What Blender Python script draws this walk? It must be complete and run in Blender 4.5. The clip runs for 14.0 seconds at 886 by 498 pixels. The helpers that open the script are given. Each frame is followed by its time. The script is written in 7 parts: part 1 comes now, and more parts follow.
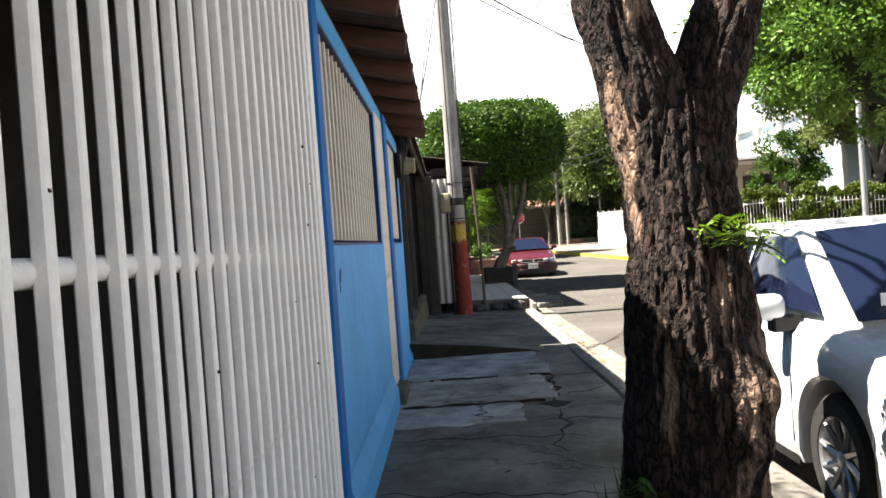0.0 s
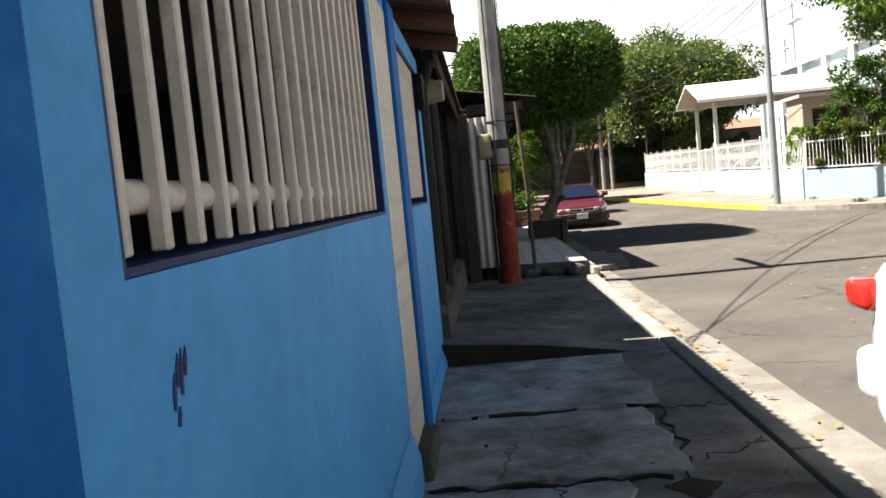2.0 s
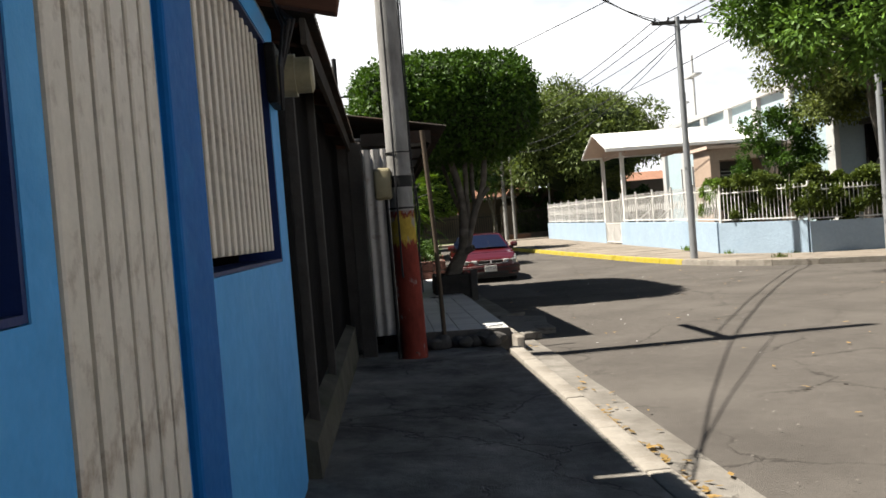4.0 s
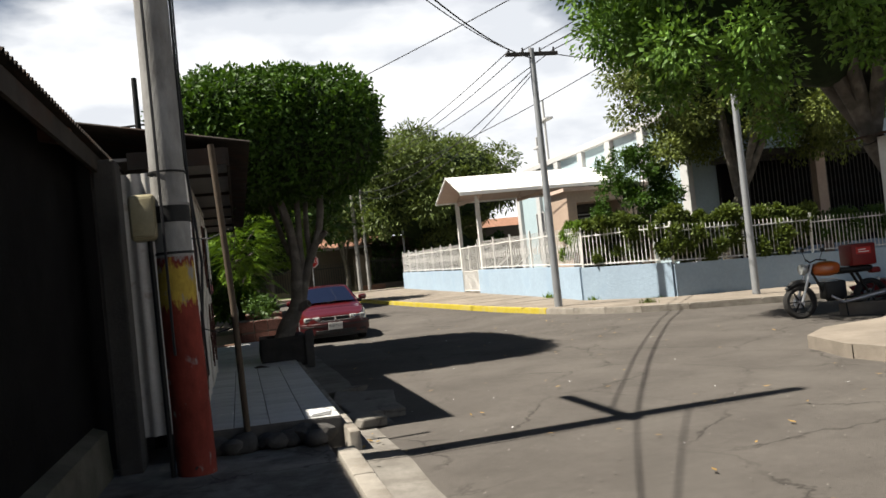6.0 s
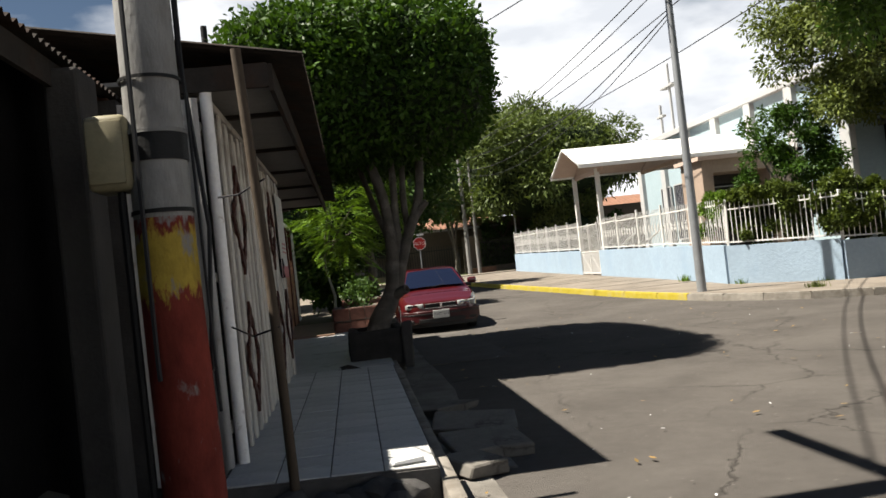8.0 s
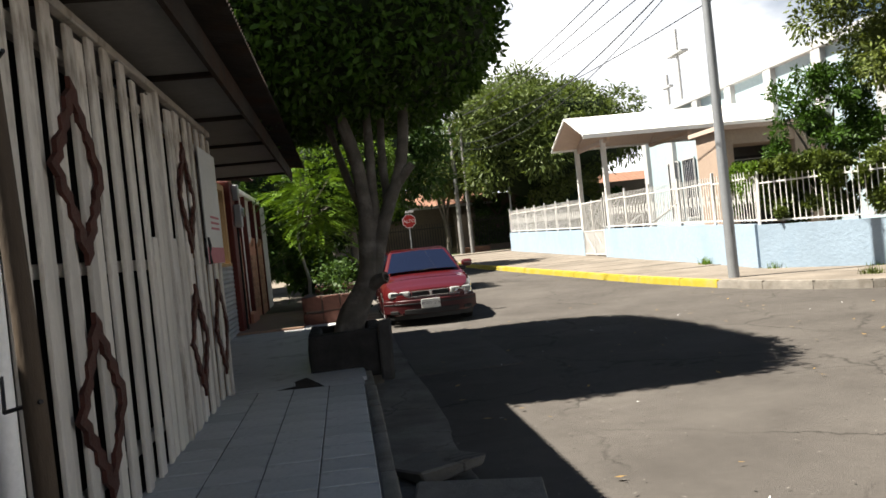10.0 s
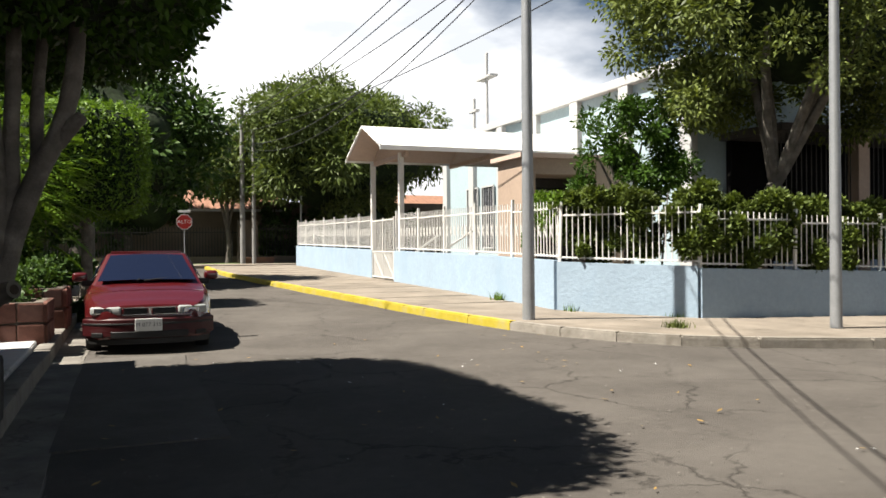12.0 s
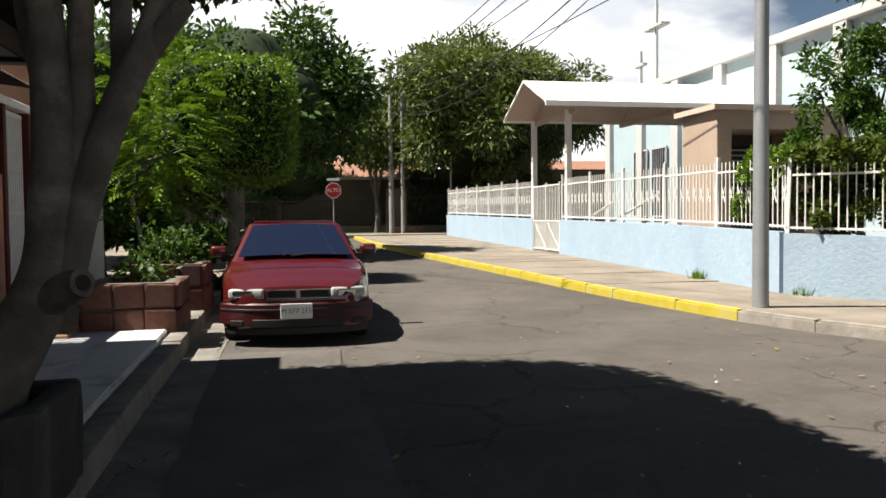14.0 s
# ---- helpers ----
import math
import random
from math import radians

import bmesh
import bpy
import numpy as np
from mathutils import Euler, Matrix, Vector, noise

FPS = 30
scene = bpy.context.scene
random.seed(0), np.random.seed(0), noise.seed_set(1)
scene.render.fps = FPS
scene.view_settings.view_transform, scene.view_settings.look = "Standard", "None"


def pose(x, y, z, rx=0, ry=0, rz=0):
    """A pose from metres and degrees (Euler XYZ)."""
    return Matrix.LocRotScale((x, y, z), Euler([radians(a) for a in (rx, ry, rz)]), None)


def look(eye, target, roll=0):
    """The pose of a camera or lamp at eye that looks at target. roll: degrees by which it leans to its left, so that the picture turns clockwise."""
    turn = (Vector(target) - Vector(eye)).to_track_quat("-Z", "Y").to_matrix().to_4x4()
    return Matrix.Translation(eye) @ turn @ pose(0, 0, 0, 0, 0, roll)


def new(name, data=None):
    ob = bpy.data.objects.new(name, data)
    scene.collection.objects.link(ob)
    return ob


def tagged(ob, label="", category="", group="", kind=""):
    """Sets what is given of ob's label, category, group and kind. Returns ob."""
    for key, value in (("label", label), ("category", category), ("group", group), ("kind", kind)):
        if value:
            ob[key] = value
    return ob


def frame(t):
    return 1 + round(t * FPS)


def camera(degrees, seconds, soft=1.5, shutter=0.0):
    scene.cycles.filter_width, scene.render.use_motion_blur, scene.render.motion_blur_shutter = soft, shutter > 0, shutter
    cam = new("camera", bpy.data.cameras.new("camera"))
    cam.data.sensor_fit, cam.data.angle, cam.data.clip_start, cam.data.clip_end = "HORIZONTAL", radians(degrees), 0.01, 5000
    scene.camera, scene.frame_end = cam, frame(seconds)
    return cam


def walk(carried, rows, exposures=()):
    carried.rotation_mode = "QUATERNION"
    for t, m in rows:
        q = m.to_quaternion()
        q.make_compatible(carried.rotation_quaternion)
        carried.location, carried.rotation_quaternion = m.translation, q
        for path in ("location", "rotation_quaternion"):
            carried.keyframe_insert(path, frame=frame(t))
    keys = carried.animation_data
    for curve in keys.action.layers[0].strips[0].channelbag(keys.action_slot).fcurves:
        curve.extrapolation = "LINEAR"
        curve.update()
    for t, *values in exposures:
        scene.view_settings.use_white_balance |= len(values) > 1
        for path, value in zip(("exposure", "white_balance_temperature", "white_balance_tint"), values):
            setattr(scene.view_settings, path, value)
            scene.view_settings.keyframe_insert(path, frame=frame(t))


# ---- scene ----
cam = camera(57.4, 14.0, soft=1.6)
PATH = [
    (0, (-0.046, 0.381, 1.441), (-0.061, 2.381, 1.425), -4.2),
    (0.5, (-0.01, 1.043, 1.441), (-0.032, 3.043, 1.424), -4.4),
    (1, (-0.052, 1.738, 1.459), (-0.132, 3.736, 1.436), -4.6),
    (1.5, (-0.082, 2.418, 1.461), (-0.188, 4.412, 1.34), -4.4),
    (2, (-0.108, 3.078, 1.536), (-0.225, 5.069, 1.398), -5.6),
    (2.5, (-0.143, 3.657, 1.58), (-0.204, 5.654, 1.478), -5.2),
    (3, (-0.154, 4.304, 1.584), (-0.204, 6.303, 1.528), -4.4),
    (3.5, (-0.129, 4.941, 1.561), (-0.064, 6.938, 1.491), -3.9),
    (4, (-0.086, 5.65, 1.545), (0.055, 7.645, 1.502), -4.6),
    (6.5, (0.803, 8.93, 1.503), (1.328, 10.859, 1.557), -6.0),
    (7, (0.952, 9.565, 1.501), (1.374, 11.519, 1.551), -6.0),
    (7.5, (0.986, 10.232, 1.488), (1.351, 12.198, 1.537), -6.0),
    (8, (1.01, 10.973, 1.456), (1.238, 12.96, 1.492), -6.3),
    (10.5, (1.622, 14.242, 1.487), (1.884, 16.225, 1.465), -5.8),
    (11, (2.045, 14.911, 1.379), (2.384, 16.881, 1.439), -4.5),
    (11.5, (2.298, 15.673, 1.376), (2.8, 17.609, 1.403), -1.4),
    (12, (2.51, 16.404, 1.42), (3.236, 18.268, 1.415), -0.5),
    (12.5, (2.526, 16.995, 1.444), (3.257, 18.856, 1.395), -0.2),
    (13, (2.585, 17.658, 1.454), (3.044, 19.603, 1.366), -1.9),
    (13.5, (2.517, 18.28, 1.415), (2.787, 20.26, 1.332), -1.1),
    (14, (2.611, 19.008, 1.415), (3.003, 20.968, 1.337), -0.6),
]
walk(cam, [(t, look(eye, target, roll)) for t, eye, target, roll in PATH],
     exposures=((0, 2.72), (0.5, 2.8), (1.0, 2.82), (1.5, 2.68), (2.0, 2.25), (2.5, 1.78), (3.0, 1.5), (3.5, 1.66), (4.2, 1.66), (6.3, 1.45), (8.2, 1.5), (10.4, 1.85), (11.0, 1.78), (12.0, 1.65), (14.0, 1.55)))
# ---- sky, sun, exposure ----
SUN_DIR = Vector((1.0, 0.02, -1.66)).normalized()
sun = new("sun", bpy.data.lights.new("sun", "SUN"))
sun.data.energy, sun.data.angle, sun.data.color = 5.0, radians(0.55), (1.0, 0.935, 0.83)
sun.matrix_world = look(-SUN_DIR * 60 + Vector((5, 20, 0)), (5, 20, 0))
world = bpy.data.worlds.new("sky")
scene.world = world
world.use_nodes = True
wn, wl = world.node_tree.nodes, world.node_tree.links
wn.clear()
w_out = wn.new("ShaderNodeOutputWorld")
w_bg = wn.new("ShaderNodeBackground")
w_sky = wn.new("ShaderNodeTexSky")
w_sky.sky_type, w_sky.sun_disc = "NISHITA", False
w_sky.dust_density = 0.3
w_sky.sun_elevation, w_sky.sun_rotation = radians(59), radians(-90)
w_co = wn.new("ShaderNodeTexCoord")
w_map = wn.new("ShaderNodeMapping")
w_map.inputs["Scale"].default_value = (1.0, 1.0, 2.6)
w_n = wn.new("ShaderNodeTexNoise")
w_n.inputs["Scale"].default_value, w_n.inputs["Detail"].default_value = 2.3, 9
w_ramp = wn.new("ShaderNodeValToRGB")
w_ramp.color_ramp.elements[0].position, w_ramp.color_ramp.elements[1].position = 0.33, 0.46
w_n2 = wn.new("ShaderNodeTexNoise")
w_n2.inputs["Scale"].default_value, w_n2.inputs["Detail"].default_value = 4.2, 6
w_ramp2 = wn.new("ShaderNodeValToRGB")
w_ramp2.color_ramp.elements[0].position, w_ramp2.color_ramp.elements[1].position = 0.4, 0.58
w_ramp2.color_ramp.elements[0].color, w_ramp2.color_ramp.elements[1].color = (15.0, 15.6, 16.6, 1), (23.0, 23.0, 23.0, 1)
w_mix = wn.new("ShaderNodeMix")
w_mix.data_type = "RGBA"
wl.new(w_co.outputs["Generated"], w_map.inputs["Vector"])
wl.new(w_map.outputs["Vector"], w_n.inputs["Vector"])
wl.new(w_map.outputs["Vector"], w_n2.inputs["Vector"])

wl.new(w_n2.outputs["Fac"], w_ramp2.inputs["Fac"])
# clouds bank up towards the horizon and thin out overhead
w_sep = wn.new("ShaderNodeSeparateXYZ")
w_high = wn.new("ShaderNodeMapRange")
w_high.inputs["From Min"].default_value, w_high.inputs["From Max"].default_value = 0.26, 0.5
w_high.inputs["To Min"].default_value, w_high.inputs["To Max"].default_value = 0.0, 0.6
w_less = wn.new("ShaderNodeMath")
w_less.operation = "SUBTRACT"
wl.new(w_co.outputs["Generated"], w_sep.inputs["Vector"])
wl.new(w_sep.outputs["Z"], w_high.inputs["Value"])
wl.new(w_n.outputs["Fac"], w_less.inputs[0])
wl.new(w_high.outputs["Result"], w_less.inputs[1])
wl.new(w_less.outputs[0], w_ramp.inputs["Fac"])
wl.new(w_ramp.outputs["Color"], w_mix.inputs["Factor"])
wl.new(w_sky.outputs["Color"], w_mix.inputs["A"])
wl.new(w_ramp2.outputs["Color"], w_mix.inputs["B"])
wl.new(w_mix.outputs["Result"], w_bg.inputs["Color"])
w_bg.inputs["Strength"].default_value = 0.02
wl.new(w_bg.outputs["Background"], w_out.inputs["Surface"])


# ---- materials ----
def mat(name, col, rough=0.85, var=0.22, scale=5.0, bump=0.25, bscale=70.0, metal=0.0, stain=None, amount=0.5, sscale=1.6,
        rand=0.0, island=0.0, crack=0.0, cscale=1.2, stretch=(1, 1, 1), spec=0.25, coat=0.0, bdist=0.02, patch=None, pscale=1.4):
    """A worn surface: base colour with variation at two scales, stains, cracks and fine relief."""
    m = bpy.data.materials.new(name)
    m.use_nodes = True
    n, l = m.node_tree.nodes, m.node_tree.links
    b = n["Principled BSDF"]
    co = n.new("ShaderNodeTexCoord")
    mp = n.new("ShaderNodeMapping")
    mp.inputs["Scale"].default_value = stretch
    l.new(co.outputs["Object"], mp.inputs["Vector"])

    def noise_node(s, detail=6, r=0.6):
        t = n.new("ShaderNodeTexNoise")
        t.inputs["Scale"].default_value, t.inputs["Detail"].default_value, t.inputs["Roughness"].default_value = s, detail, r
        l.new(mp.outputs["Vector"], t.inputs["Vector"])
        return t

    def mixed(fac, a, bcol, blend="MIX"):
        t = n.new("ShaderNodeMix")
        t.data_type, t.blend_type = "RGBA", blend
        for key, v in (("Factor", fac), ("A", a), ("B", bcol)):
            if isinstance(v, (int, float)):
                t.inputs[key].default_value = v
            elif isinstance(v, tuple):
                t.inputs[key].default_value = (*v[:3], 1)
            else:
                l.new(v, t.inputs[key])
        return t.outputs["Result"]

    def ramp(src, p0, p1):
        t = n.new("ShaderNodeMapRange")
        t.inputs["From Min"].default_value, t.inputs["From Max"].default_value = p0, p1
        l.new(src, t.inputs["Value"])
        return t.outputs["Result"]

    lo = tuple(c * (1 - var) for c in col)
    hi = tuple(min(1, c * (1 + var)) for c in col)
    c = mixed(ramp(noise_node(scale).outputs["Fac"], 0.3, 0.7), lo, hi)
    fine = noise_node(scale * 11, 4, 0.7)
    c = mixed(ramp(fine.outputs["Fac"], 0.25, 0.75), c, mixed(0.35, c, tuple(x * 0.55 for x in col)))
    if stain:
        c = mixed(ramp(noise_node(sscale, 8, 0.65).outputs["Fac"], 0.62 - 0.22 * amount, 0.72), c, stain)
    if patch:
        blot = mixed(ramp(fine.outputs["Fac"], 0.3, 0.7), tuple(x * 0.7 for x in patch), patch)
        c = mixed(ramp(noise_node(pscale, 9, 0.7).outputs["Fac"], 0.54, 0.66), c, blot)
    if rand or island:
        if rand:
            src = n.new("ShaderNodeObjectInfo").outputs["Random"]
        else:
            src = n.new("ShaderNodeNewGeometry").outputs["Random Per Island"]
        k = rand or island
        hv = n.new("ShaderNodeHueSaturation")
        l.new(ramp(src, 0, 1), hv.inputs["Value"])
        mr = hv.inputs["Value"].links[0].from_node
        mr.inputs["To Min"].default_value, mr.inputs["To Max"].default_value = 1 - k, 1 + k
        l.new(c, hv.inputs["Color"])
        c = hv.outputs["Color"]
    height = noise_node(bscale, 5, 0.65).outputs["Fac"]
    if crack:
        vo = n.new("ShaderNodeTexVoronoi")
        vo.feature = "DISTANCE_TO_EDGE"
        vo.inputs["Scale"].default_value = cscale
        warp = n.new("ShaderNodeVectorMath")
        warp.operation = "MULTIPLY_ADD"
        l.new(noise_node(2.5, 5).outputs["Color"], warp.inputs[0])
        warp.inputs[1].default_value = (0.5, 0.5, 0.5)
        l.new(mp.outputs["Vector"], warp.inputs[2])
        l.new(warp.outputs["Vector"], vo.inputs["Vector"])
        line = ramp(vo.outputs["Distance"], 0.0, 0.012)
        gate = ramp(noise_node(0.55, 3).outputs["Fac"], 0.4, 0.55)
        inv = n.new("ShaderNodeMath")
        inv.operation = "SUBTRACT"
        inv.inputs[0].default_value = 1.0
        l.new(line, inv.inputs[1])
        amt = n.new("ShaderNodeMath")
        amt.operation = "MULTIPLY"
        l.new(inv.outputs[0], amt.inputs[0])
        l.new(gate, amt.inputs[1])
        amt2 = n.new("ShaderNodeMath")
        amt2.operation = "MULTIPLY"
        l.new(amt.outputs[0], amt2.inputs[0])
        amt2.inputs[1].default_value = crack
        c = mixed(amt2.outputs[0], c, tuple(x * 0.25 for x in col))
        hsub = n.new("ShaderNodeMath")
        hsub.operation = "SUBTRACT"
        l.new(height, hsub.inputs[0])
        l.new(amt.outputs[0], hsub.inputs[1])
        height = hsub.outputs[0]
    l.new(c, b.inputs["Base Color"])
    rr = n.new("ShaderNodeMapRange")
    rr.inputs["To Min"].default_value, rr.inputs["To Max"].default_value = max(0.02, rough - 0.12), min(1, rough + 0.1)
    l.new(fine.outputs["Fac"], rr.inputs["Value"])
    l.new(rr.outputs["Result"], b.inputs["Roughness"])
    b.inputs["Metallic"].default_value = metal
    b.inputs["Specular IOR Level"].default_value = spec
    b.inputs["Coat Weight"].default_value = coat
    b.inputs["Coat Roughness"].default_value = 0.04
    if bump:
        bp = n.new("ShaderNodeBump")
        bp.inputs["Strength"].default_value, bp.inputs["Distance"].default_value = bump, bdist
        l.new(height, bp.inputs["Height"])
        l.new(bp.outputs["Normal"], b.inputs["Normal"])
    return m


def leaf_mat(name, col, spread=0.35):
    m = bpy.data.materials.new(name)
    m.use_nodes = True
    n, l = m.node_tree.nodes, m.node_tree.links
    b = n["Principled BSDF"]
    geo = n.new("ShaderNodeNewGeometry")
    ra = n.new("ShaderNodeValToRGB")
    ra.color_ramp.elements[0].color = (*(c * (1 - spread) for c in col), 1)
    ra.color_ramp.elements[1].color = (col[0] * (1 + spread * 1.3), col[1] * (1 + spread), col[2] * (1 + spread * 0.5), 1)
    l.new(geo.outputs["Random Per Island"], ra.inputs["Fac"])
    l.new(ra.outputs["Color"], b.inputs["Base Color"])
    b.inputs["Roughness"].default_value = 0.5
    b.inputs["Specular IOR Level"].default_value = 0.16
    tr = n.new("ShaderNodeBsdfTranslucent")
    br = n.new("ShaderNodeMix")
    br.data_type, br.blend_type = "RGBA", "MULTIPLY"
    br.inputs["Factor"].default_value = 1
    l.new(ra.outputs["Color"], br.inputs["A"])
    br.inputs["B"].default_value = (1.5, 1.5, 0.7, 1)
    l.new(br.outputs["Result"], tr.inputs["Color"])
    mx = n.new("ShaderNodeMixShader")
    mx.inputs["Fac"].default_value = 0.2
    l.new(b.outputs["BSDF"], mx.inputs[1])
    l.new(tr.outputs["BSDF"], mx.inputs[2])
    l.new(mx.outputs["Shader"], n["Material Output"].inputs["Surface"])
    return m


def glass_mat(name, col, rough=0.03):
    """Dark tinted glazing with a clear reflection."""
    m = bpy.data.materials.new(name)
    m.use_nodes = True
    b = m.node_tree.nodes["Principled BSDF"]
    b.inputs["Base Color"].default_value = (*col, 1)
    b.inputs["Roughness"].default_value = rough
    b.inputs["Specular IOR Level"].default_value = 0.4
    b.inputs["Coat Weight"].default_value = 0.15
    return m


M = {}
M["asphalt"] = mat("asphalt", (0.083, 0.075, 0.067), 0.9, 0.2, 0.7, 0.5, 160, stain=(0.1, 0.091, 0.081), amount=0.6, sscale=0.45, crack=0.7, cscale=0.5, spec=0.08)
M["asphalt_patch"] = mat("asphalt_patch", (0.1, 0.092, 0.083), 0.92, 0.2, 1.5, 0.5, 150, spec=0.08)
M["walk"] = mat("walk_concrete", (0.23, 0.213, 0.19), 0.9, 0.45, 1.6, 0.6, 60, stain=(0.042, 0.0385, 0.0336), amount=1.0, sscale=1.1, crack=0.9, cscale=0.8, spec=0.1, patch=(0.26, 0.245, 0.225), pscale=0.9)
M["slab"] = mat("slab_concrete", (0.4, 0.385, 0.36), 0.9, 0.42, 2.6, 0.6, 50, stain=(0.07, 0.0651, 0.0581), amount=1.0, sscale=2.3, crack=0.8, cscale=0.9, spec=0.1, patch=(0.52, 0.515, 0.5), pscale=1.5)
M["kerb"] = mat("kerb_concrete", (0.252, 0.231, 0.1995), 0.9, 0.25, 3.5, 0.5, 55, stain=(0.133, 0.1155, 0.0945), amount=0.6, sscale=2.2, spec=0.08)
M["gutter"] = mat("gutter_concrete", (0.175, 0.1624, 0.1435), 0.92, 0.3, 2.2, 0.5, 60, stain=(0.098, 0.0875, 0.0756), amount=0.7, sscale=1.3, crack=0.6, cscale=0.7, spec=0.08)
M["farwalk"] = mat("far_walk_concrete", (0.2, 0.173, 0.142), 0.92, 0.2, 1.1, 0.4, 50, stain=(0.119, 0.1036, 0.0854), amount=0.6, sscale=0.8, spec=0.08)
M["yellow"] = mat("yellow_kerb_paint", (0.385, 0.308, 0.0315), 0.8, 0.16, 3, 0.35, 60, stain=(0.294, 0.252, 0.112), amount=0.6, sscale=3)
M["moss"] = mat("mossy_riser", (0.028, 0.022, 0.012), 0.95, 0.4, 6, 0.6, 50, stain=(0.018, 0.02, 0.008), amount=0.7)
M["blue"] = mat("blue_house_paint", (0.065, 0.32, 0.67), 0.6, 0.1, 1.2, 0.15, 30, stain=(0.1, 0.36, 0.66), amount=0.4, sscale=1.0, spec=0.25)
M["dkblue"] = mat("dark_blue_trim_paint", (0.003, 0.11, 0.36), 0.6, 0.12, 2, 0.12, 30, stain=(0.015, 0.17, 0.45), amount=0.3, spec=0.12)
M["navy"] = mat("navy_reveal_paint", (0.006, 0.022, 0.11), 0.5, 0.15, 2, 0.12, 30)
M["white_iron"] = mat("white_iron_paint", (0.84, 0.82, 0.79), 0.5, 0.05, 3, 0.1, 40, stain=(0.34, 0.26, 0.2), amount=0.06, sscale=9)
M["cream_iron"] = mat("cream_iron_paint", (0.64, 0.58, 0.49), 0.5, 0.08, 3, 0.1, 40, stain=(0.2, 0.13, 0.08), amount=0.38, sscale=7)
M["rust"] = mat("rust_spot", (0.06, 0.03, 0.02), 0.9, 0.4, 20, 0.4, 80)
# room surfaces with the indoor shade put into a dark base colour
M["interior"] = mat("shaded_interior", (0.045, 0.043, 0.04), 0.9, 0.3, 1.5, 0.1, 30)
M["ceil"] = mat("porch_ceiling", (0.22, 0.21, 0.2), 0.9, 0.12, 1.5, 0.1, 30)
M["dark_zinc"] = mat("dark_rusty_zinc", (0.035, 0.03, 0.026), 0.85, 0.4, 3, 0.3, 30, spec=0.1, stain=(0.05, 0.025, 0.015), amount=0.6)
M["zinc"] = mat("rusty_roof_zinc", (0.07, 0.052, 0.044), 0.7, 0.35, 3, 0.2, 40, metal=0.2, stain=(0.1, 0.045, 0.025), amount=0.7, sscale=2.5)
M["rafter"] = mat("red_brown_rafter", (0.09, 0.04, 0.025), 0.8, 0.3, 6, 0.3, 40, stretch=(0.3, 3, 3))
# near black: the shade of recesses and openings put into the colour
M["black"] = mat("shade_black", (0.0063, 0.00595, 0.00595), 0.95, 0.4, 3, 0.3, 30, spec=0.05)
M["plinth"] = mat("dirty_plinth", (0.084, 0.077, 0.0595), 0.95, 0.35, 3, 0.4, 40, stain=(0.035, 0.042, 0.021), amount=0.7)
# dark grey; also serves as painted shade in the church porch
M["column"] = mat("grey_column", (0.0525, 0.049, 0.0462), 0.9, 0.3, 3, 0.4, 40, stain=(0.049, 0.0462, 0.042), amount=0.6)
M["white_zinc"] = mat("white_painted_zinc", (0.385, 0.371, 0.35), 0.6, 0.1, 3, 0.15, 40, stain=(0.175, 0.14, 0.112), amount=0.3, sscale=4)
M["white_wood"] = mat("white_gate_slats", (0.56, 0.52, 0.46), 0.7, 0.14, 4, 0.3, 50, stain=(0.1, 0.07, 0.045), amount=0.5, sscale=4, rand=0.2, stretch=(1, 1, 0.35))
M["brown_iron"] = mat("brown_ornament", (0.06, 0.02, 0.014), 0.7, 0.35, 8, 0.3, 50)
M["tile"] = mat("pavement_tile", (0.44, 0.44, 0.43), 0.6, 0.12, 4, 0.15, 60, stain=(0.168, 0.1645, 0.1575), amount=0.5, sscale=3, rand=0.1, spec=0.2)
M["grout"] = mat("tile_bed", (0.09, 0.085, 0.08), 0.95, 0.3, 6, 0.4, 60)
M["smooth"] = mat("polished_pavement", (0.46, 0.46, 0.46), 0.45, 0.12, 2, 0.1, 60, stain=(0.14, 0.133, 0.126), amount=0.35, sscale=2.3, spec=0.2)
M["terra"] = mat("ochre_pavement", (0.245, 0.154, 0.105), 0.5, 0.12, 2, 0.1, 60, stain=(0.14, 0.084, 0.063), amount=0.5)
M["pole"] = mat("pole_concrete", (0.238, 0.2345, 0.224), 0.9, 0.2, 3, 0.4, 50, stain=(0.098, 0.091, 0.084), amount=0.6, sscale=2.5, stretch=(1, 1, 0.4))
M["pole_yellow"] = mat("yellow_pole_paint", (0.238, 0.175, 0.0315), 0.8, 0.3, 4, 0.35, 50, stain=(0.119, 0.042, 0.0245), amount=0.75, sscale=7)
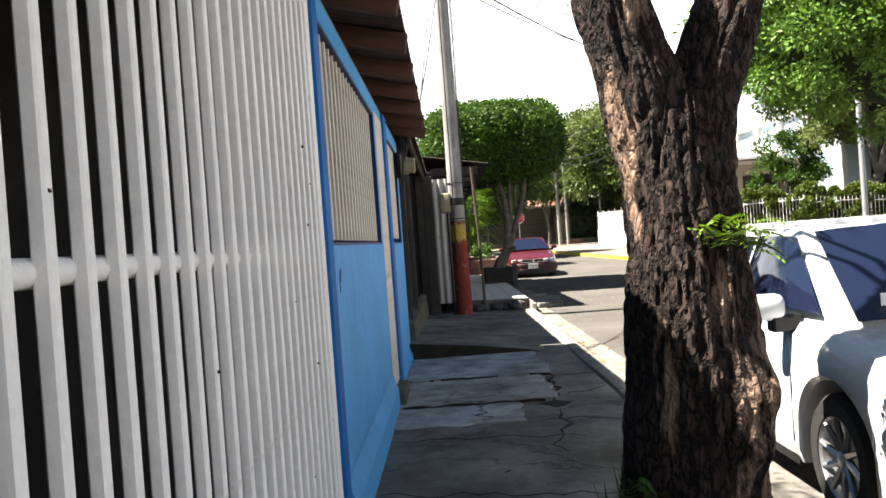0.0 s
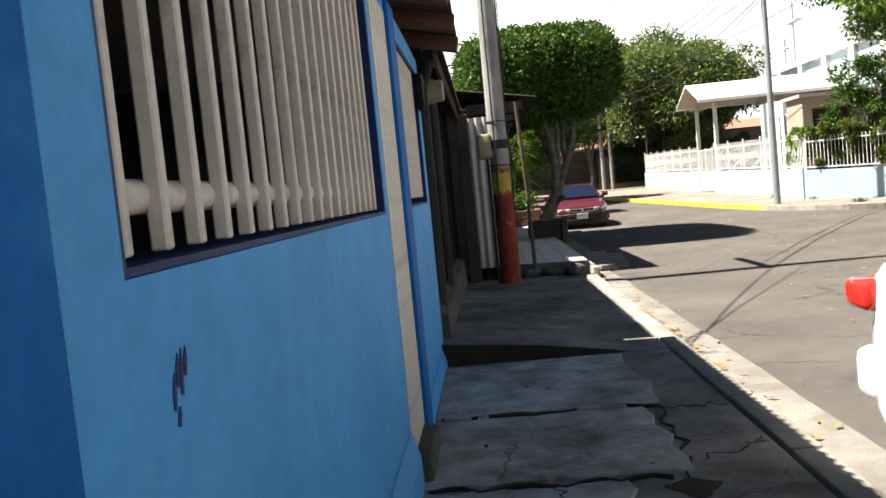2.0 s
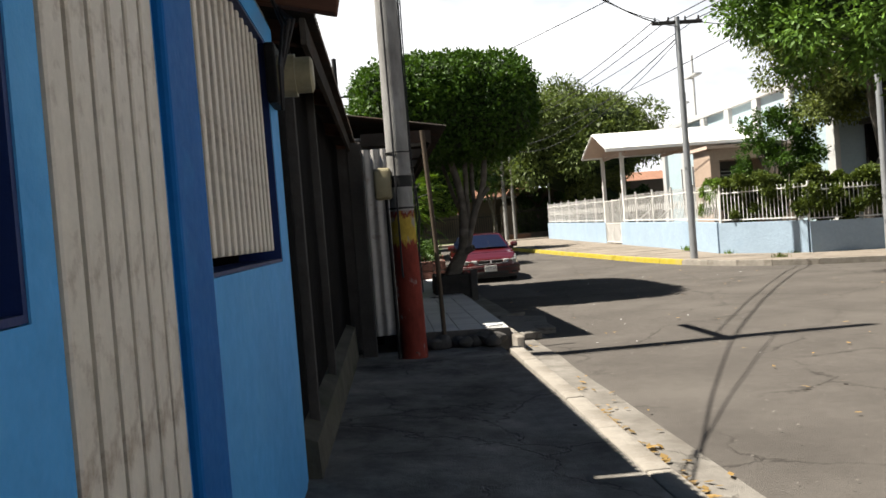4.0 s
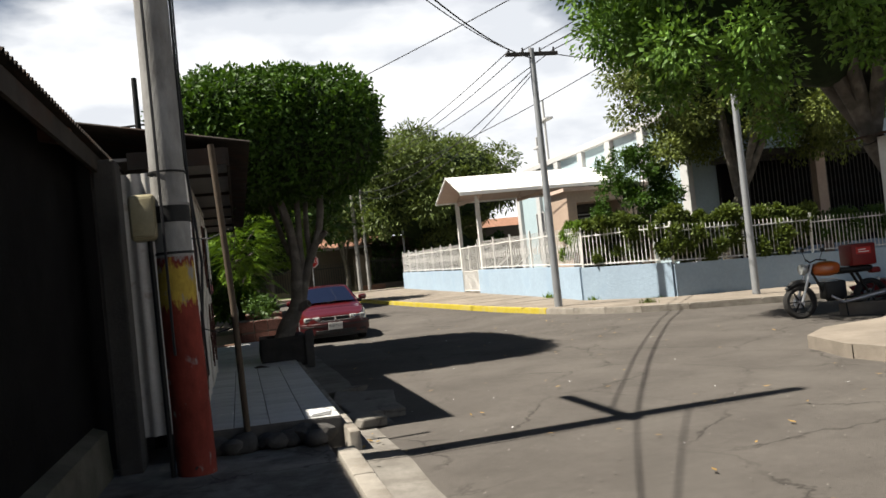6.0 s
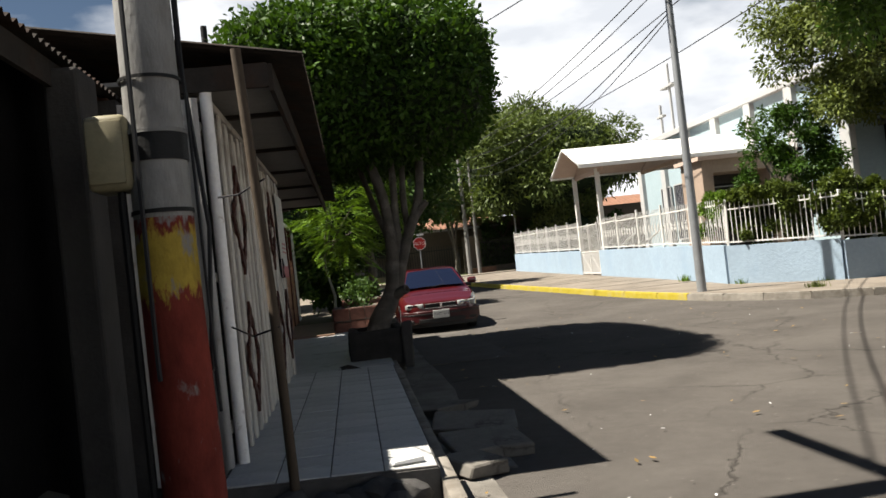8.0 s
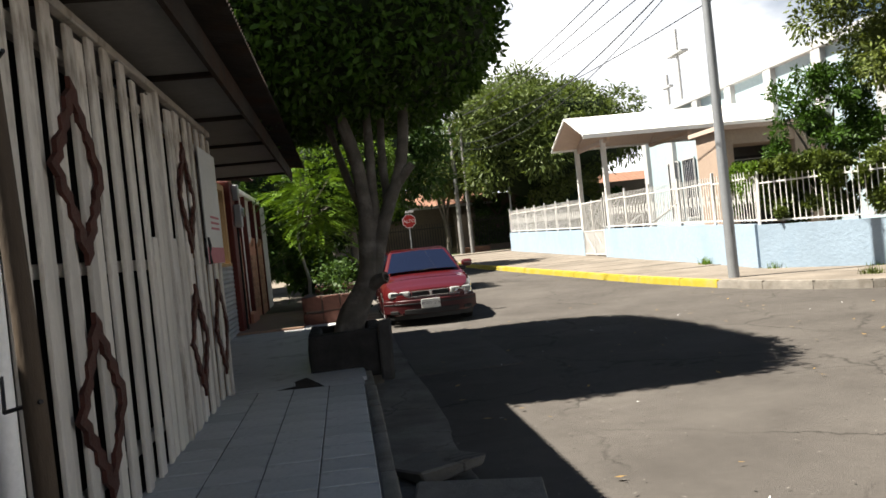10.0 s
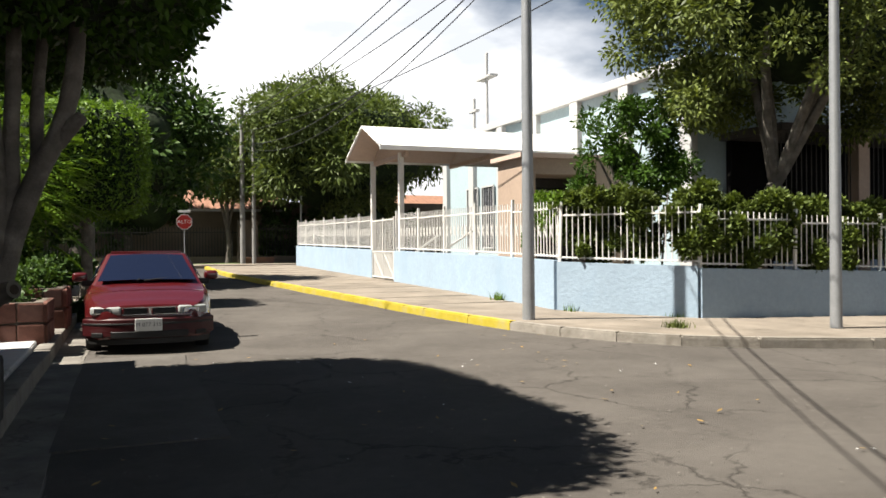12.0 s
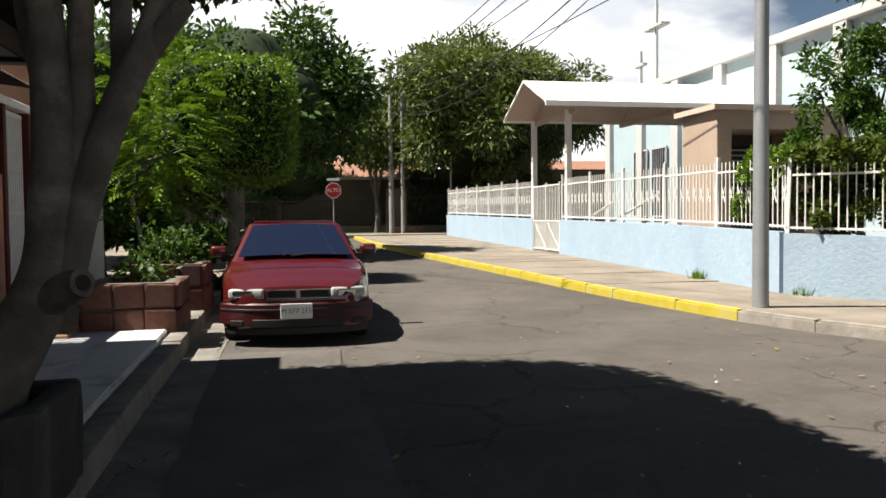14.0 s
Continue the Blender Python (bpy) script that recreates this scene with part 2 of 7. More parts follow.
def pole_paint(name, red, yellow, bare):
    """Brushed red paint with a ragged yellow blot near its top, worn through to the concrete."""
    m = bpy.data.materials.new(name)
    m.use_nodes = True
    n, l = m.node_tree.nodes, m.node_tree.links
    b = n["Principled BSDF"]
    co = n.new("ShaderNodeTexCoord")
    sep = n.new("ShaderNodeSeparateXYZ")
    l.new(co.outputs["Object"], sep.inputs["Vector"])

    def cloud(scale, detail, stretch):
        mp = n.new("ShaderNodeMapping")
        mp.inputs["Scale"].default_value = stretch
        l.new(co.outputs["Object"], mp.inputs["Vector"])
        t = n.new("ShaderNodeTexNoise")
        t.inputs["Scale"].default_value, t.inputs["Detail"].default_value, t.inputs["Roughness"].default_value = scale, detail, 0.65
        l.new(mp.outputs["Vector"], t.inputs["Vector"])
        return t.outputs["Fac"]

    def ranged(src, a, c):
        t = n.new("ShaderNodeMapRange")
        t.inputs["From Min"].default_value, t.inputs["From Max"].default_value = a, c
        l.new(src, t.inputs["Value"])
        return t.outputs["Result"]

    def mixed(fac, a, c):
        t = n.new("ShaderNodeMix")
        t.data_type = "RGBA"
        l.new(fac, t.inputs["Factor"])
        for key, v in (("A", a), ("B", c)):
            if isinstance(v, tuple):
                t.inputs[key].default_value = (*v, 1)
            else:
                l.new(v, t.inputs[key])
        return t.outputs["Result"]

    wave = n.new("ShaderNodeMath")
    wave.operation = "MULTIPLY_ADD"
    l.new(cloud(16, 5, (1, 1, 0.35)), wave.inputs[0])
    wave.inputs[1].default_value = 0.5
    l.new(sep.outputs["Z"], wave.inputs[2])
    col = mixed(ranged(cloud(5, 6, (1, 1, 0.5)), 0.35, 0.7), tuple(v * 0.6 for v in red), tuple(v * 1.3 for v in red))
    band = n.new("ShaderNodeMath")
    band.operation = "MULTIPLY"
    l.new(ranged(wave.outputs[0], 1.62, 1.66), band.inputs[0])
    l.new(ranged(wave.outputs[0], 1.97, 1.92), band.inputs[1])
    col = mixed(band.outputs[0], col, mixed(ranged(cloud(9, 5, (1, 1, 0.6)), 0.35, 0.65), tuple(v * 0.55 for v in yellow), yellow))
    col = mixed(ranged(cloud(7, 8, (1, 1, 0.5)), 0.6, 0.68), col, bare)
    col = mixed(ranged(wave.outputs[0], 2.0, 2.05), col, bare)
    l.new(col, b.inputs["Base Color"])
    b.inputs["Roughness"].default_value = 0.85
    b.inputs["Specular IOR Level"].default_value = 0.15
    bump = n.new("ShaderNodeBump")
    bump.inputs["Strength"].default_value, bump.inputs["Distance"].default_value = 0.4, 0.01
    l.new(cloud(50, 5, (1, 1, 0.6)), bump.inputs["Height"])
    l.new(bump.outputs["Normal"], b.inputs["Normal"])
    return m


M["pole_paint"] = pole_paint("pole_paint", (0.17, 0.032, 0.022), (0.42, 0.3, 0.05), (0.2, 0.19, 0.18))
M["steel_pole"] = mat("galvanised_pole", (0.27, 0.28, 0.29), 0.5, 0.1, 3, 0.1, 40, metal=0.4)
M["strap"] = mat("dark_strap", (0.02, 0.02, 0.02), 0.6, 0.2, 8, 0.2, 60, metal=0.5)
M["meter"] = mat("meter_plastic", (0.252, 0.224, 0.14), 0.5, 0.12, 5, 0.1, 40, stain=(0.14, 0.119, 0.07), amount=0.5, sscale=5)
M["wire"] = mat("cable_rubber", (0.02, 0.02, 0.022), 0.6, 0.1, 5, 0, 40)
def bark_mat(name, plate, deep, peeled):
    """Scaly bark: plates parted by dark cracks, with long peeled streaks of paler wood."""
    m = bpy.data.materials.new(name)
    m.use_nodes = True
    n, l = m.node_tree.nodes, m.node_tree.links
    b = n["Principled BSDF"]
    co = n.new("ShaderNodeTexCoord")

    def mapped(scale):
        t = n.new("ShaderNodeMapping")
        t.inputs["Scale"].default_value = scale
        l.new(co.outputs["Object"], t.inputs["Vector"])
        return t.outputs["Vector"]

    def cloud(vec, scale, detail, r):
        t = n.new("ShaderNodeTexNoise")
        t.inputs["Scale"].default_value, t.inputs["Detail"].default_value, t.inputs["Roughness"].default_value = scale, detail, r
        l.new(vec, t.inputs["Vector"])
        return t

    def ranged(src, a, c, lo=0.0, hi=1.0):
        t = n.new("ShaderNodeMapRange")
        for key, v in (("From Min", a), ("From Max", c), ("To Min", lo), ("To Max", hi)):
            t.inputs[key].default_value = v
        l.new(src, t.inputs["Value"])
        return t.outputs["Result"]

    def mixed(fac, a, c):
        t = n.new("ShaderNodeMix")
        t.data_type = "RGBA"
        l.new(fac, t.inputs["Factor"])
        for key, v in (("A", a), ("B", c)):
            if isinstance(v, tuple):
                t.inputs[key].default_value = (*v, 1)
            else:
                l.new(v, t.inputs[key])
        return t.outputs["Result"]

    vec = mapped((1, 1, 0.45))
    warp = n.new("ShaderNodeVectorMath")
    warp.operation = "MULTIPLY_ADD"
    l.new(cloud(vec, 14, 4, 0.6).outputs["Color"], warp.inputs[0])
    warp.inputs[1].default_value = (0.13, 0.13, 0.13)
    l.new(vec, warp.inputs[2])
    cell = n.new("ShaderNodeTexVoronoi")
    cell.feature = "DISTANCE_TO_EDGE"
    cell.inputs["Scale"].default_value = 19
    l.new(warp.outputs["Vector"], cell.inputs["Vector"])
    gap = ranged(cell.outputs["Distance"], 0.0, 0.2)
    grain = cloud(mapped((1, 1, 0.3)), 60, 6, 0.75).outputs["Fac"]
    tone = ranged(cloud(vec, 9, 5, 0.65).outputs["Fac"], 0.35, 0.68)
    col = mixed(tone, tuple(v * 0.45 for v in plate), tuple(v * 1.5 for v in plate))
    col = mixed(ranged(grain, 0.38, 0.62), tuple(v * 0.5 for v in plate), col)
    col = mixed(gap, deep, col)
    streak = ranged(cloud(mapped((1, 1, 0.25)), 3.0, 8, 0.66).outputs["Fac"], 0.54, 0.6)
    col = mixed(streak, col, mixed(ranged(grain, 0.35, 0.7), tuple(v * 0.5 for v in peeled), peeled))
    l.new(col, b.inputs["Base Color"])
    b.inputs["Roughness"].default_value = 0.9
    b.inputs["Specular IOR Level"].default_value = 0.2
    add = n.new("ShaderNodeMath")
    add.operation = "MULTIPLY_ADD"
    l.new(grain, add.inputs[0])
    add.inputs[1].default_value = 0.6
    l.new(gap, add.inputs[2])
    bump = n.new("ShaderNodeBump")
    bump.inputs["Strength"].default_value, bump.inputs["Distance"].default_value = 1.0, 0.03
    l.new(add.outputs[0], bump.inputs["Height"])
    l.new(bump.outputs["Normal"], b.inputs["Normal"])
    return m


M["bark_big"] = bark_mat("scaly_bark", (0.065, 0.042, 0.034), (0.008, 0.005, 0.004), (0.42, 0.28, 0.2))
M["bark_grey"] = mat("smooth_grey_bark", (0.1, 0.089, 0.076), 0.9, 0.4, 5, 0.6, 45, stain=(0.19, 0.172, 0.15), amount=0.5, sscale=3.2)
M["leaf_clip"] = leaf_mat("clipped_leaf", (0.03375, 0.075, 0.0105))
# dark green of the added crown cores, with inner shade in the colour
M["leaf_core"] = mat("shade_core_green", (0.012, 0.022, 0.006), 0.95, 0.5, 6, 0.8, 20)
M["leaf_mango"] = leaf_mat("mango_leaf", (0.068, 0.098, 0.028))
M["leaf_dark"] = leaf_mat("dark_leaf", (0.0375, 0.075, 0.018))
M["leaf_bright"] = leaf_mat("bright_leaf", (0.0825, 0.15, 0.01875))
M["leaf_olive"] = leaf_mat("olive_leaf", (0.075, 0.0975, 0.03), 0.45)
M["leaf_big"] = leaf_mat("pinnate_leaf", (0.078, 0.155, 0.03), 0.45)
M["leaf_sunny"] = leaf_mat("sunny_leaf", (0.09, 0.122, 0.036), 0.5)
M["leaf_hedge"] = leaf_mat("hedge_leaf", (0.06375, 0.09375, 0.0225), 0.5)
M["leaf_dry"] = leaf_mat("fallen_leaf", (0.2, 0.135, 0.05))
M["church_wall"] = mat("pale_blue_plaster", (0.32, 0.4, 0.43), 0.85, 0.05, 0.8, 0.15, 40, stain=(0.3, 0.39, 0.43), amount=0.3, sscale=0.7)
M["church_base"] = mat("blue_garden_wall", (0.28, 0.36, 0.44), 0.85, 0.07, 1.0, 0.5, 16, stain=(0.23, 0.31, 0.395), amount=0.4, sscale=0.9)
M["church_white"] = mat("white_plaster", (0.406, 0.406, 0.399), 0.8, 0.04, 1, 0.15, 40)
M["beige"] = mat("beige_plaster", (0.322, 0.245, 0.189), 0.85, 0.06, 1, 0.15, 40)
M["canopy_top"] = mat("white_roof_sheet", (0.8, 0.79, 0.76), 0.6, 0.04, 2, 0.1, 40)
M["canopy_under"] = mat("peach_soffit", (0.476, 0.364, 0.301), 0.8, 0.05, 1, 0.1, 40)
M["fence_white"] = mat("white_fence_paint", (0.6, 0.59, 0.565), 0.55, 0.06, 3, 0.1, 40, stain=(0.45, 0.36, 0.28), amount=0.12, sscale=6)
M["roof_tile"] = mat("clay_tile_roof", (0.224, 0.119, 0.077), 0.85, 0.25, 3, 0.4, 30, stain=(0.175, 0.091, 0.063), amount=0.5)
M["brownwall"] = mat("far_brown_wall", (0.14, 0.112, 0.084), 0.9, 0.2, 1, 0.2, 30)
M["grass"] = mat("verge_grass", (0.07, 0.1, 0.03), 0.95, 0.4, 8, 0.8, 40)
M["red_paint"] = mat("dark_red_car_paint", (0.062, 0.004, 0.005), 0.38, 0.08, 2, 0.0, 30, coat=1.0, spec=0.2)
# darker copy of the car red, with the nose's shade in the colour
M["shaded_red"] = mat("shaded_red_bumper", (0.035, 0.003, 0.004), 0.45, 0.12, 4, 0.05, 30, coat=0.15, spec=0.25)
M["white_paint"] = mat("white_car_paint", (0.55, 0.56, 0.57), 0.28, 0.01, 2, 0.0, 30, coat=1.0)
# base leans blue in place of the sky's reflection
M["car_glass"] = glass_mat("sky_tinted_glass", (0.006, 0.009, 0.022))
M["rubber"] = mat("tyre_rubber", (0.022, 0.021, 0.02), 0.85, 0.2, 8, 0.3, 90)
M["alloy"] = mat("alloy_rim", (0.45, 0.45, 0.46), 0.35, 0.06, 6, 0.05, 40, metal=0.8)
M["trim"] = mat("black_car_trim", (0.012, 0.012, 0.012), 0.5, 0.1, 5, 0.1, 60)
M["chrome"] = mat("chrome", (0.7, 0.7, 0.7), 0.15, 0.02, 5, 0.0, 40, metal=1.0)
M["lens"] = glass_mat("clear_headlight", (0.28, 0.29, 0.28), 0.08)
M["tail"] = glass_mat("red_tail_lens", (0.42, 0.02, 0.015), 0.08)
M["plate"] = mat("plate_white", (0.6, 0.6, 0.58), 0.5, 0.04, 5, 0.0, 40)
M["ink"] = mat("dark_ink", (0.03, 0.03, 0.04), 0.7, 0.05, 5, 0.0, 40)
M["sign_red"] = mat("sign_red", (0.42, 0.03, 0.025), 0.5, 0.06, 3, 0.05, 40)
M["sign_white"] = mat("sign_white", (0.75, 0.75, 0.74), 0.5, 0.04, 3, 0.0, 40)
M["dark_red"] = mat("oxblood_paint", (0.09, 0.016, 0.012), 0.6, 0.15, 3, 0.15, 40)
M["pink"] = mat("salmon_plaster", (0.52, 0.25, 0.17), 0.8, 0.08, 2, 0.2, 40)
M["pinkstone"] = mat("salmon_stone", (0.4, 0.23, 0.15), 0.8, 0.2, 6, 0.3, 40, rand=0.25)
M["red_stone"] = mat("red_planter_stone", (0.12, 0.052, 0.038), 0.8, 0.3, 5, 0.4, 40, rand=0.4)
M["mortar"] = mat("planter_mortar", (0.13, 0.11, 0.09), 0.9, 0.2, 5, 0.4, 60)
M["black_planter"] = mat("dark_planter_stone", (0.028, 0.026, 0.024), 0.95, 0.4, 5, 0.6, 30)
M["soil"] = mat("soil", (0.035, 0.025, 0.018), 1.0, 0.4, 12, 0.8, 60)
M["ochre"] = mat("ochre_wall", (0.38, 0.25, 0.12), 0.8, 0.1, 2, 0.2, 40)
M["grey_zinc"] = mat("grey_shutter", (0.3, 0.31, 0.31), 0.6, 0.12, 3, 0.1, 40, metal=0.2)
M["bamboo"] = mat("weathered_post", (0.07, 0.052, 0.036), 0.85, 0.3, 5, 0.3, 60, stretch=(1, 1, 0.2))
M["rock"] = mat("rubble_stone", (0.063, 0.0595, 0.056), 0.95, 0.35, 6, 0.7, 40, rand=0.3)
M["banner"] = mat("white_banner", (0.55, 0.55, 0.52), 0.6, 0.05, 3, 0.1, 20)
M["banner_pink"] = mat("pink_banner_strip", (0.4, 0.12, 0.14), 0.6, 0.05, 3, 0.0, 20)
M["moto_orange"] = mat("orange_tank_paint", (0.4, 0.09, 0.01), 0.3, 0.05, 3, 0, 20, coat=0.8)
# red darkened in the base colour to stand for tree shade
M["moto_red"] = mat("shaded_red_plastic", (0.16, 0.012, 0.01), 0.45, 0.06, 3, 0, 20)
M["kiosk"] = mat("kiosk_white", (0.55, 0.55, 0.54), 0.7, 0.1, 2, 0.1, 30)


# ---- mesh helpers ----
def box(bm, x0, x1, y0, y1, z0, z1):
    v = [bm.verts.new((x, y, z)) for z in (z0, z1) for y in (y0, y1) for x in (x0, x1)]
    for f in ((0, 2, 3, 1), (4, 5, 7, 6), (0, 1, 5, 4), (2, 6, 7, 3), (0, 4, 6, 2), (1, 3, 7, 5)):
        bm.faces.new([v[i] for i in f])
    return v


def soft_box(x0, x1, y0, y1, z0, z1, r=0.01, seg=2, jitter=0.0, seed=0):
    bm = bmesh.new()
    box(bm, x0, x1, y0, y1, z0, z1)
    if jitter:
        rnd = random.Random(seed)
        for v in bm.verts:
            v.co += Vector([rnd.uniform(-jitter, jitter) for _ in range(3)])
    bmesh.ops.bevel(bm, geom=bm.edges[:], offset=r, segments=seg, affect="EDGES", profile=0.5)
    return bm


def boxes(*rows):
    bm = bmesh.new()
    for r in rows:
        box(bm, *r)
    return bm


def tube(bm, pts, radii, seg=10, caps=True):
    """A tube along points, with a radius at each."""
    pts = [Vector(p) for p in pts]
    radii = radii if isinstance(radii, (list, tuple)) else [radii] * len(pts)
    rings = []
    side = None
    for i, p in enumerate(pts):
        d = (pts[min(i + 1, len(pts) - 1)] - pts[max(i - 1, 0)]).normalized()
        side = d.orthogonal().normalized() if side is None else (side - d * side.dot(d)).normalized()
        up = d.cross(side)
        rings.append([bm.verts.new(p + radii[i] * (side * math.cos(a) + up * math.sin(a)))
                      for a in [2 * math.pi * k / seg for k in range(seg)]])
    for a, b in zip(rings, rings[1:]):
        for k in range(seg):
            bm.faces.new((a[k], a[(k + 1) % seg], b[(k + 1) % seg], b[k]))
    if caps:
        bm.faces.new(rings[0][::-1])
        bm.faces.new(rings[-1])
    return bm


def rod(p0, p1, r0, r1=None, seg=10):
    return tube(bmesh.new(), [p0, p1], [r0, r0 if r1 is None else r1], seg)


def prism(poly, axis, d0, d1, bm=None):
    """A polygon of (a, b) pairs, extruded from d0 to d1 along axis: x: (y, z), y: (x, z), z: (x, y)."""
    bm = bm or bmesh.new()
    place = {"x": lambda a, b, d: (d, a, b), "y": lambda a, b, d: (a, d, b), "z": lambda a, b, d: (a, b, d)}[axis]
    lo = [bm.verts.new(place(a, b, d0)) for a, b in poly]
    hi = [bm.verts.new(place(a, b, d1)) for a, b in poly]
    n = len(poly)
    bm.faces.new(lo)
    bm.faces.new(hi[::-1])
    for i in range(n):
        bm.faces.new((lo[i], hi[i], hi[(i + 1) % n], lo[(i + 1) % n]))
    bmesh.ops.recalc_face_normals(bm, faces=bm.faces[:])
    return bm


def finish(name, bm, material, smooth=False):
    me = bpy.data.meshes.new(name)
    bmesh.ops.recalc_face_normals(bm, faces=bm.faces[:])
    bm.to_mesh(me)
    bm.free()
    me.materials.append(material)
    if smooth:
        me.shade_smooth()
        me.set_sharp_from_angle(angle=radians(38))
    return new(name, me)


def part(name, bm, material, parent, label="", smooth=False):
    ob = finish(name, bm, material, smooth)
    ob.parent = parent
    return tagged(ob, label)


def piece(name, mesh, parent, m):
    """One more object on a shared mesh, under parent."""
    ob = new(name, mesh)
    ob.parent = parent
    ob.matrix_basis = m
    return ob


def thing(name, loc, label, category, group="", kind="", rz=0):
    ob = new(name)
    ob.matrix_basis = pose(*loc, 0, 0, rz)
    return tagged(ob, label, category, group, kind)


def structure(name, bm, material, label="", category="", smooth=False):
    return tagged(finish(name, bm, material, smooth), label, category, "", "structure")


def mesh_np(name, verts, faces, material, smooth=False):
    """A mesh from arrays; faces all of one size."""
    me = bpy.data.meshes.new(name)
    verts, faces = np.asarray(verts, np.float32), np.asarray(faces, np.int32)
    k = faces.shape[1]
    me.vertices.add(len(verts))
    me.vertices.foreach_set("co", verts.ravel())
    me.loops.add(faces.size)
    me.loops.foreach_set("vertex_index", faces.ravel())
    me.polygons.add(len(faces))
    me.polygons.foreach_set("loop_start", np.arange(0, faces.size, k, dtype=np.int32))
    me.polygons.foreach_set("loop_total", np.full(len(faces), k, np.int32))
    me.update(calc_edges=True)
    me.validate()
    me.materials.append(material)
    if smooth:
        me.shade_smooth()
    return me


def wave_sheet(length, width, pitch, amp, thick=0.004):
    """A corrugated sheet in the xy plane: ridges run along x, waves follow y."""
    n = max(8, int(width / pitch * 8))
    bm = bmesh.new()
    rows = []
    for i in range(n + 1):
        y = width * i / n
        z = amp * math.sin(2 * math.pi * y / pitch)
        rows.append([bm.verts.new(p) for p in ((0, y, z), (length, y, z), (length, y, z - thick), (0, y, z - thick))])
    for a, b in zip(rows, rows[1:]):
        for k in range(4):
            bm.faces.new((a[k], a[(k + 1) % 4], b[(k + 1) % 4], b[k]))
    bm.faces.new(rows[0][::-1])
    bm.faces.new(rows[-1])
    return bm


def rise(x, y):
    """Height of the road: it climbs gently beyond the junction, and the side street falls away."""
    up = 0.0145 * (math.sqrt((max(y, -50) - 28) ** 2 + 9) + (max(y, -50) - 28)) / 2
    if y > 75:
        up = rise(x, 75)
    side = max(0.0, min(1.0, (34 - y) / 4)) * max(0.0, min(1.0, (y - 16) / 3))
    return up - 0.03 * max(0.0, min(x, 24) - 9.0) * side


# ---- ground and road ----
def build_ground():
    xs = [-300, -120, -60, -30, -15, -8, -4] + [round(-2 + 0.5 * i, 3) for i in range(0, 40)] + [19, 21, 24, 28, 34, 45, 70, 130, 300]
    ys = [-200, -80, -40, -20, -12, -8] + [round(-5 + 0.6 * i, 3) for i in range(0, 112)] + [64, 68, 72, 76, 85, 100, 140, 220, 420]
    verts = [(x, y, rise(x, y) + (0.012 * noise.noise(Vector((x * 0.6, y * 0.6, 0))) if 1.6 < x < 15 and -5 < y < 60 else -0.004)) for y in ys for x in xs]
    w = len(xs)
    faces = [(j * w + i, j * w + i + 1, (j + 1) * w + i + 1, (j + 1) * w + i) for j in range(len(ys) - 1) for i in range(w - 1)]
    ob = new("road", mesh_np("road", verts, faces, M["asphalt"], True))
    tagged(ob, "worn grey asphalt street with patches and cracks", "road", "", "structure")


build_ground()


def strip(name, left, right, z0, z1, material, label, category, follow=True):
    """A solid band between two polylines of (x, y), from z0 below to z1 above the road."""
    bm = bmesh.new()
    rows = []
    for (ax, ay), (bx, by) in zip(left, right):
        ha, hb = (rise(ax, ay), rise(bx, by)) if follow else (0, 0)
        za, zb = z1 if isinstance(z1, tuple) else (z1, z1)
        rows.append([bm.verts.new(p) for p in ((ax, ay, ha + z0), (bx, by, hb + z0), (bx, by, hb + zb), (ax, ay, ha + za))])
    for a, b in zip(rows, rows[1:]):
        for k in range(4):
            bm.faces.new((a[k], a[(k + 1) % 4], b[(k + 1) % 4], b[k]))
    bm.faces.new(rows[0][::-1])
    bm.faces.new(rows[-1])
    bmesh.ops.recalc_face_normals(bm, faces=bm.faces[:])
    bmesh.ops.bevel(bm, geom=[e for e in bm.edges if e.calc_face_angle(0) > 0.8 and max(v.co.z for v in e.verts) > -0.05], offset=0.012, segments=2, affect="EDGES")
    return structure(name, bm, material, label, category)


def ramp_y(y0, y1, n, fx):
    return [(fx(y0 + (y1 - y0) * i / n), y0 + (y1 - y0) * i / n) for i in range(n + 1)]


wob = lambda y, k=0.02: k * noise.noise(Vector((0, y * 0.7, 3.1)))
# near pavement along the blue house
strip("pavement_near", ramp_y(-8, 9.5, 30, lambda y: -0.6), ramp_y(-8, 9.5, 30, lambda y: 1.22 + wob(y)), -0.3, 0.14, M["walk"],
      "cracked grey concrete pavement with stains", "pavement")
def build_raised():
    bm = bmesh.new()
    rows = []
    for i in range(19):
        y = 9.5 + 6.15 * i / 18
        f = i / 18
        rows.append([bm.verts.new((x, y, z)) for x, z in ((-0.75, -0.3), (-0.75, 0.34 - 0.22 * f), (0.2, 0.25 - 0.15 * f), (0.9, 0.15 - 0.06 * f), (1.225 + wob(y), 0.142 - 0.06 * f * f), (1.225 + wob(y), -0.3))])
    for a, b in zip(rows, rows[1:]):
        for k in range(5):
            bm.faces.new((a[k], a[k + 1], b[k + 1], b[k]))
    bm.faces.new(rows[0])
    bm.faces.new(rows[-1])
    structure("pavement_raised", bm, M["walk"], "dark concrete pavement raised at a mossy step", "pavement")


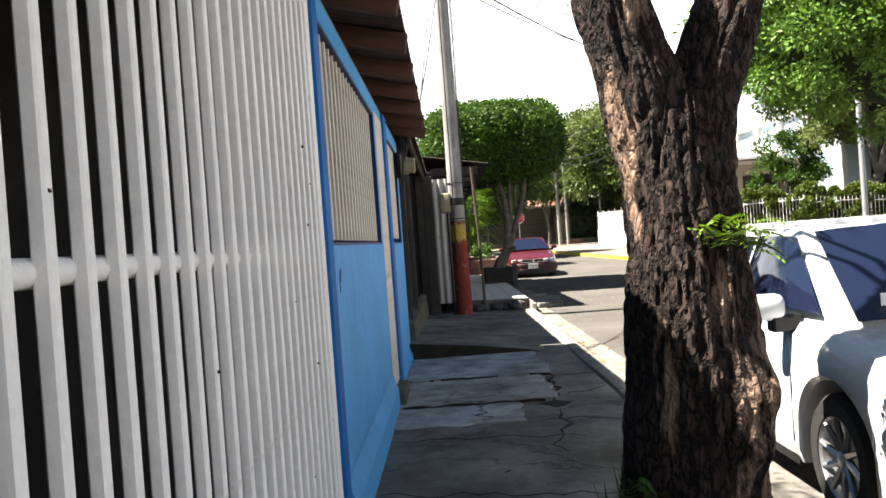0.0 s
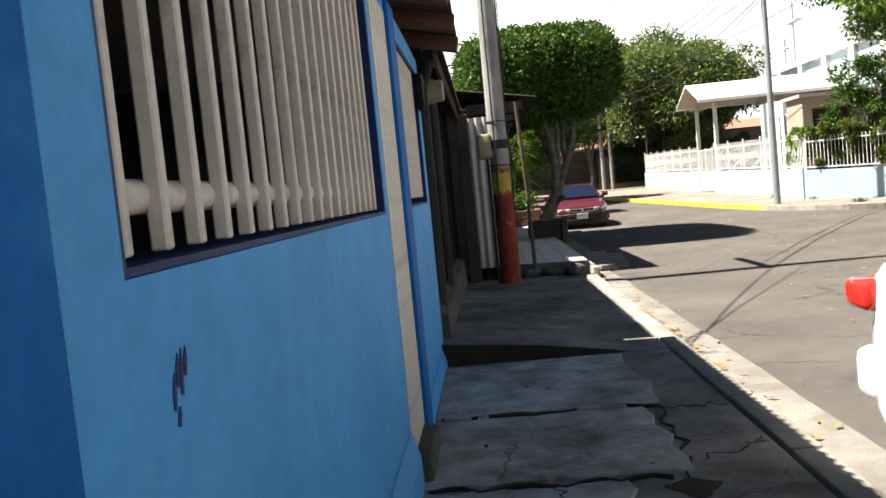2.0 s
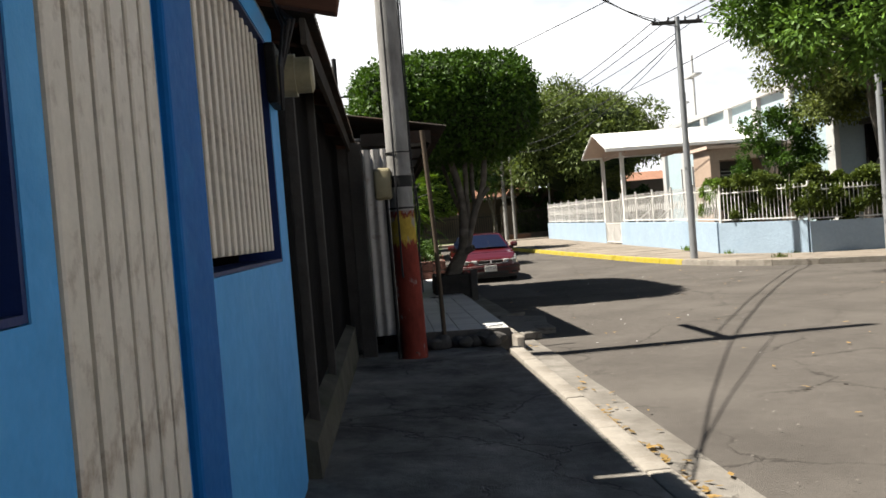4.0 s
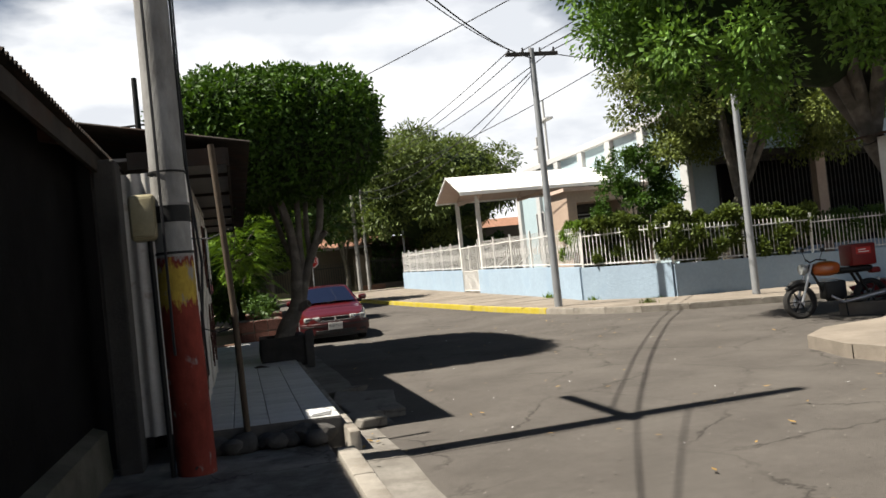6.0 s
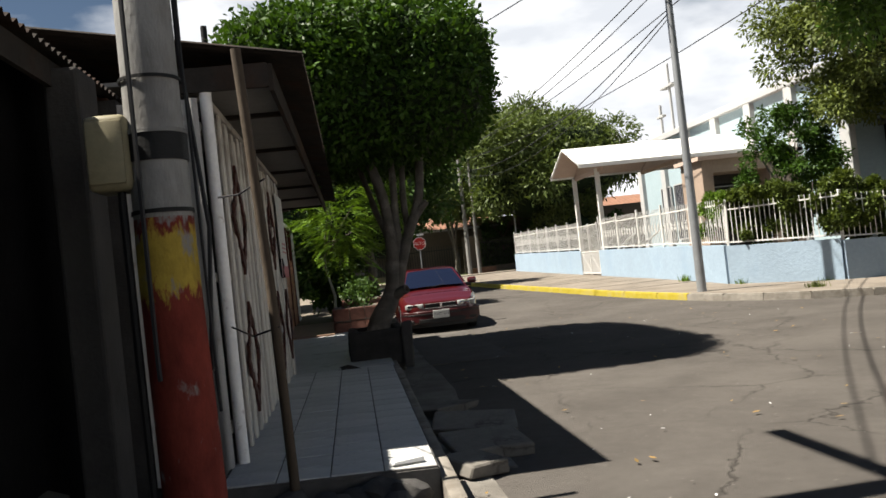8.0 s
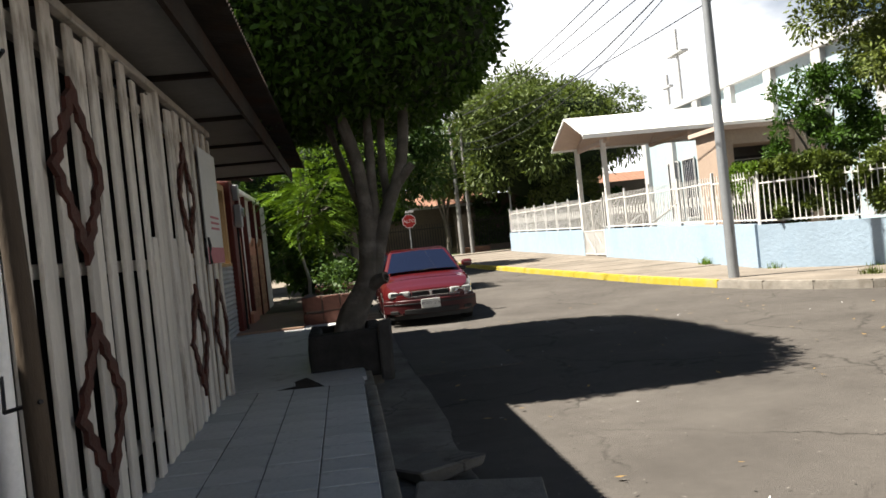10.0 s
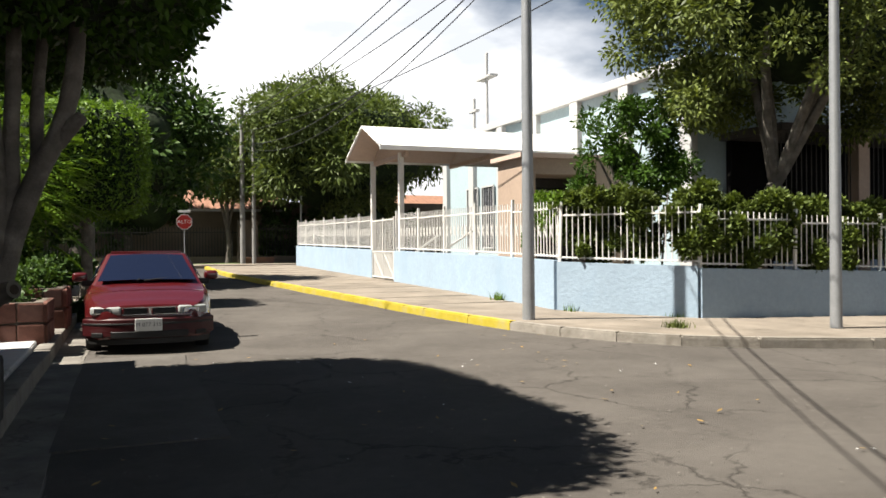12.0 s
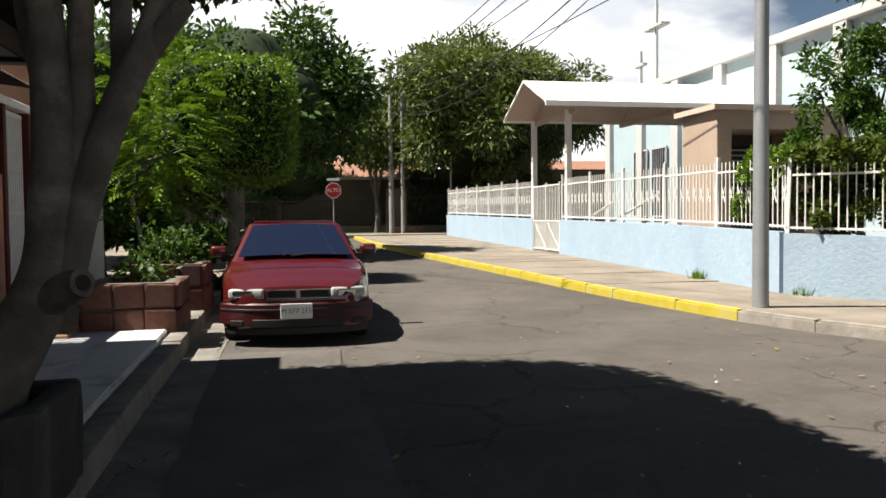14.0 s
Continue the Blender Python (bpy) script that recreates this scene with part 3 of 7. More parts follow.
build_raised()
structure("pavement_riser", prism([(-0.57, 0.13), (-0.57, 0.326), (0.2, 0.256), (0.8, 0.166), (0.95, 0.13)], "y", 9.48, 9.504), M["moss"], "low mossy step across the pavement", "step")
for i, (y0, y1, xr, z) in enumerate(((7.9, 9.3, 0.82, 0.176), (6.78, 7.86, 0.72, 0.164), (6.1, 6.72, 0.42, 0.156))):
    rnd = random.Random(i)
    jag = lambda k: 0.07 * noise.noise(Vector((k * 1.7, i * 9.1, 0.4)))
    poly = [(-0.55 + (xr + 0.55) * k / 6, y0 + jag(k)) for k in range(7)] + [(xr + jag(k + 20), y0 + (y1 - y0) * k / 6) for k in range(1, 6)] + [(xr - (xr + 0.55) * k / 6, y1 + jag(k + 40) * 0.6) for k in range(7)]
    bm = prism([(x + rnd.uniform(-0.02, 0.02), y + rnd.uniform(-0.02, 0.02)) for x, y in poly], "z", 0.1, z)
    bmesh.ops.bevel(bm, geom=bm.edges[:], offset=0.008, segments=1, affect="EDGES")
    structure("pavement_slab", bm, M["slab"], "pale cracked concrete slab laid over the pavement", "pavement")
# dark patch laid just above the surface instead of a hollow
hole = prism([(0.69 + 0.11 * math.cos(a) * (1 + 0.3 * math.sin(3 * a)), 6.6 + 0.1 * math.sin(a) * (1 + 0.25 * math.cos(4 * a))) for a in [k * math.pi / 8 for k in range(16)]], "z", 0.12, 0.146)
structure("pavement_hole", hole, M["soil"], "dark flat patch for a broken hole in the pavement", "pavement")
# open cracks across the pavement
def crack_line(a, b, z, seed, w=0.012, n=14):
    a, b = Vector(a), Vector(b)
    side = Vector((-(b - a).y, (b - a).x)).normalized()
    up, down = [], []
    for k in range(n + 1):
        p = a.lerp(b, k / n) + side * 0.12 * noise.noise(Vector((k * 0.55, seed * 3.7, 0.2)))
        h = w * (0.35 + abs(noise.noise(Vector((k * 0.9, seed, 4.0)))) * 2.2) * min(1, 4 * min(k, n - k) / n + 0.15)
        up.append(tuple(p + side * h))
        down.append(tuple(p - side * h))
    structure("pavement_crack", prism(up + down[::-1], "z", z - 0.02, z + 0.002), M["soil"], "dark open crack in the concrete pavement", "crack")


for k, (a, b, z, w) in enumerate((((-0.5, 6.75), (0.62, 6.7), 0.162, 0.014), ((0.76, 7.9), (0.76, 6.7), 0.15, 0.013), ((0.72, 6.5), (0.55, 5.2), 0.142, 0.012), ((-0.55, 5.75), (0.75, 5.6), 0.142, 0.012),
                                  ((0.8, 7.9), (1.2, 7.85), 0.142, 0.014), ((0.5, 6.1), (1.2, 6.0), 0.142, 0.01), ((-0.5, 7.88), (0.8, 7.88), 0.172, 0.016), ((0.1, 6.15), (0.15, 6.7), 0.158, 0.005),
                                  ((0.82, 6.9), (1.2, 7.2), 0.142, 0.01), ((-0.5, 4.6), (0.7, 4.4), 0.142, 0.009))):
    crack_line(a, b, z, k + 1, w)
# kerb stones and gutter, near side
def kerb_run(name, y0, y1, x0, x1, z, label, material=M["kerb"], step=1.0):
    holder = tagged(new(name), label, "kerb", "", "structure")
    n = int((y1 - y0) / step)
    base = soft_box(x0, x1, 0, step - 0.012, -0.2, z, 0.018, 2)
    proto = finish("kerb_stone", base, material, True)
    proto.parent = holder
    proto.matrix_basis = pose(0, y0, rise(x1, y0))
    rnd = random.Random(7)
    for i in range(1, n):
        y = y0 + i * step
        piece("kerb_stone", proto.data, holder, pose(rnd.uniform(-0.008, 0.008), y, rise(x1, y) + rnd.uniform(-0.006, 0.006), 0, 0, rnd.uniform(-0.4, 0.4)))


kerb_run("kerb_near", -8, 15.01, 1.24, 1.4, 0.145, "worn pale concrete kerb beside the gutter")
kerb_run("kerb_tiles", 15.3, 22.31, 1.4, 1.5, 0.2, "broken concrete kerb below the tiled pavement")
kerb_run("kerb_planters", 22.4, 36.41, 1.43, 1.62, 0.2, "old concrete kerb beside the parked car", M["gutter"])
strip("gutter_near", ramp_y(-8, 16.4, 30, lambda y: 1.4), ramp_y(-8, 16.4, 30, lambda y: 1.8 + wob(y, 0.05)), -0.1, (0.03, 0.014), M["gutter"],
      "pale concrete gutter strip along the kerb", "gutter")
strip("gutter_far", ramp_y(16.5, 36, 26, lambda y: 1.46 + 0.01 * (y - 16.5)), ramp_y(16.5, 36, 26, lambda y: 2.02 + wob(y, 0.08)), -0.1, (0.02, 0.012), M["gutter"],
      "stained concrete gutter in the tree's shade", "gutter")
strip("road_patch", ramp_y(22.6, 27.6, 6, lambda y: 1.98 + wob(y * 3, 0.06)), ramp_y(22.6, 27.6, 6, lambda y: 3.2 + wob(y * 3 + 9, 0.1)), -0.1, 0.017, M["asphalt_patch"],
      "pale repaired patch in the asphalt", "road")
# tiled pavement bed and what follows it
strip("pavement_tile_bed", ramp_y(15.75, 21.05, 8, lambda y: 0.1), ramp_y(15.75, 21.05, 8, lambda y: 1.4), -0.3, (0.3, 0.272), M["grout"], "concrete bed of the tiled pavement", "pavement")
strip("pavement_polished", ramp_y(21.6, 28.0, 8, lambda y: -0.62), ramp_y(21.6, 28.0, 8, lambda y: 1.42 + wob(y, 0.04)), -0.3, 0.24, M["smooth"], "smooth pale pavement beyond the planter", "pavement")
strip("pavement_far_left", ramp_y(28.0, 56, 20, lambda y: -6), ramp_y(28.0, 56, 20, lambda y: 1.44), -0.3, 0.2, M["farwalk"], "sunlit concrete pavement under the trees", "pavement")
structure("doorstep", soft_box(-0.6, 0.54, 27.5, 31.6, 0.1, 0.3, 0.015), M["terra"], "low ochre step before the salmon gate", "step")


# church side: kerb line, pavement and wall line
YK = [(6.0, 57.6), (6.05, 52), (6.35, 47), (7.1, 39.5), (7.62, 34.5), (7.95, 31.5), (8.42, 28.55)]
GK = [(8.42, 28.55), (8.72, 27.4), (9.15, 26.5), (9.8, 25.85), (10.8, 25.4), (12.5, 25.0), (16, 24.3), (22, 23.2), (34, 21.2)]
def smooth_line(pts, step):
    out = []
    for a in range(len(pts) - 1):
        p0, p1, p2, p3 = (Vector(pts[max(0, min(len(pts) - 1, a + k))]) for k in (-1, 0, 1, 2))
        n = max(1, int((p2 - p1).length / step))
        for i in range(n):
            t = i / n
            out.append(0.5 * ((2 * p1) + (p2 - p0) * t + (2 * p0 - 5 * p1 + 4 * p2 - p3) * t * t + (3 * p1 - p0 - 3 * p2 + p3) * t ** 3))
    return out + [Vector(pts[-1])]


def kerb_line(name, pts, step, material, label, w=0.17, h=0.15):
    holder = tagged(new(name), label, "kerb", "", "structure")
    line = smooth_line(pts, step)
    for a, b in zip(line, line[1:]):
        d = (b - a).normalized()
        nrm = Vector((-d.y, d.x)) if name == "kerb_corner" else Vector((d.y, -d.x))
        nrm = nrm if nrm.dot(Vector((14, 36)) - a) > 0 else -nrm
        bm = bmesh.new()
        e = d * 0.006
        q = [a + e, b - e, b - e + nrm * w, a + e + nrm * w]
        zs = [rise(*p) for p in q]
        lo = [bm.verts.new((p.x, p.y, z - 0.2)) for p, z in zip(q, zs)]
        hi = [bm.verts.new((p.x, p.y, z + h)) for p, z in zip(q, zs)]
        for k in range(4):
            bm.faces.new((lo[k], lo[(k + 1) % 4], hi[(k + 1) % 4], hi[k]))
        bm.faces.new(lo[::-1])
        bm.faces.new(hi)
        bmesh.ops.recalc_face_normals(bm, faces=bm.faces[:])
        bmesh.ops.bevel(bm, geom=[ed for ed in bm.edges if ed.verts[0] in hi and ed.verts[1] in hi], offset=0.025, segments=2, affect="EDGES")
        part("kerb_stone", bm, material, holder, "", True)
    return line


yk = kerb_line("kerb_yellow", YK, 1.0, M["yellow"], "yellow painted kerb along the church pavement")
gk = kerb_line("kerb_corner", GK, 1.0, M["kerb"], "rounded bare concrete kerb at the street corner")
WALL = [(10.5, 57.0), (10.5, 30.6), (12.35, 28.65), (17.0, 28.75), (34.0, 29.2)]


def build_church_pavement():
    outer = [p for p in yk] + [p for p in gk[1:]]
    bm = bmesh.new()
    rows = []
    for p in outer:
        if p.y > 30.6:
            q = Vector((10.6, p.y))
        elif p.x < 9.6:
            t = (30.6 - p.y) / (30.6 - 25.9)
            q = Vector((10.55 + 1.8 * t, 30.6 - 1.95 * t))
        else:
            q = Vector((12.4 + (p.x - 9.6) * 0.92, 28.65 + (p.x - 9.6) * 0.02))
        d = (q - p).normalized()
        a = p + d * 0.15
        row = []
        for k in range(6):
            s = a.lerp(q, k / 5)
            row.append(bm.verts.new((s.x, s.y, rise(s.x, s.y) + 0.143 + 0.006 * noise.noise(Vector((s.x, s.y, 0))))))
        rows.append(row)
    for a, b in zip(rows, rows[1:]):
        for k in range(5):
            bm.faces.new((a[k], a[k + 1], b[k + 1], b[k]))
    structure("pavement_church", bm, M["farwalk"], "dusty concrete pavement round the church corner", "pavement", True)
    # scored joints between the panels
    for i, p in enumerate(outer[::2]):
        if 26 < p.y < 56 and p.x < 10.4 and p.y > 31:
            z = rise(p.x + 1.5, p.y)
            structure("pavement_joint", boxes((p.x + 0.3, 10.45, p.y - 0.012, p.y + 0.012, z + 0.1, z + 0.149)), M["gutter"], "dark joint between pavement panels", "pavement")


build_church_pavement()
# far pavement across the end of the street, and the opposite corner
strip("pavement_far", [(-30, 59.0), (40, 59.0)], [(-30, 75.0), (40, 75.0)], -0.5, 0.15, M["grass"], "grassy verge at the end of the street", "verge")
strip("pavement_end", [(-30, 58.4), (40, 58.4)], [(-30, 60.4), (40, 60.4)], -0.5, 0.16, M["farwalk"], "far concrete pavement across the street's end", "pavement")
RC = [(7.35, -8), (7.35, 13.5), (7.3, 16.3), (7.6, 17.3), (8.3, 17.85), (9.4, 18.0), (10.5, 18.7), (11.4, 20.0), (12.4, 21.0), (30, 21.3)]
def build_right_corner():
    line = smooth_line(RC, 0.7)
    bm = bmesh.new()
    top = [bm.verts.new((p.x, p.y, 0.17)) for p in line] + [bm.verts.new((30, -8, 0.17))]
    low = [bm.verts.new((p.x, p.y, -0.5)) for p in line] + [bm.verts.new((30, -8, -0.5))]
    bm.faces.new(top)
    n = len(top)
    for i in range(n):
        bm.faces.new((low[i], low[(i + 1) % n], top[(i + 1) % n], top[i]))
    structure("pavement_corner", bm, M["farwalk"], "pale rounded concrete pavement corner opposite the church", "pavement")


build_right_corner()

# ---- blue house ----
XW = -0.57
def wall_x(name, x0, x1, y0, y1, z0, z1, holes, material, label):
    """A wall along y with rectangular holes (y0, y1, z0, z1) through it."""
    ys = sorted({y0, y1, *[h[0] for h in holes], *[h[1] for h in holes]})
    zs = sorted({z0, z1, *[h[2] for h in holes], *[h[3] for h in holes]})
    solid = lambda j, k: not any(h[0] <= ys[j] < h[1] and h[2] <= zs[k] < h[3] for h in holes)
    bm = bmesh.new()
    cache = {}
    def vert(x, y, z):
        if (x, y, z) not in cache:
            cache[(x, y, z)] = bm.verts.new((x, y, z))
        return cache[(x, y, z)]
    J, K = len(ys) - 1, len(zs) - 1
    for j in range(J):
        for k in range(K):
            if not solid(j, k):
                continue
            a, b, c, d = ys[j], ys[j + 1], zs[k], zs[k + 1]
            for x in (x0, x1):
                bm.faces.new([vert(x, *p) for p in ((a, c), (b, c), (b, d), (a, d))])
            for dj, dk, e in ((-1, 0, ((a, c), (a, d))), (1, 0, ((b, c), (b, d))), (0, -1, ((a, c), (b, c))), (0, 1, ((a, d), (b, d)))):
                jj, kk = j + dj, k + dk
                if not (0 <= jj < J and 0 <= kk < K and solid(jj, kk)):
                    bm.faces.new([vert(x0, *e[0]), vert(x0, *e[1]), vert(x1, *e[1]), vert(x1, *e[0])])
    bmesh.ops.recalc_face_normals(bm, faces=bm.faces[:])
    return structure(name, bm, material, label, "wall")


wall_x("wall_blue_house", XW - 0.16, XW, 3.87, 9.72, 0.0, 2.62, [(4.07, 6.78, 1.465, 2.5), (6.88, 7.53, 0.24, 2.55), (7.95, 9.5, 1.465, 2.5)], M["blue"],
       "light blue painted plaster house front")
structure("wall_skirting", prism([(XW - 0.01, 0.0), (XW + 0.05, 0.0), (XW + 0.04, 0.3), (XW + 0.004, 0.42)], "y", 3.95, 6.85), M["blue"], "worn blue skirting at the wall's foot", "wall")
structure("wall_skirting_far", prism([(XW - 0.01, 0.0), (XW + 0.05, 0.0), (XW + 0.03, 0.2), (XW + 0.004, 0.28)], "y", 7.8, 9.72), M["blue"], "worn blue skirting at the wall's foot", "wall")
# marks on the blue front
for dy, z, h in ((0.0, 1.27, 0.05), (0.018, 1.3, 0.045), (0.032, 1.285, 0.065), (0.05, 1.31, 0.04), (0.008, 1.245, 0.025)):
    structure("wall_scuff", prism([(4.17 + dy, z), (4.178 + dy, z - 0.004), (4.186 + dy, z + h * 0.5), (4.184 + dy, z + h), (4.174 + dy, z + h * 0.6)], "x", XW - 0.001, XW + 0.002), M["navy"], "dark scratched mark on the blue wall", "wall mark")
ring = bmesh.new()
tube(ring, [(XW + 0.004, 3.93 + 0.045 * math.cos(k * math.pi / 14), 0.66 + 0.07 * math.sin(k * math.pi / 14)) for k in range(29)], 0.007, 5)
structure("wall_ring", ring, M["strap"], "dark painted ring on the blue wall", "wall mark")
structure("pilaster_corner", soft_box(XW - 0.2, XW + 0.03, 3.715, 3.868, 0.0, 2.66, 0.012), M["dkblue"], "dark blue painted corner pillar", "pillar")
structure("pilaster_door", soft_box(XW - 0.2, XW + 0.025, 7.535, 7.84, 0.0, 2.62, 0.012), M["dkblue"], "dark blue painted pillar beside the door", "pillar")
structure("door_step", soft_box(XW - 0.15, XW + 0.09, 6.86, 7.5, 0.1, 0.26, 0.02), M["plinth"], "crumbling concrete doorstep", "step")
for y0, y1 in ((4.07, 6.78), (7.95, 9.5)):
    structure("window_reveal", boxes((XW - 0.2, XW - 0.003, y0 + 0.002, y0 + 0.016, 1.479, 2.486), (XW - 0.2, XW - 0.003, y1 - 0.016, y1 - 0.002, 1.479, 2.486),
                                     (XW - 0.2, XW - 0.003, y0 + 0.002, y1 - 0.002, 1.467, 1.479), (XW - 0.2, XW - 0.003, y0 + 0.002, y1 - 0.002, 2.486, 2.498)), M["navy"],
              "navy painted window reveal", "window")
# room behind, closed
structure("wall_house_back", boxes((-6.2, -6.0, -8, 9.72, 0, 2.9)), M["interior"], "house back wall coloured dark for the room's shade", "wall")
structure("wall_house_near", boxes((-6.0, -0.6, -8.15, -8.0, 0, 2.9)), M["interior"], "porch end wall coloured dark for its shade", "wall")
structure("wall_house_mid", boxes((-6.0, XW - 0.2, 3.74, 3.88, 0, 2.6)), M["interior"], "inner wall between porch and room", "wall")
# lining added over the blue gable; its dark colour stands for shade
structure("wall_house_lining", boxes((-6.0, XW - 0.165, 9.64, 9.7, 0, 2.6)), M["interior"], "added dark lining for the shade inside the house", "wall")
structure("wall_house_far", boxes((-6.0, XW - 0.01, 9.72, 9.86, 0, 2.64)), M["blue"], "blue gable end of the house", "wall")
structure("floor_house", boxes((-6.0, XW - 0.17, -8, 9.72, 0, 0.15)), M["interior"], "house floor coloured dark for the room's shade", "floor")
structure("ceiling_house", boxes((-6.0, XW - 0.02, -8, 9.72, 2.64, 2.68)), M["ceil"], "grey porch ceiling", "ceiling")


def grille(name, y0, n, step, z0, z1, x, w, d, material, label, rail_z, rail_r=0.03, rail2=None, rail_mat=None):
    """Upright square bars in a row along y, on round rails behind them."""
    g = thing(name, (x, y0, 0), label, "grille")
    proto = part("bar", soft_box(-d / 2, d / 2, 0, w, z0, z1, 0.004, 1), material, g)
    for i in range(1, n):
        piece("bar", proto.data, g, pose(0, i * step, 0))
    for rz in [rail_z] + ([rail2] if rail2 else []):
        part("rail", rod((-d / 2 - rail_r * 0.6, -0.01, rz), (-d / 2 - rail_r * 0.6, (n - 1) * step + w + 0.01, rz), rail_r, seg=14), rail_mat or material, g, "", True)
    return g


porch_gate = grille("porch_gate", -3.099, 60, 0.1128, 0.17, 2.6, XW + 0.0, 0.025, 0.027, M["white_iron"], "white painted iron bar gate of the porch", 1.44, 0.021, 0.4)
part("jamb", soft_box(-0.03, 0.02, 6.7, 6.79, 0.15, 2.62, 0.008), M["white_iron"], porch_gate)
grille("window_grille", 4.138, 18, 0.1475, 1.49, 2.5, XW - 0.04, 0.027, 0.03, M["cream_iron"], "cream painted iron window bars over a dark room", 1.575, 0.028)
grille("door_grille", 6.895, 6, 0.107, 0.27, 2.54, XW - 0.01, 0.08, 0.03, M["cream_iron"], "cream slatted iron door", 1.4, 0.025)
grille("window_grille", 8.0, 13, 0.115, 1.52, 2.5, XW - 0.04, 0.04, 0.03, M["cream_iron"], "cream painted iron window bars beside the door", 1.62, 0.03)


def roof_sheet(name, x0, z0, x1, z1, y0, y1, label, material, rafters=0, rafter_out=0.0, pitch=0.09):
    """A corrugated lean-to roof from the eave (x0, z0) up to (x1, z1)."""
    r = thing(name, (x0, y0, z0), label, "roof", "", "structure")
    length = math.hypot(x1 - x0, z1 - z0)
    ang = math.degrees(math.atan2(z1 - z0, x0 - x1))
    sheet = part("roof_sheet", wave_sheet(length, y1 - y0, pitch, 0.014), material, r, "", True)
    sheet.matrix_basis = pose(0, 0, 0, 0, ang, 0) @ pose(0, 0, 0, 0, 180, 0) @ Matrix.Diagonal((1, 1, -1, 1))
    for i in range(rafters):
        y = 0.25 + (y1 - y0 - 0.5) * i / max(1, rafters - 1)
        b = part("rafter", soft_box(rafter_out, length * 0.9, -0.04, 0.04, -0.14, -0.02, 0.006, 1), M["rafter"], r)
        b.matrix_basis = pose(0, y, 0, 0, ang, 0) @ pose(0, 0, 0, 0, 180, 0) @ Matrix.Diagonal((1, 1, -1, 1))
    return r


roof_sheet("roof_blue_house", -0.22, 2.78, -6.3, 4.1, -8.2, 9.9, "rusty corrugated roof overhanging the blue house", M["zinc"], 22, -0.02)

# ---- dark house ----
# one near-black sheet stands for the shop's dark recess
structure("wall_dark_house", boxes((-0.85, -0.62, 9.87, 16.28, 0.0, 2.75)), M["black"], "unlit shop front coloured near black for its shade", "wall")
structure("plinth_dark_house", prism([(-0.62, 0.1), (-0.5, 0.1), (-0.52, 0.5), (-0.62, 0.54)], "y", 9.9, 15.28), M["plinth"], "mossy concrete plinth of the dark house", "wall")
for y in (10.35, 11.9):
    structure("shop_post", soft_box(-0.6, -0.54, y, y + 0.05, 0.5, 2.7, 0.005, 1), M["column"], "thin grey post on the dark front", "pillar")
structure("column_dark_house", soft_box(-0.46, -0.28, 15.3, 15.62, 0.05, 2.68, 0.02), M["column"], "stained grey concrete column", "pillar")
roof_sheet("roof_dark_house", -0.36, 2.75, -5.5, 3.9, 9.95, 16.6, "dark corrugated roof edge over the shop front", M["dark_zinc"], 4, 0.05, 0.08)
structure("fascia_dark_house", boxes((-0.44, -0.41, 9.95, 15.7, 2.58, 2.72)), M["dark_zinc"], "rusty fascia under the roof edge", "trim")
structure("wall_dark_back", boxes((-5.5, -5.3, 9.9, 31, 0.0, 2.9)), M["interior"], "closing back wall of the row", "wall")

# ---- slatted house ----
structure("wall_slat_side", boxes((-3.0, -0.36, 16.28, 16.4, 0.0, 2.72)), M["column"], "grey side wall of the slatted house", "wall")
sd = thing("zinc_side_panel", (-0.36, 16.3, 0.24), "white painted corrugated side panel", "panel", "", "structure")
sh = part("sheet", wave_sheet(2.45, 0.5, 0.125, 0.018), M["white_zinc"], sd, "", True)
sh.matrix_basis = Matrix(((0, 1, 0, 0), (0, 0, 1, 0), (1, 0, 0, 0), (0, 0, 0, 1)))
# near black so the gaps between slats read as shade
structure("wall_slat_back", boxes((-0.3, -0.2, 16.45, 21.55, 0.1, 2.7)), M["black"], "near-black wall for the shade behind the slatted gate", "wall")
structure("ceiling_slat_house", boxes((-4.0, 0.6, 16.4, 27.0, 2.83, 2.86)), M["ceil"], "grey soffit under the roof overhang", "ceiling")
for y in (17.6, 19.4, 21.2, 23.0, 24.8, 26.6):
    structure("soffit_batten", boxes((-0.55, 0.6, y, y + 0.05, 2.795, 2.829)), M["dark_zinc"], "dark batten across the soffit", "trim")
roof_sheet("roof_slat_house", 0.84, 2.93, -5.3, 4.0, 16.3, 27.2, "dark corrugated roof overhanging the pavement", M["dark_zinc"], 0, 0, 0.076)
structure("fascia_slat_house", boxes((0.6, 0.63, 16.38, 27.1, 2.72, 2.9), (-0.3, 0.6, 16.35, 16.38, 2.74, 2.9)), M["dark_zinc"], "rusty metal fascia of the overhang", "trim")


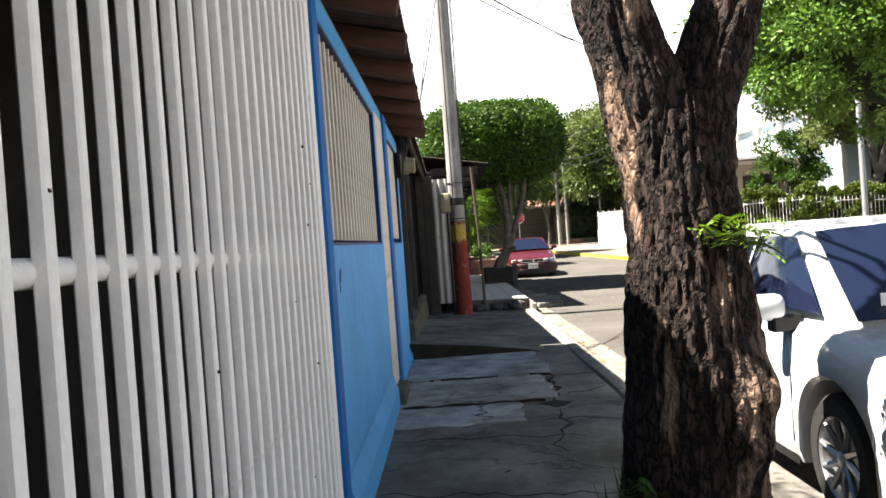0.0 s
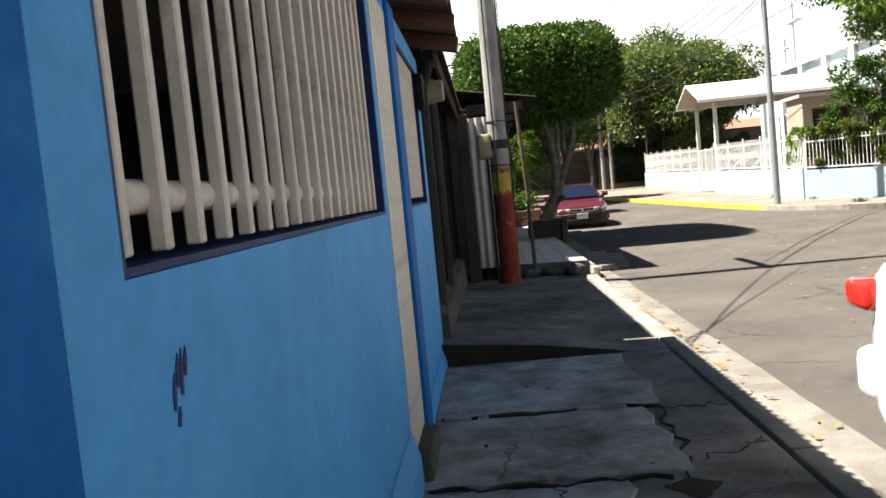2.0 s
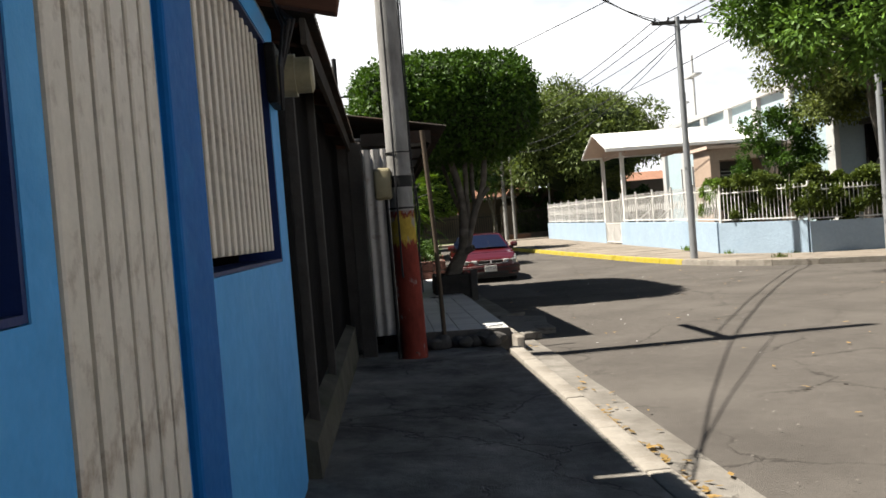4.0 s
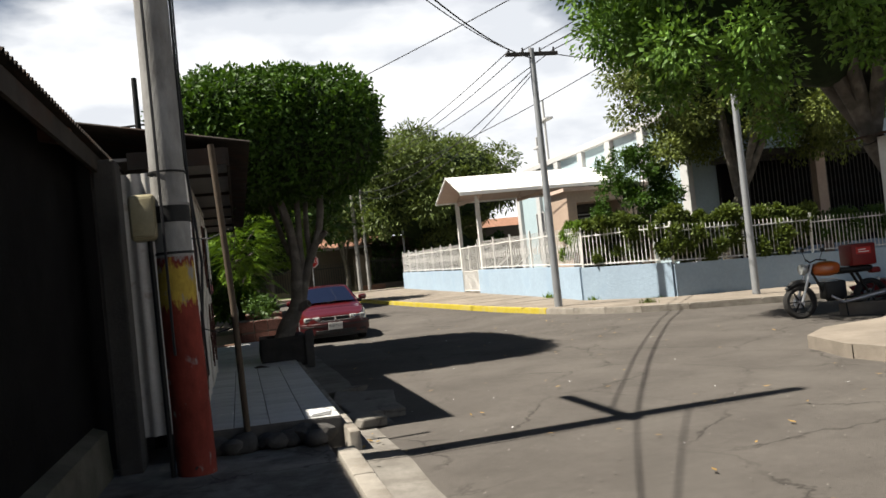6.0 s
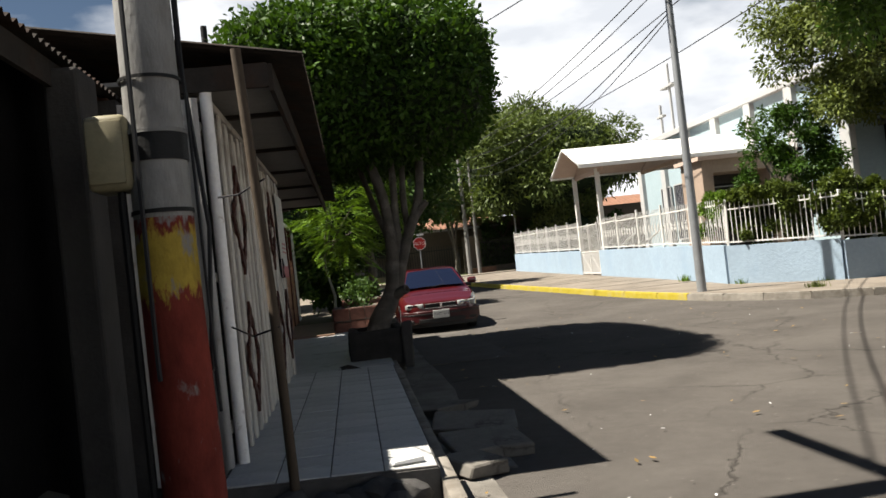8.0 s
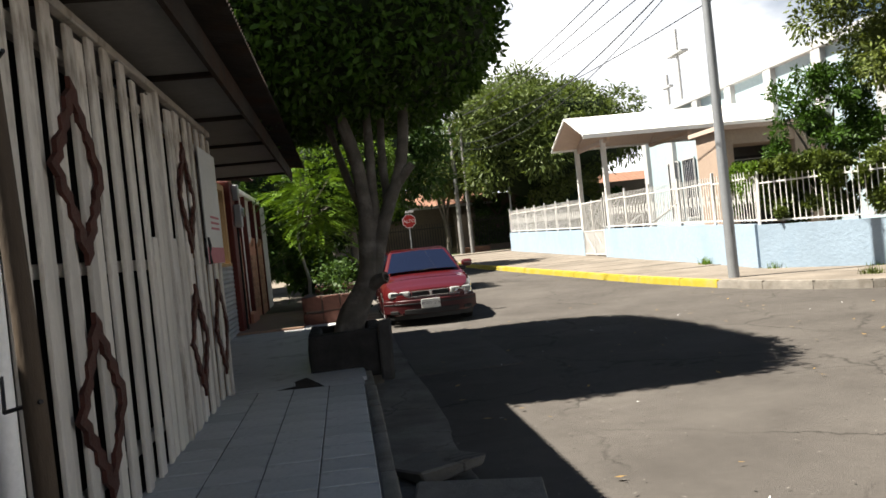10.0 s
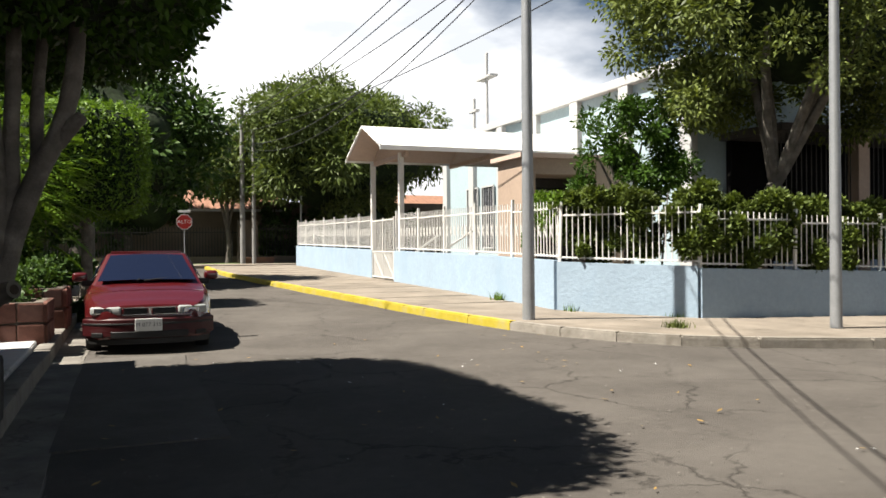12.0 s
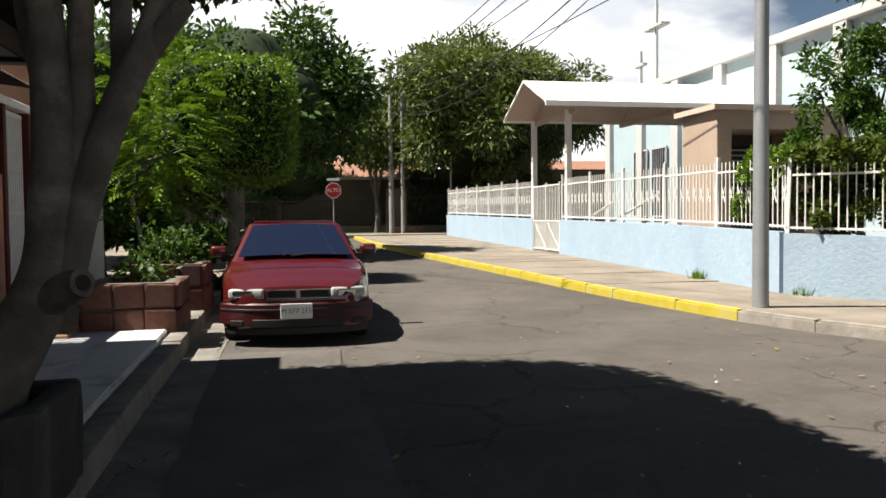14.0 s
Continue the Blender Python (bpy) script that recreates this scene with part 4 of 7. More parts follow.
def slat_gate():
    g = thing("slatted_gate", (0.15, 16.45, 0), "white slatted wooden gate with brown diamond ornaments", "gate")
    rnd = random.Random(3)
    wide = part("slat", soft_box(-0.012, 0.012, 0, 0.106, 0.27, 2.68, 0.004, 1), M["white_wood"], g)
    n = 34
    short = part("short_slat", soft_box(-0.012, 0.012, 0, 0.112, 0.27, 1.7, 0.004, 1), M["white_wood"], g)
    short.matrix_basis = pose(0, 16 * 0.1505, 0)
    piece("short_slat", short.data, g, pose(0, 20 * 0.1505, 0))
    part("leaf_post", soft_box(-0.02, 0.03, 2.86, 2.94, 0.25, 2.72, 0.006, 1), M["white_wood"], g)
    for i in range(1, n):
        if i in (16, 20):
            continue
        piece("slat", wide.data, g, pose(rnd.uniform(-0.008, 0.008) + (0.012 if i % 2 else -0.008), i * 0.1505 + rnd.uniform(-0.006, 0.006), rnd.uniform(-0.05, 0.03), rnd.uniform(-0.35, 0.35), 0, rnd.uniform(-5, 5)))
    for z in (0.5, 1.5, 2.5):
        part("rail", soft_box(-0.06, -0.02, -0.02, 5.1, z, z + 0.06, 0.005, 1), M["white_wood"], g)
    part("top_rail", soft_box(-0.03, 0.03, -0.02, 5.1, 2.7, 2.75, 0.006, 1), M["white_wood"], g)
    part("end_post", rod((0.03, -0.05, 0.25), (0.03, -0.05, 2.75), 0.04), M["white_iron"], g, "white tube post", True)
    part("yellow_stripe", soft_box(0.02, 0.045, 0.02, 0.07, 1.75, 2.62, 0.004, 1), M["pole_yellow"], g, "yellow painted strip")
    poly = []
    for k in range(32):
        a = k / 32 * 4
        s, f = int(a), a % 1
        cs = [(0, 0.43), (0.32, 0), (0, -0.43), (-0.32, 0)]
        p, q = cs[s], cs[(s + 1) % 4]
        wv = 0.02 * (1 if k % 2 else -1)
        poly.append((p[0] + (q[0] - p[0]) * f + wv, p[1] + (q[1] - p[1]) * f))
    bm = bmesh.new()
    rings = [[bm.verts.new((x, y * s, z * (s * 0.12 + 0.88 if s < 1 else 1) * (s if s < 1 else 1))) for y, z in poly] for x, s in ((0.0, 1.0), (0.022, 1.0), (0.022, 0.74), (0.0, 0.74))]
    for a, b in zip(rings, rings[1:] + rings[:1]):
        for k in range(32):
            bm.faces.new((a[k], a[(k + 1) % 32], b[(k + 1) % 32], b[k]))
    d = part("diamond", bm, M["brown_iron"], g, "rough brown diamond ornament")
    d.matrix_basis = pose(0.022, 3.58, 2.02)
    for y, z in ((3.52, 0.93), (4.62, 0.93), (1.0, 1.97), (1.0, 0.9)):
        piece("diamond", d.data, g, pose(0.022, y, z) @ Matrix.Diagonal((1, 1.12, 1, 1)))
    part("lock_chain", tube(bmesh.new(), [(0.05, 4.2, 1.72), (0.06, 4.22, 1.65), (0.05, 4.19, 1.58), (0.06, 4.21, 1.5)], 0.022, 8), M["strap"], g, "dark chain with lock", True)
    return g


slat_gate()
b = thing("banner", (0.2, 20.62, 1.5), "white paper banner with a pink strip on the gate", "banner")
part("sheet", soft_box(0, 0.006, 0, 0.88, 0.0, 1.0, 0.002, 1), M["banner"], b)
part("strip", soft_box(0.004, 0.011, 0.0, 0.88, 0.0, 0.14, 0.002, 1), M["banner_pink"], b)
for i in range(3):
    part("print_line", boxes((0.006, 0.009, 0.3, 0.75, 0.3 + 0.05 * i, 0.32 + 0.05 * i)), M["banner_pink"], b)

# recessed front with door and window, then the salmon gate
XR = -0.6
strip("pavement_edge", [(0.1, 21.05), (0.1, 21.6)], [(1.4, 21.05), (1.4, 21.6)], -0.3, 0.24, M["smooth"], "smooth pale pavement after the tiles", "pavement")
dirt = [(0.16, 21.0), (0.5, 20.93), (0.9, 21.02), (1.0, 21.3), (0.92, 21.7), (0.8, 21.95), (0.7, 21.75), (0.74, 21.5), (0.55, 21.32), (0.3, 21.36), (0.16, 21.25)]
structure("pavement_dirt", prism([(x + 0.05 * noise.noise(Vector((x * 9, y * 9, 0))), y) for x, y in dirt], "z", 0.2, 0.249), M["soil"], "dark wet dirt before the tree planter", "dirt")
structure("wall_return", boxes((-0.75, 0.12, 21.57, 21.68, 0.1, 2.82)), M["ochre"], "ochre return wall beside the slatted gate", "wall")
wall_x("wall_ochre", XR - 0.14, XR, 21.68, 27.9, 0.1, 2.82, [(24.5, 25.28, 0.28, 2.6), (25.93, 27.5, 1.49, 2.7)], M["ochre"], "ochre wall with a slatted door and a barred window")
# dark sheet behind the bars in place of a shaded room
structure("wall_ochre_back", boxes((XR - 0.95, XR - 0.85, 21.7, 28.3, 0.1, 2.82)), M["interior"], "dark wall for the room's shade behind the barred window", "wall")


def ribbed(name, y0, y1, z0, z1, label):
    n = int((z1 - z0) / 0.036)
    h = (z1 - z0) / n
    poly = [(XR + 0.004 + (0.024 if k % 2 else 0.004), z0 + h * k) for k in range(n + 1)]
    structure(name, prism(poly + [(XR + 0.002, z1), (XR + 0.002, z0)], "y", y0, y1), M["grey_zinc"], label, "panel")


ribbed("shutter_low", 25.8, 27.88, 0.26, 1.44, "grey ribbed metal panel below the window")
ribbed("shutter_side", 22.4, 24.42, 0.26, 1.44, "grey ribbed metal panel beside the slatted door")
structure("window_sill", soft_box(XR - 0.02, XR + 0.06, 25.85, 27.6, 1.44, 1.49, 0.008), M["ochre"], "ochre window ledge", "sill")
structure("window_frame", boxes((XR + 0.002, XR + 0.03, 25.85, 25.93, 1.49, 2.76), (XR + 0.002, XR + 0.03, 27.5, 27.6, 1.49, 2.76), (XR + 0.002, XR + 0.03, 25.93, 27.5, 2.7, 2.76)), M["ochre"], "ochre wooden window frame", "frame")
structure("door_frame", boxes((XR + 0.002, XR + 0.04, 24.42, 24.5, 0.26, 2.68), (XR + 0.002, XR + 0.04, 25.28, 25.4, 0.26, 2.68), (XR + 0.002, XR + 0.04, 24.5, 25.28, 2.6, 2.68)), M["ochre"], "ochre wooden door frame", "frame")
grille("window_grille", 25.97, 11, 0.14, 1.5, 2.7, XR - 0.05, 0.075, 0.03, M["white_wood"], "cream slatted window of the ochre wall", 1.7, 0.02)
grille("slatted_door", 24.52, 7, 0.108, 0.3, 2.6, XR - 0.03, 0.085, 0.03, M["white_wood"], "cream slatted door in the ochre wall", 1.35, 0.02)


def diamond_ornament(y, z, hw, hh):
    orn = thing("diamond_ornament", (XR - 0.01, y, z), "brown stepped diamond ornament on cream slats", "ornament", "diamond ornaments")
    for sy in (-1, 1):
        for sz in (-1, 1):
            pts = [(0, 0.0, sz * hh), (0, sy * hw * 0.34, sz * hh * 0.78), (0, sy * hw * 0.4, sz * hh * 0.5), (0, sy * hw * 0.85, sz * hh * 0.34), (0, sy * hw, 0.0)]
            part("bar", tube(bmesh.new(), pts, 0.026, 6), M["brown_iron"], orn)


for y, z, hw, hh in ((26.55, 2.12, 0.4, 0.44), (24.95, 2.2, 0.24, 0.41), (24.93, 1.15, 0.24, 0.4)):
    diamond_ornament(y, z, hw, hh)
structure("pillar_oxblood", soft_box(XR - 0.2, XR + 0.1, 27.9, 28.4, 0.1, 2.9, 0.015), M["dark_red"], "oxblood red square pillar", "pillar")
mb = thing("meter_box", (XR + 0.1, 28.1, 2.1), "grey electricity meter on the red pillar", "meter")
part("case", soft_box(0, 0.13, 0, 0.24, 0, 0.4, 0.02), M["grey_zinc"], mb)
part("dial", rod((0.13, 0.12, 0.26), (0.18, 0.12, 0.26), 0.08, seg=16), M["lens"], mb, "round glass dial")
part("upper_case", soft_box(0, 0.11, 0.02, 0.2, 0.48, 0.75, 0.02), M["grey_zinc"], mb)
part("pipe", rod((0.04, 0.05, -1.8), (0.04, 0.05, 0.0), 0.02), M["strap"], mb)


def salmon_gate():
    g = thing("salmon_gate_wall", (XR, 28.41, 0), "salmon plaster front wall with white bars and a gate", "wall", "", "structure")
    bays = ((0.0, 0.9), (2.02, 3.35), (3.45, 4.75))
    for y0, y1 in bays:
        arch = [(y0 + (y1 - y0) * k / 12, 1.98 - 0.2 * math.sin(math.pi * k / 12)) for k in range(13)]
        part("base", prism([(y0, 0.1)] + arch + [(y1, 0.1)], "x", -0.15, 0.03), M["pink"], g)
        part("coping", tube(bmesh.new(), [(-0.05, y, z + 0.015) for y, z in arch], 0.04, 8), M["pink"], g, "rounded plaster coping", True)
    for y in (0.9, 1.88, 3.35, 4.75):
        part("post", soft_box(-0.15, 0.06, y, y + 0.1, 0.1, 2.8, 0.006, 1), M["dark_red"], g)
    part("top_rail", soft_box(-0.12, 0.07, -0.02, 4.86, 2.8, 2.9, 0.012, 1), M["white_iron"], g)
    bar = part("bar", soft_box(-0.05, -0.025, 0, 0.03, 1.78, 2.8, 0.003, 1), M["white_iron"], g)
    bar.matrix_basis = pose(0, 0.06, 0)
    for y0, y1 in bays:
        for i in range(int((y1 - y0) / 0.105)):
            if (y0, i) != (0.0, 0):
                piece("bar", bar.data, g, pose(0, y0 + 0.06 + i * 0.105, 0))
    gate = part("gate_bar", soft_box(-0.05, -0.02, 0, 0.035, 0.5, 2.75, 0.003, 1), M["white_iron"], g)
    gate.matrix_basis = pose(0, 1.06, 0)
    for i in range(1, 10):
        piece("gate_bar", gate.data, g, pose(0, 1.06 + i * 0.085, 0))
    for z in (0.48, 1.5, 2.72):
        part("gate_rail", soft_box(-0.06, -0.02, 1.0, 1.88, z, z + 0.05, 0.004, 1), M["white_iron"], g)
    part("threshold", soft_box(-0.2, 0.12, 0.95, 1.95, 0.2, 0.48, 0.015), M["pink"], g, "salmon gate step")
    stone = part("stone", soft_box(0.028, 0.046, 0, 0.15, 0, 0.1, 0.006, 1), M["pinkstone"], g)
    stone.matrix_basis = pose(0, 0.1, 0.5)
    for y0, y1 in ((0.1, 0.8), (2.2, 3.2), (3.6, 4.6)):
        for r in range(10):
            for c in range(int((y1 - y0) / 0.165)):
                if (y0, r, c) != (0.1, 0, 0):
                    piece("stone", stone.data, g, pose(0, y0 + c * 0.165 + (0.04 if r % 2 else 0), 0.5 + r * 0.112))
    # dark back plane painted as the shade behind the bars
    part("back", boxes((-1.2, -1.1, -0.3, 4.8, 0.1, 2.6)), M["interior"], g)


salmon_gate()
structure("wall_white_end", soft_box(XR - 0.2, XR + 0.02, 33.28, 34.8, 0.1, 2.82, 0.01), M["church_white"], "white wall at the end of the row", "wall")
structure("wall_upper_pink", boxes((-4.5, -1.3, 28.5, 34.6, 2.6, 4.1)), M["pink"], "salmon upper wall behind the gate", "wall")
roof_sheet("roof_salmon", -0.25, 3.02, -3.5, 3.45, 28.3, 29.6, "tilted corrugated sheet above the salmon gate", M["zinc"], 0)


# ---- church ----
def build_church():
    c = thing("church", (16.6, 34.0, 0.0), "pale blue plaster church with white pilasters and parapet", "church")
    part("wall", boxes((0, 12, 0, 18.2, -0.5, 6.3)), M["church_wall"], c)
    part("roof_parapet", soft_box(-0.22, 12.2, -0.2, 18.4, 6.2, 6.48, 0.03), M["church_white"], c, "white parapet")
    for y in (0.0, 2.9, 5.8, 8.7, 11.6, 14.5, 17.6):
        part("pilaster", soft_box(-0.2, 0.03, y - 0.05, y + 0.45, -0.4, 6.25, 0.02), M["church_white"], c, "white pilaster")
    for y in (12.6, 14.2):
        w = part("window", boxes((-0.06, -0.01, y, y + 1.1, 1.4, 3.9)), M["car_glass"], c, "dark barred window")
        part("frame", boxes((-0.12, -0.06, y - 0.06, y, 1.34, 3.96), (-0.12, -0.06, y + 1.1, y + 1.16, 1.34, 3.96), (-0.12, -0.06, y, y + 1.1, 3.9, 3.96), (-0.12, -0.06, y, y + 1.1, 1.34, 1.4)), M["church_white"], w)
        for k in range(6):
            part("bar", rod((-0.09, y + 0.13 + k * 0.17, 1.4), (-0.09, y + 0.13 + k * 0.17, 3.9), 0.012, seg=5), M["church_white"], w)
    part("porch_pillar", soft_box(-3.6, -3.2, 3.0, 4.7, -0.3, 3.95, 0.02), M["beige"], c, "peach porch pillar")
    part("porch_pillar", soft_box(-1.2, -0.02, 3.0, 4.7, -0.3, 3.95, 0.02), M["beige"], c, "peach porch pillar")
    part("porch_lintel", boxes((-3.2, -1.2, 3.02, 4.7, 3.5, 3.95)), M["beige"], c, "peach porch lintel")
    # dark grey back stands for the shade under the porch roof
    part("porch_recess", boxes((-3.2, -1.2, 4.4, 4.68, -0.3, 3.5)), M["column"], c, "porch back in dark grey for its shade")
    part("porch_roof", boxes((-3.75, 0, 2.85, 4.9, 3.95, 4.08)), M["canopy_under"], c, "peach porch roof edge")
    w = part("louvre_window", boxes((-2.6, -1.5, 4.34, 4.39, 1.9, 3.2)), M["trim"], c, "dark louvred window")
    for k in range(9):
        part("louvre", boxes((-2.6, -1.5, 4.28, 4.34, 1.95 + k * 0.14, 1.99 + k * 0.14)), M["grey_zinc"], w)
    return c


build_church()


def cross(name, x, y, z0, h, arm, r, label):
    c = thing(name, (x, y, z0), label, "cross")
    part("upright", soft_box(-r, r, -r, r, 0, h, 0.01, 1), M["church_white"], c)
    part("arm", soft_box(-arm * 0.25, arm * 0.25, -arm, arm, h * 0.7 - r, h * 0.7 + r, 0.01, 1), M["church_white"], c)


cross("roof_cross", 17.9, 50.2, 6.45, 3.85, 0.8, 0.055, "tall white cross on the church roof")
cross("roof_cross", 18.0, 51.9, 6.45, 2.05, 0.42, 0.06, "short white cross on the church roof")


def gallery():
    g = thing("gallery_grille", (17.6, 32.2, 0), "dark barred gallery with beige pillars beside the church", "gallery")
    # near-black back in place of the gallery's shaded depth
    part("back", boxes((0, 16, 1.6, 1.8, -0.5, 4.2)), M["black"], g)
    part("plinth", boxes((0, 16, -0.1, 0.1, -0.5, 1.0)), M["church_base"], g)
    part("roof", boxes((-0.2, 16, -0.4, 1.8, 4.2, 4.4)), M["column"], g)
    for x in (2.6, 7.0, 11.5):
        part("pillar", soft_box(x, x + 0.4, -0.15, 0.2, -0.4, 4.2, 0.02), M["beige"], g)
    bar = part("bar", rod((0, 0, 1.0), (0, 0, 4.2), 0.016, seg=5), M["column"], g)
    for i in range(1, 95):
        piece("bar", bar.data, g, pose(i * 0.165, 0, 0))


gallery()


def canopy():
    g = thing("entrance_canopy", (9.65, 40.3, 0), "white gabled canopy with peach soffit over the church gate", "canopy")
    yl, yr, ym, ze, zr, xe = 3.5, -0.1, 1.7, 4.62, 5.4, 7.0
    def slope(y0, y1, z0, z1, t, x0=0.0):
        bm = bmesh.new()
        v = [bm.verts.new(p) for p in ((x0, y0, z0), (xe, y0, z0), (xe, y1, z1), (x0, y1, z1), (x0, y0, z0 - t), (xe, y0, z0 - t), (xe, y1, z1 - t), (x0, y1, z1 - t))]
        for f in ((0, 1, 2, 3), (7, 6, 5, 4), (0, 4, 5, 1), (1, 5, 6, 2), (2, 6, 7, 3), (3, 7, 4, 0)):
            bm.faces.new([v[i] for i in f])
        return bm
    part("roof_slope", slope(yr - 0.25, ym, ze - 0.08, zr, 0.05), M["canopy_top"], g)
    part("roof_slope", slope(ym, yl + 0.25, zr, ze - 0.08, 0.05), M["canopy_top"], g)
    part("soffit", slope(yr - 0.2, ym, ze - 0.12, zr - 0.06, 0.03, 0.06), M["canopy_under"], g)
    part("soffit", slope(ym, yl + 0.2, zr - 0.06, ze - 0.12, 0.03, 0.06), M["canopy_under"], g)
    part("fascia", boxes((0, xe, yr - 0.29, yr - 0.25, ze - 0.22, ze - 0.08)), M["canopy_top"], g)
    part("fascia", boxes((0, xe, yl + 0.25, yl + 0.29, ze - 0.22, ze - 0.08)), M["canopy_top"], g)
    for x in (0.9, 3.8, 6.4):
        part("beam", soft_box(x, x + 0.12, yr, yl, ze - 0.36, ze - 0.22, 0.01, 1), M["canopy_under"], g)
        part("rafter", rod((x + 0.06, yr, ze - 0.22), (x + 0.06, ym, zr - 0.1), 0.05, seg=6), M["canopy_under"], g)
        part("rafter", rod((x + 0.06, yl, ze - 0.22), (x + 0.06, ym, zr - 0.1), 0.05, seg=6), M["canopy_under"], g)
    for x, y in ((0.9, yl - 0.05), (0.9, yr + 0.45), (6.4, yl - 0.05)):
        part("post", soft_box(x - 0.08, x + 0.08, y - 0.08, y + 0.08, 0.2, ze - 0.22, 0.01, 1), M["fence_white"], g)


canopy()


# garden wall with railing
def wall_line(name, a, b, h, label, step_down=0.0):
    bm = bmesh.new()
    a, b = Vector(a), Vector(b)
    n = max(2, int((b - a).length / 1.0))
    d = (b - a).normalized()
    nr = Vector((d.y, -d.x))
    rows = []
    for i in range(n + 1):
        p = a.lerp(b, i / n)
        z = rise(p.x, p.y)
        rows.append([bm.verts.new(q) for q in ((*(p + nr * 0.1), z - 0.4), (*(p - nr * 0.1), z - 0.4), (*(p - nr * 0.1), z + h - step_down * i / n), (*(p + nr * 0.1), z + h - step_down * i / n))])
    for r, s in zip(rows, rows[1:]):
        for k in range(4):
            bm.faces.new((r[k], r[(k + 1) % 4], s[(k + 1) % 4], s[k]))
    bm.faces.new(rows[0][::-1])
    bm.faces.new(rows[-1])
    structure(name, bm, M["church_base"], label, "wall")


wall_line("wall_garden_far", (10.5, 57.0), (10.5, 43.5), 1.12, "pale blue garden wall of the church")
wall_line("wall_garden_mid", (10.5, 41.0), (10.5, 30.6), 1.12, "pale blue garden wall of the church")
wall_line("wall_garden_corner", (10.5, 30.6), (12.35, 28.65), 1.1, "rough pale blue wall across the corner")
wall_line("wall_garden_side", (12.35, 28.65), (17.0, 28.75), 1.06, "blue garden wall in shade along the side street")
wall_line("wall_garden_side_far", (17.0, 28.75), (34.0, 29.2), 1.06, "blue garden wall in shade along the side street")


def fence_run(a, b, h0, h1, spacing, posts, label, z_off=0.0, ornament=False):
    """A railing from a to b between h0 and h1 above the ground."""
    a, b = Vector(a), Vector(b)
    n = max(1, round((b - a).length / posts))
    d = (b - a) / n
    ang = math.degrees(math.atan2(d.y, d.x))
    length = d.length
    bar = post = top = orn = None
    for i in range(n):
        p = a + d * i
        g = thing("fence_panel", (p.x, p.y, rise(p.x, p.y) + z_off), label, "fence", "church railing panels", rz=ang)
        slope = (rise(*(p + d)) - rise(*p)) / length
        if post is None:
            post = part("post", soft_box(-0.03, 0.03, -0.03, 0.03, h0, h1 + 0.1, 0.005, 1), M["fence_white"], g).data
            top = part("rail", soft_box(0, length, -0.015, 0.015, h1 - 0.2, h1 - 0.165, 0.003, 1), M["fence_white"], g).data
            bar = part("bar", rod((0, 0, h0 + 0.05), (0, 0, h1), 0.013, 0.012, 5), M["fence_white"], g).data
            bm = rod((0, 0, h1 - 0.72), (0.1, 0, h1 - 0.45), 0.011, seg=4)
            tube(bm, [(0.1, 0, h1 - 0.72), (0, 0, h1 - 0.45)], 0.011, 4)
            orn = bpy.data.meshes.new("scroll")
            bm.to_mesh(orn)
            bm.free()
            orn.materials.append(M["fence_white"])
            g.children[2].matrix_basis = pose(spacing * 0.5, 0, 0)
        else:
            piece("post", post, g, Matrix())
            piece("rail", top, g, Matrix())
            piece("bar", bar, g, pose(spacing * 0.5, 0, 0))
        g.children[1].matrix_basis = pose(0, 0, 0, 0, -math.degrees(math.atan(slope)), 0)
        piece("rail", top, g, pose(0, 0, -(h1 - h0) + 0.27, 0, -math.degrees(math.atan(slope)), 0))
        k = 1
        while spacing * (k + 0.5) < length - 0.03:
            piece("bar", bar, g, pose(spacing * (k + 0.5), 0, slope * spacing * k))
            if ornament and k % 2:
                piece("scroll", orn, g, pose(spacing * (k + 0.5), 0, slope * spacing * k))
            k += 1


fence_run((10.5, 57.0), (10.5, 43.6), 1.12, 2.3, 0.14, 1.9, "white iron railing with scrolls on the garden wall", 0, True)
fence_run((10.5, 41.0), (10.5, 30.6), 1.12, 2.3, 0.13, 2.0, "white iron railing with scrolls on the garden wall", 0, True)
fence_run((10.5, 30.6), (12.35, 28.65), 1.1, 2.2, 0.12, 2.6, "white railing on the corner wall, hung with leaves", 0)
fence_run((12.35, 28.65), (17.0, 28.75), 1.06, 2.15, 0.14, 2.4, "grey white railing along the side street")
fence_run((17.0, 28.75), (24.0, 28.94), 1.06, 2.15, 0.14, 3.0, "grey white railing along the side street")


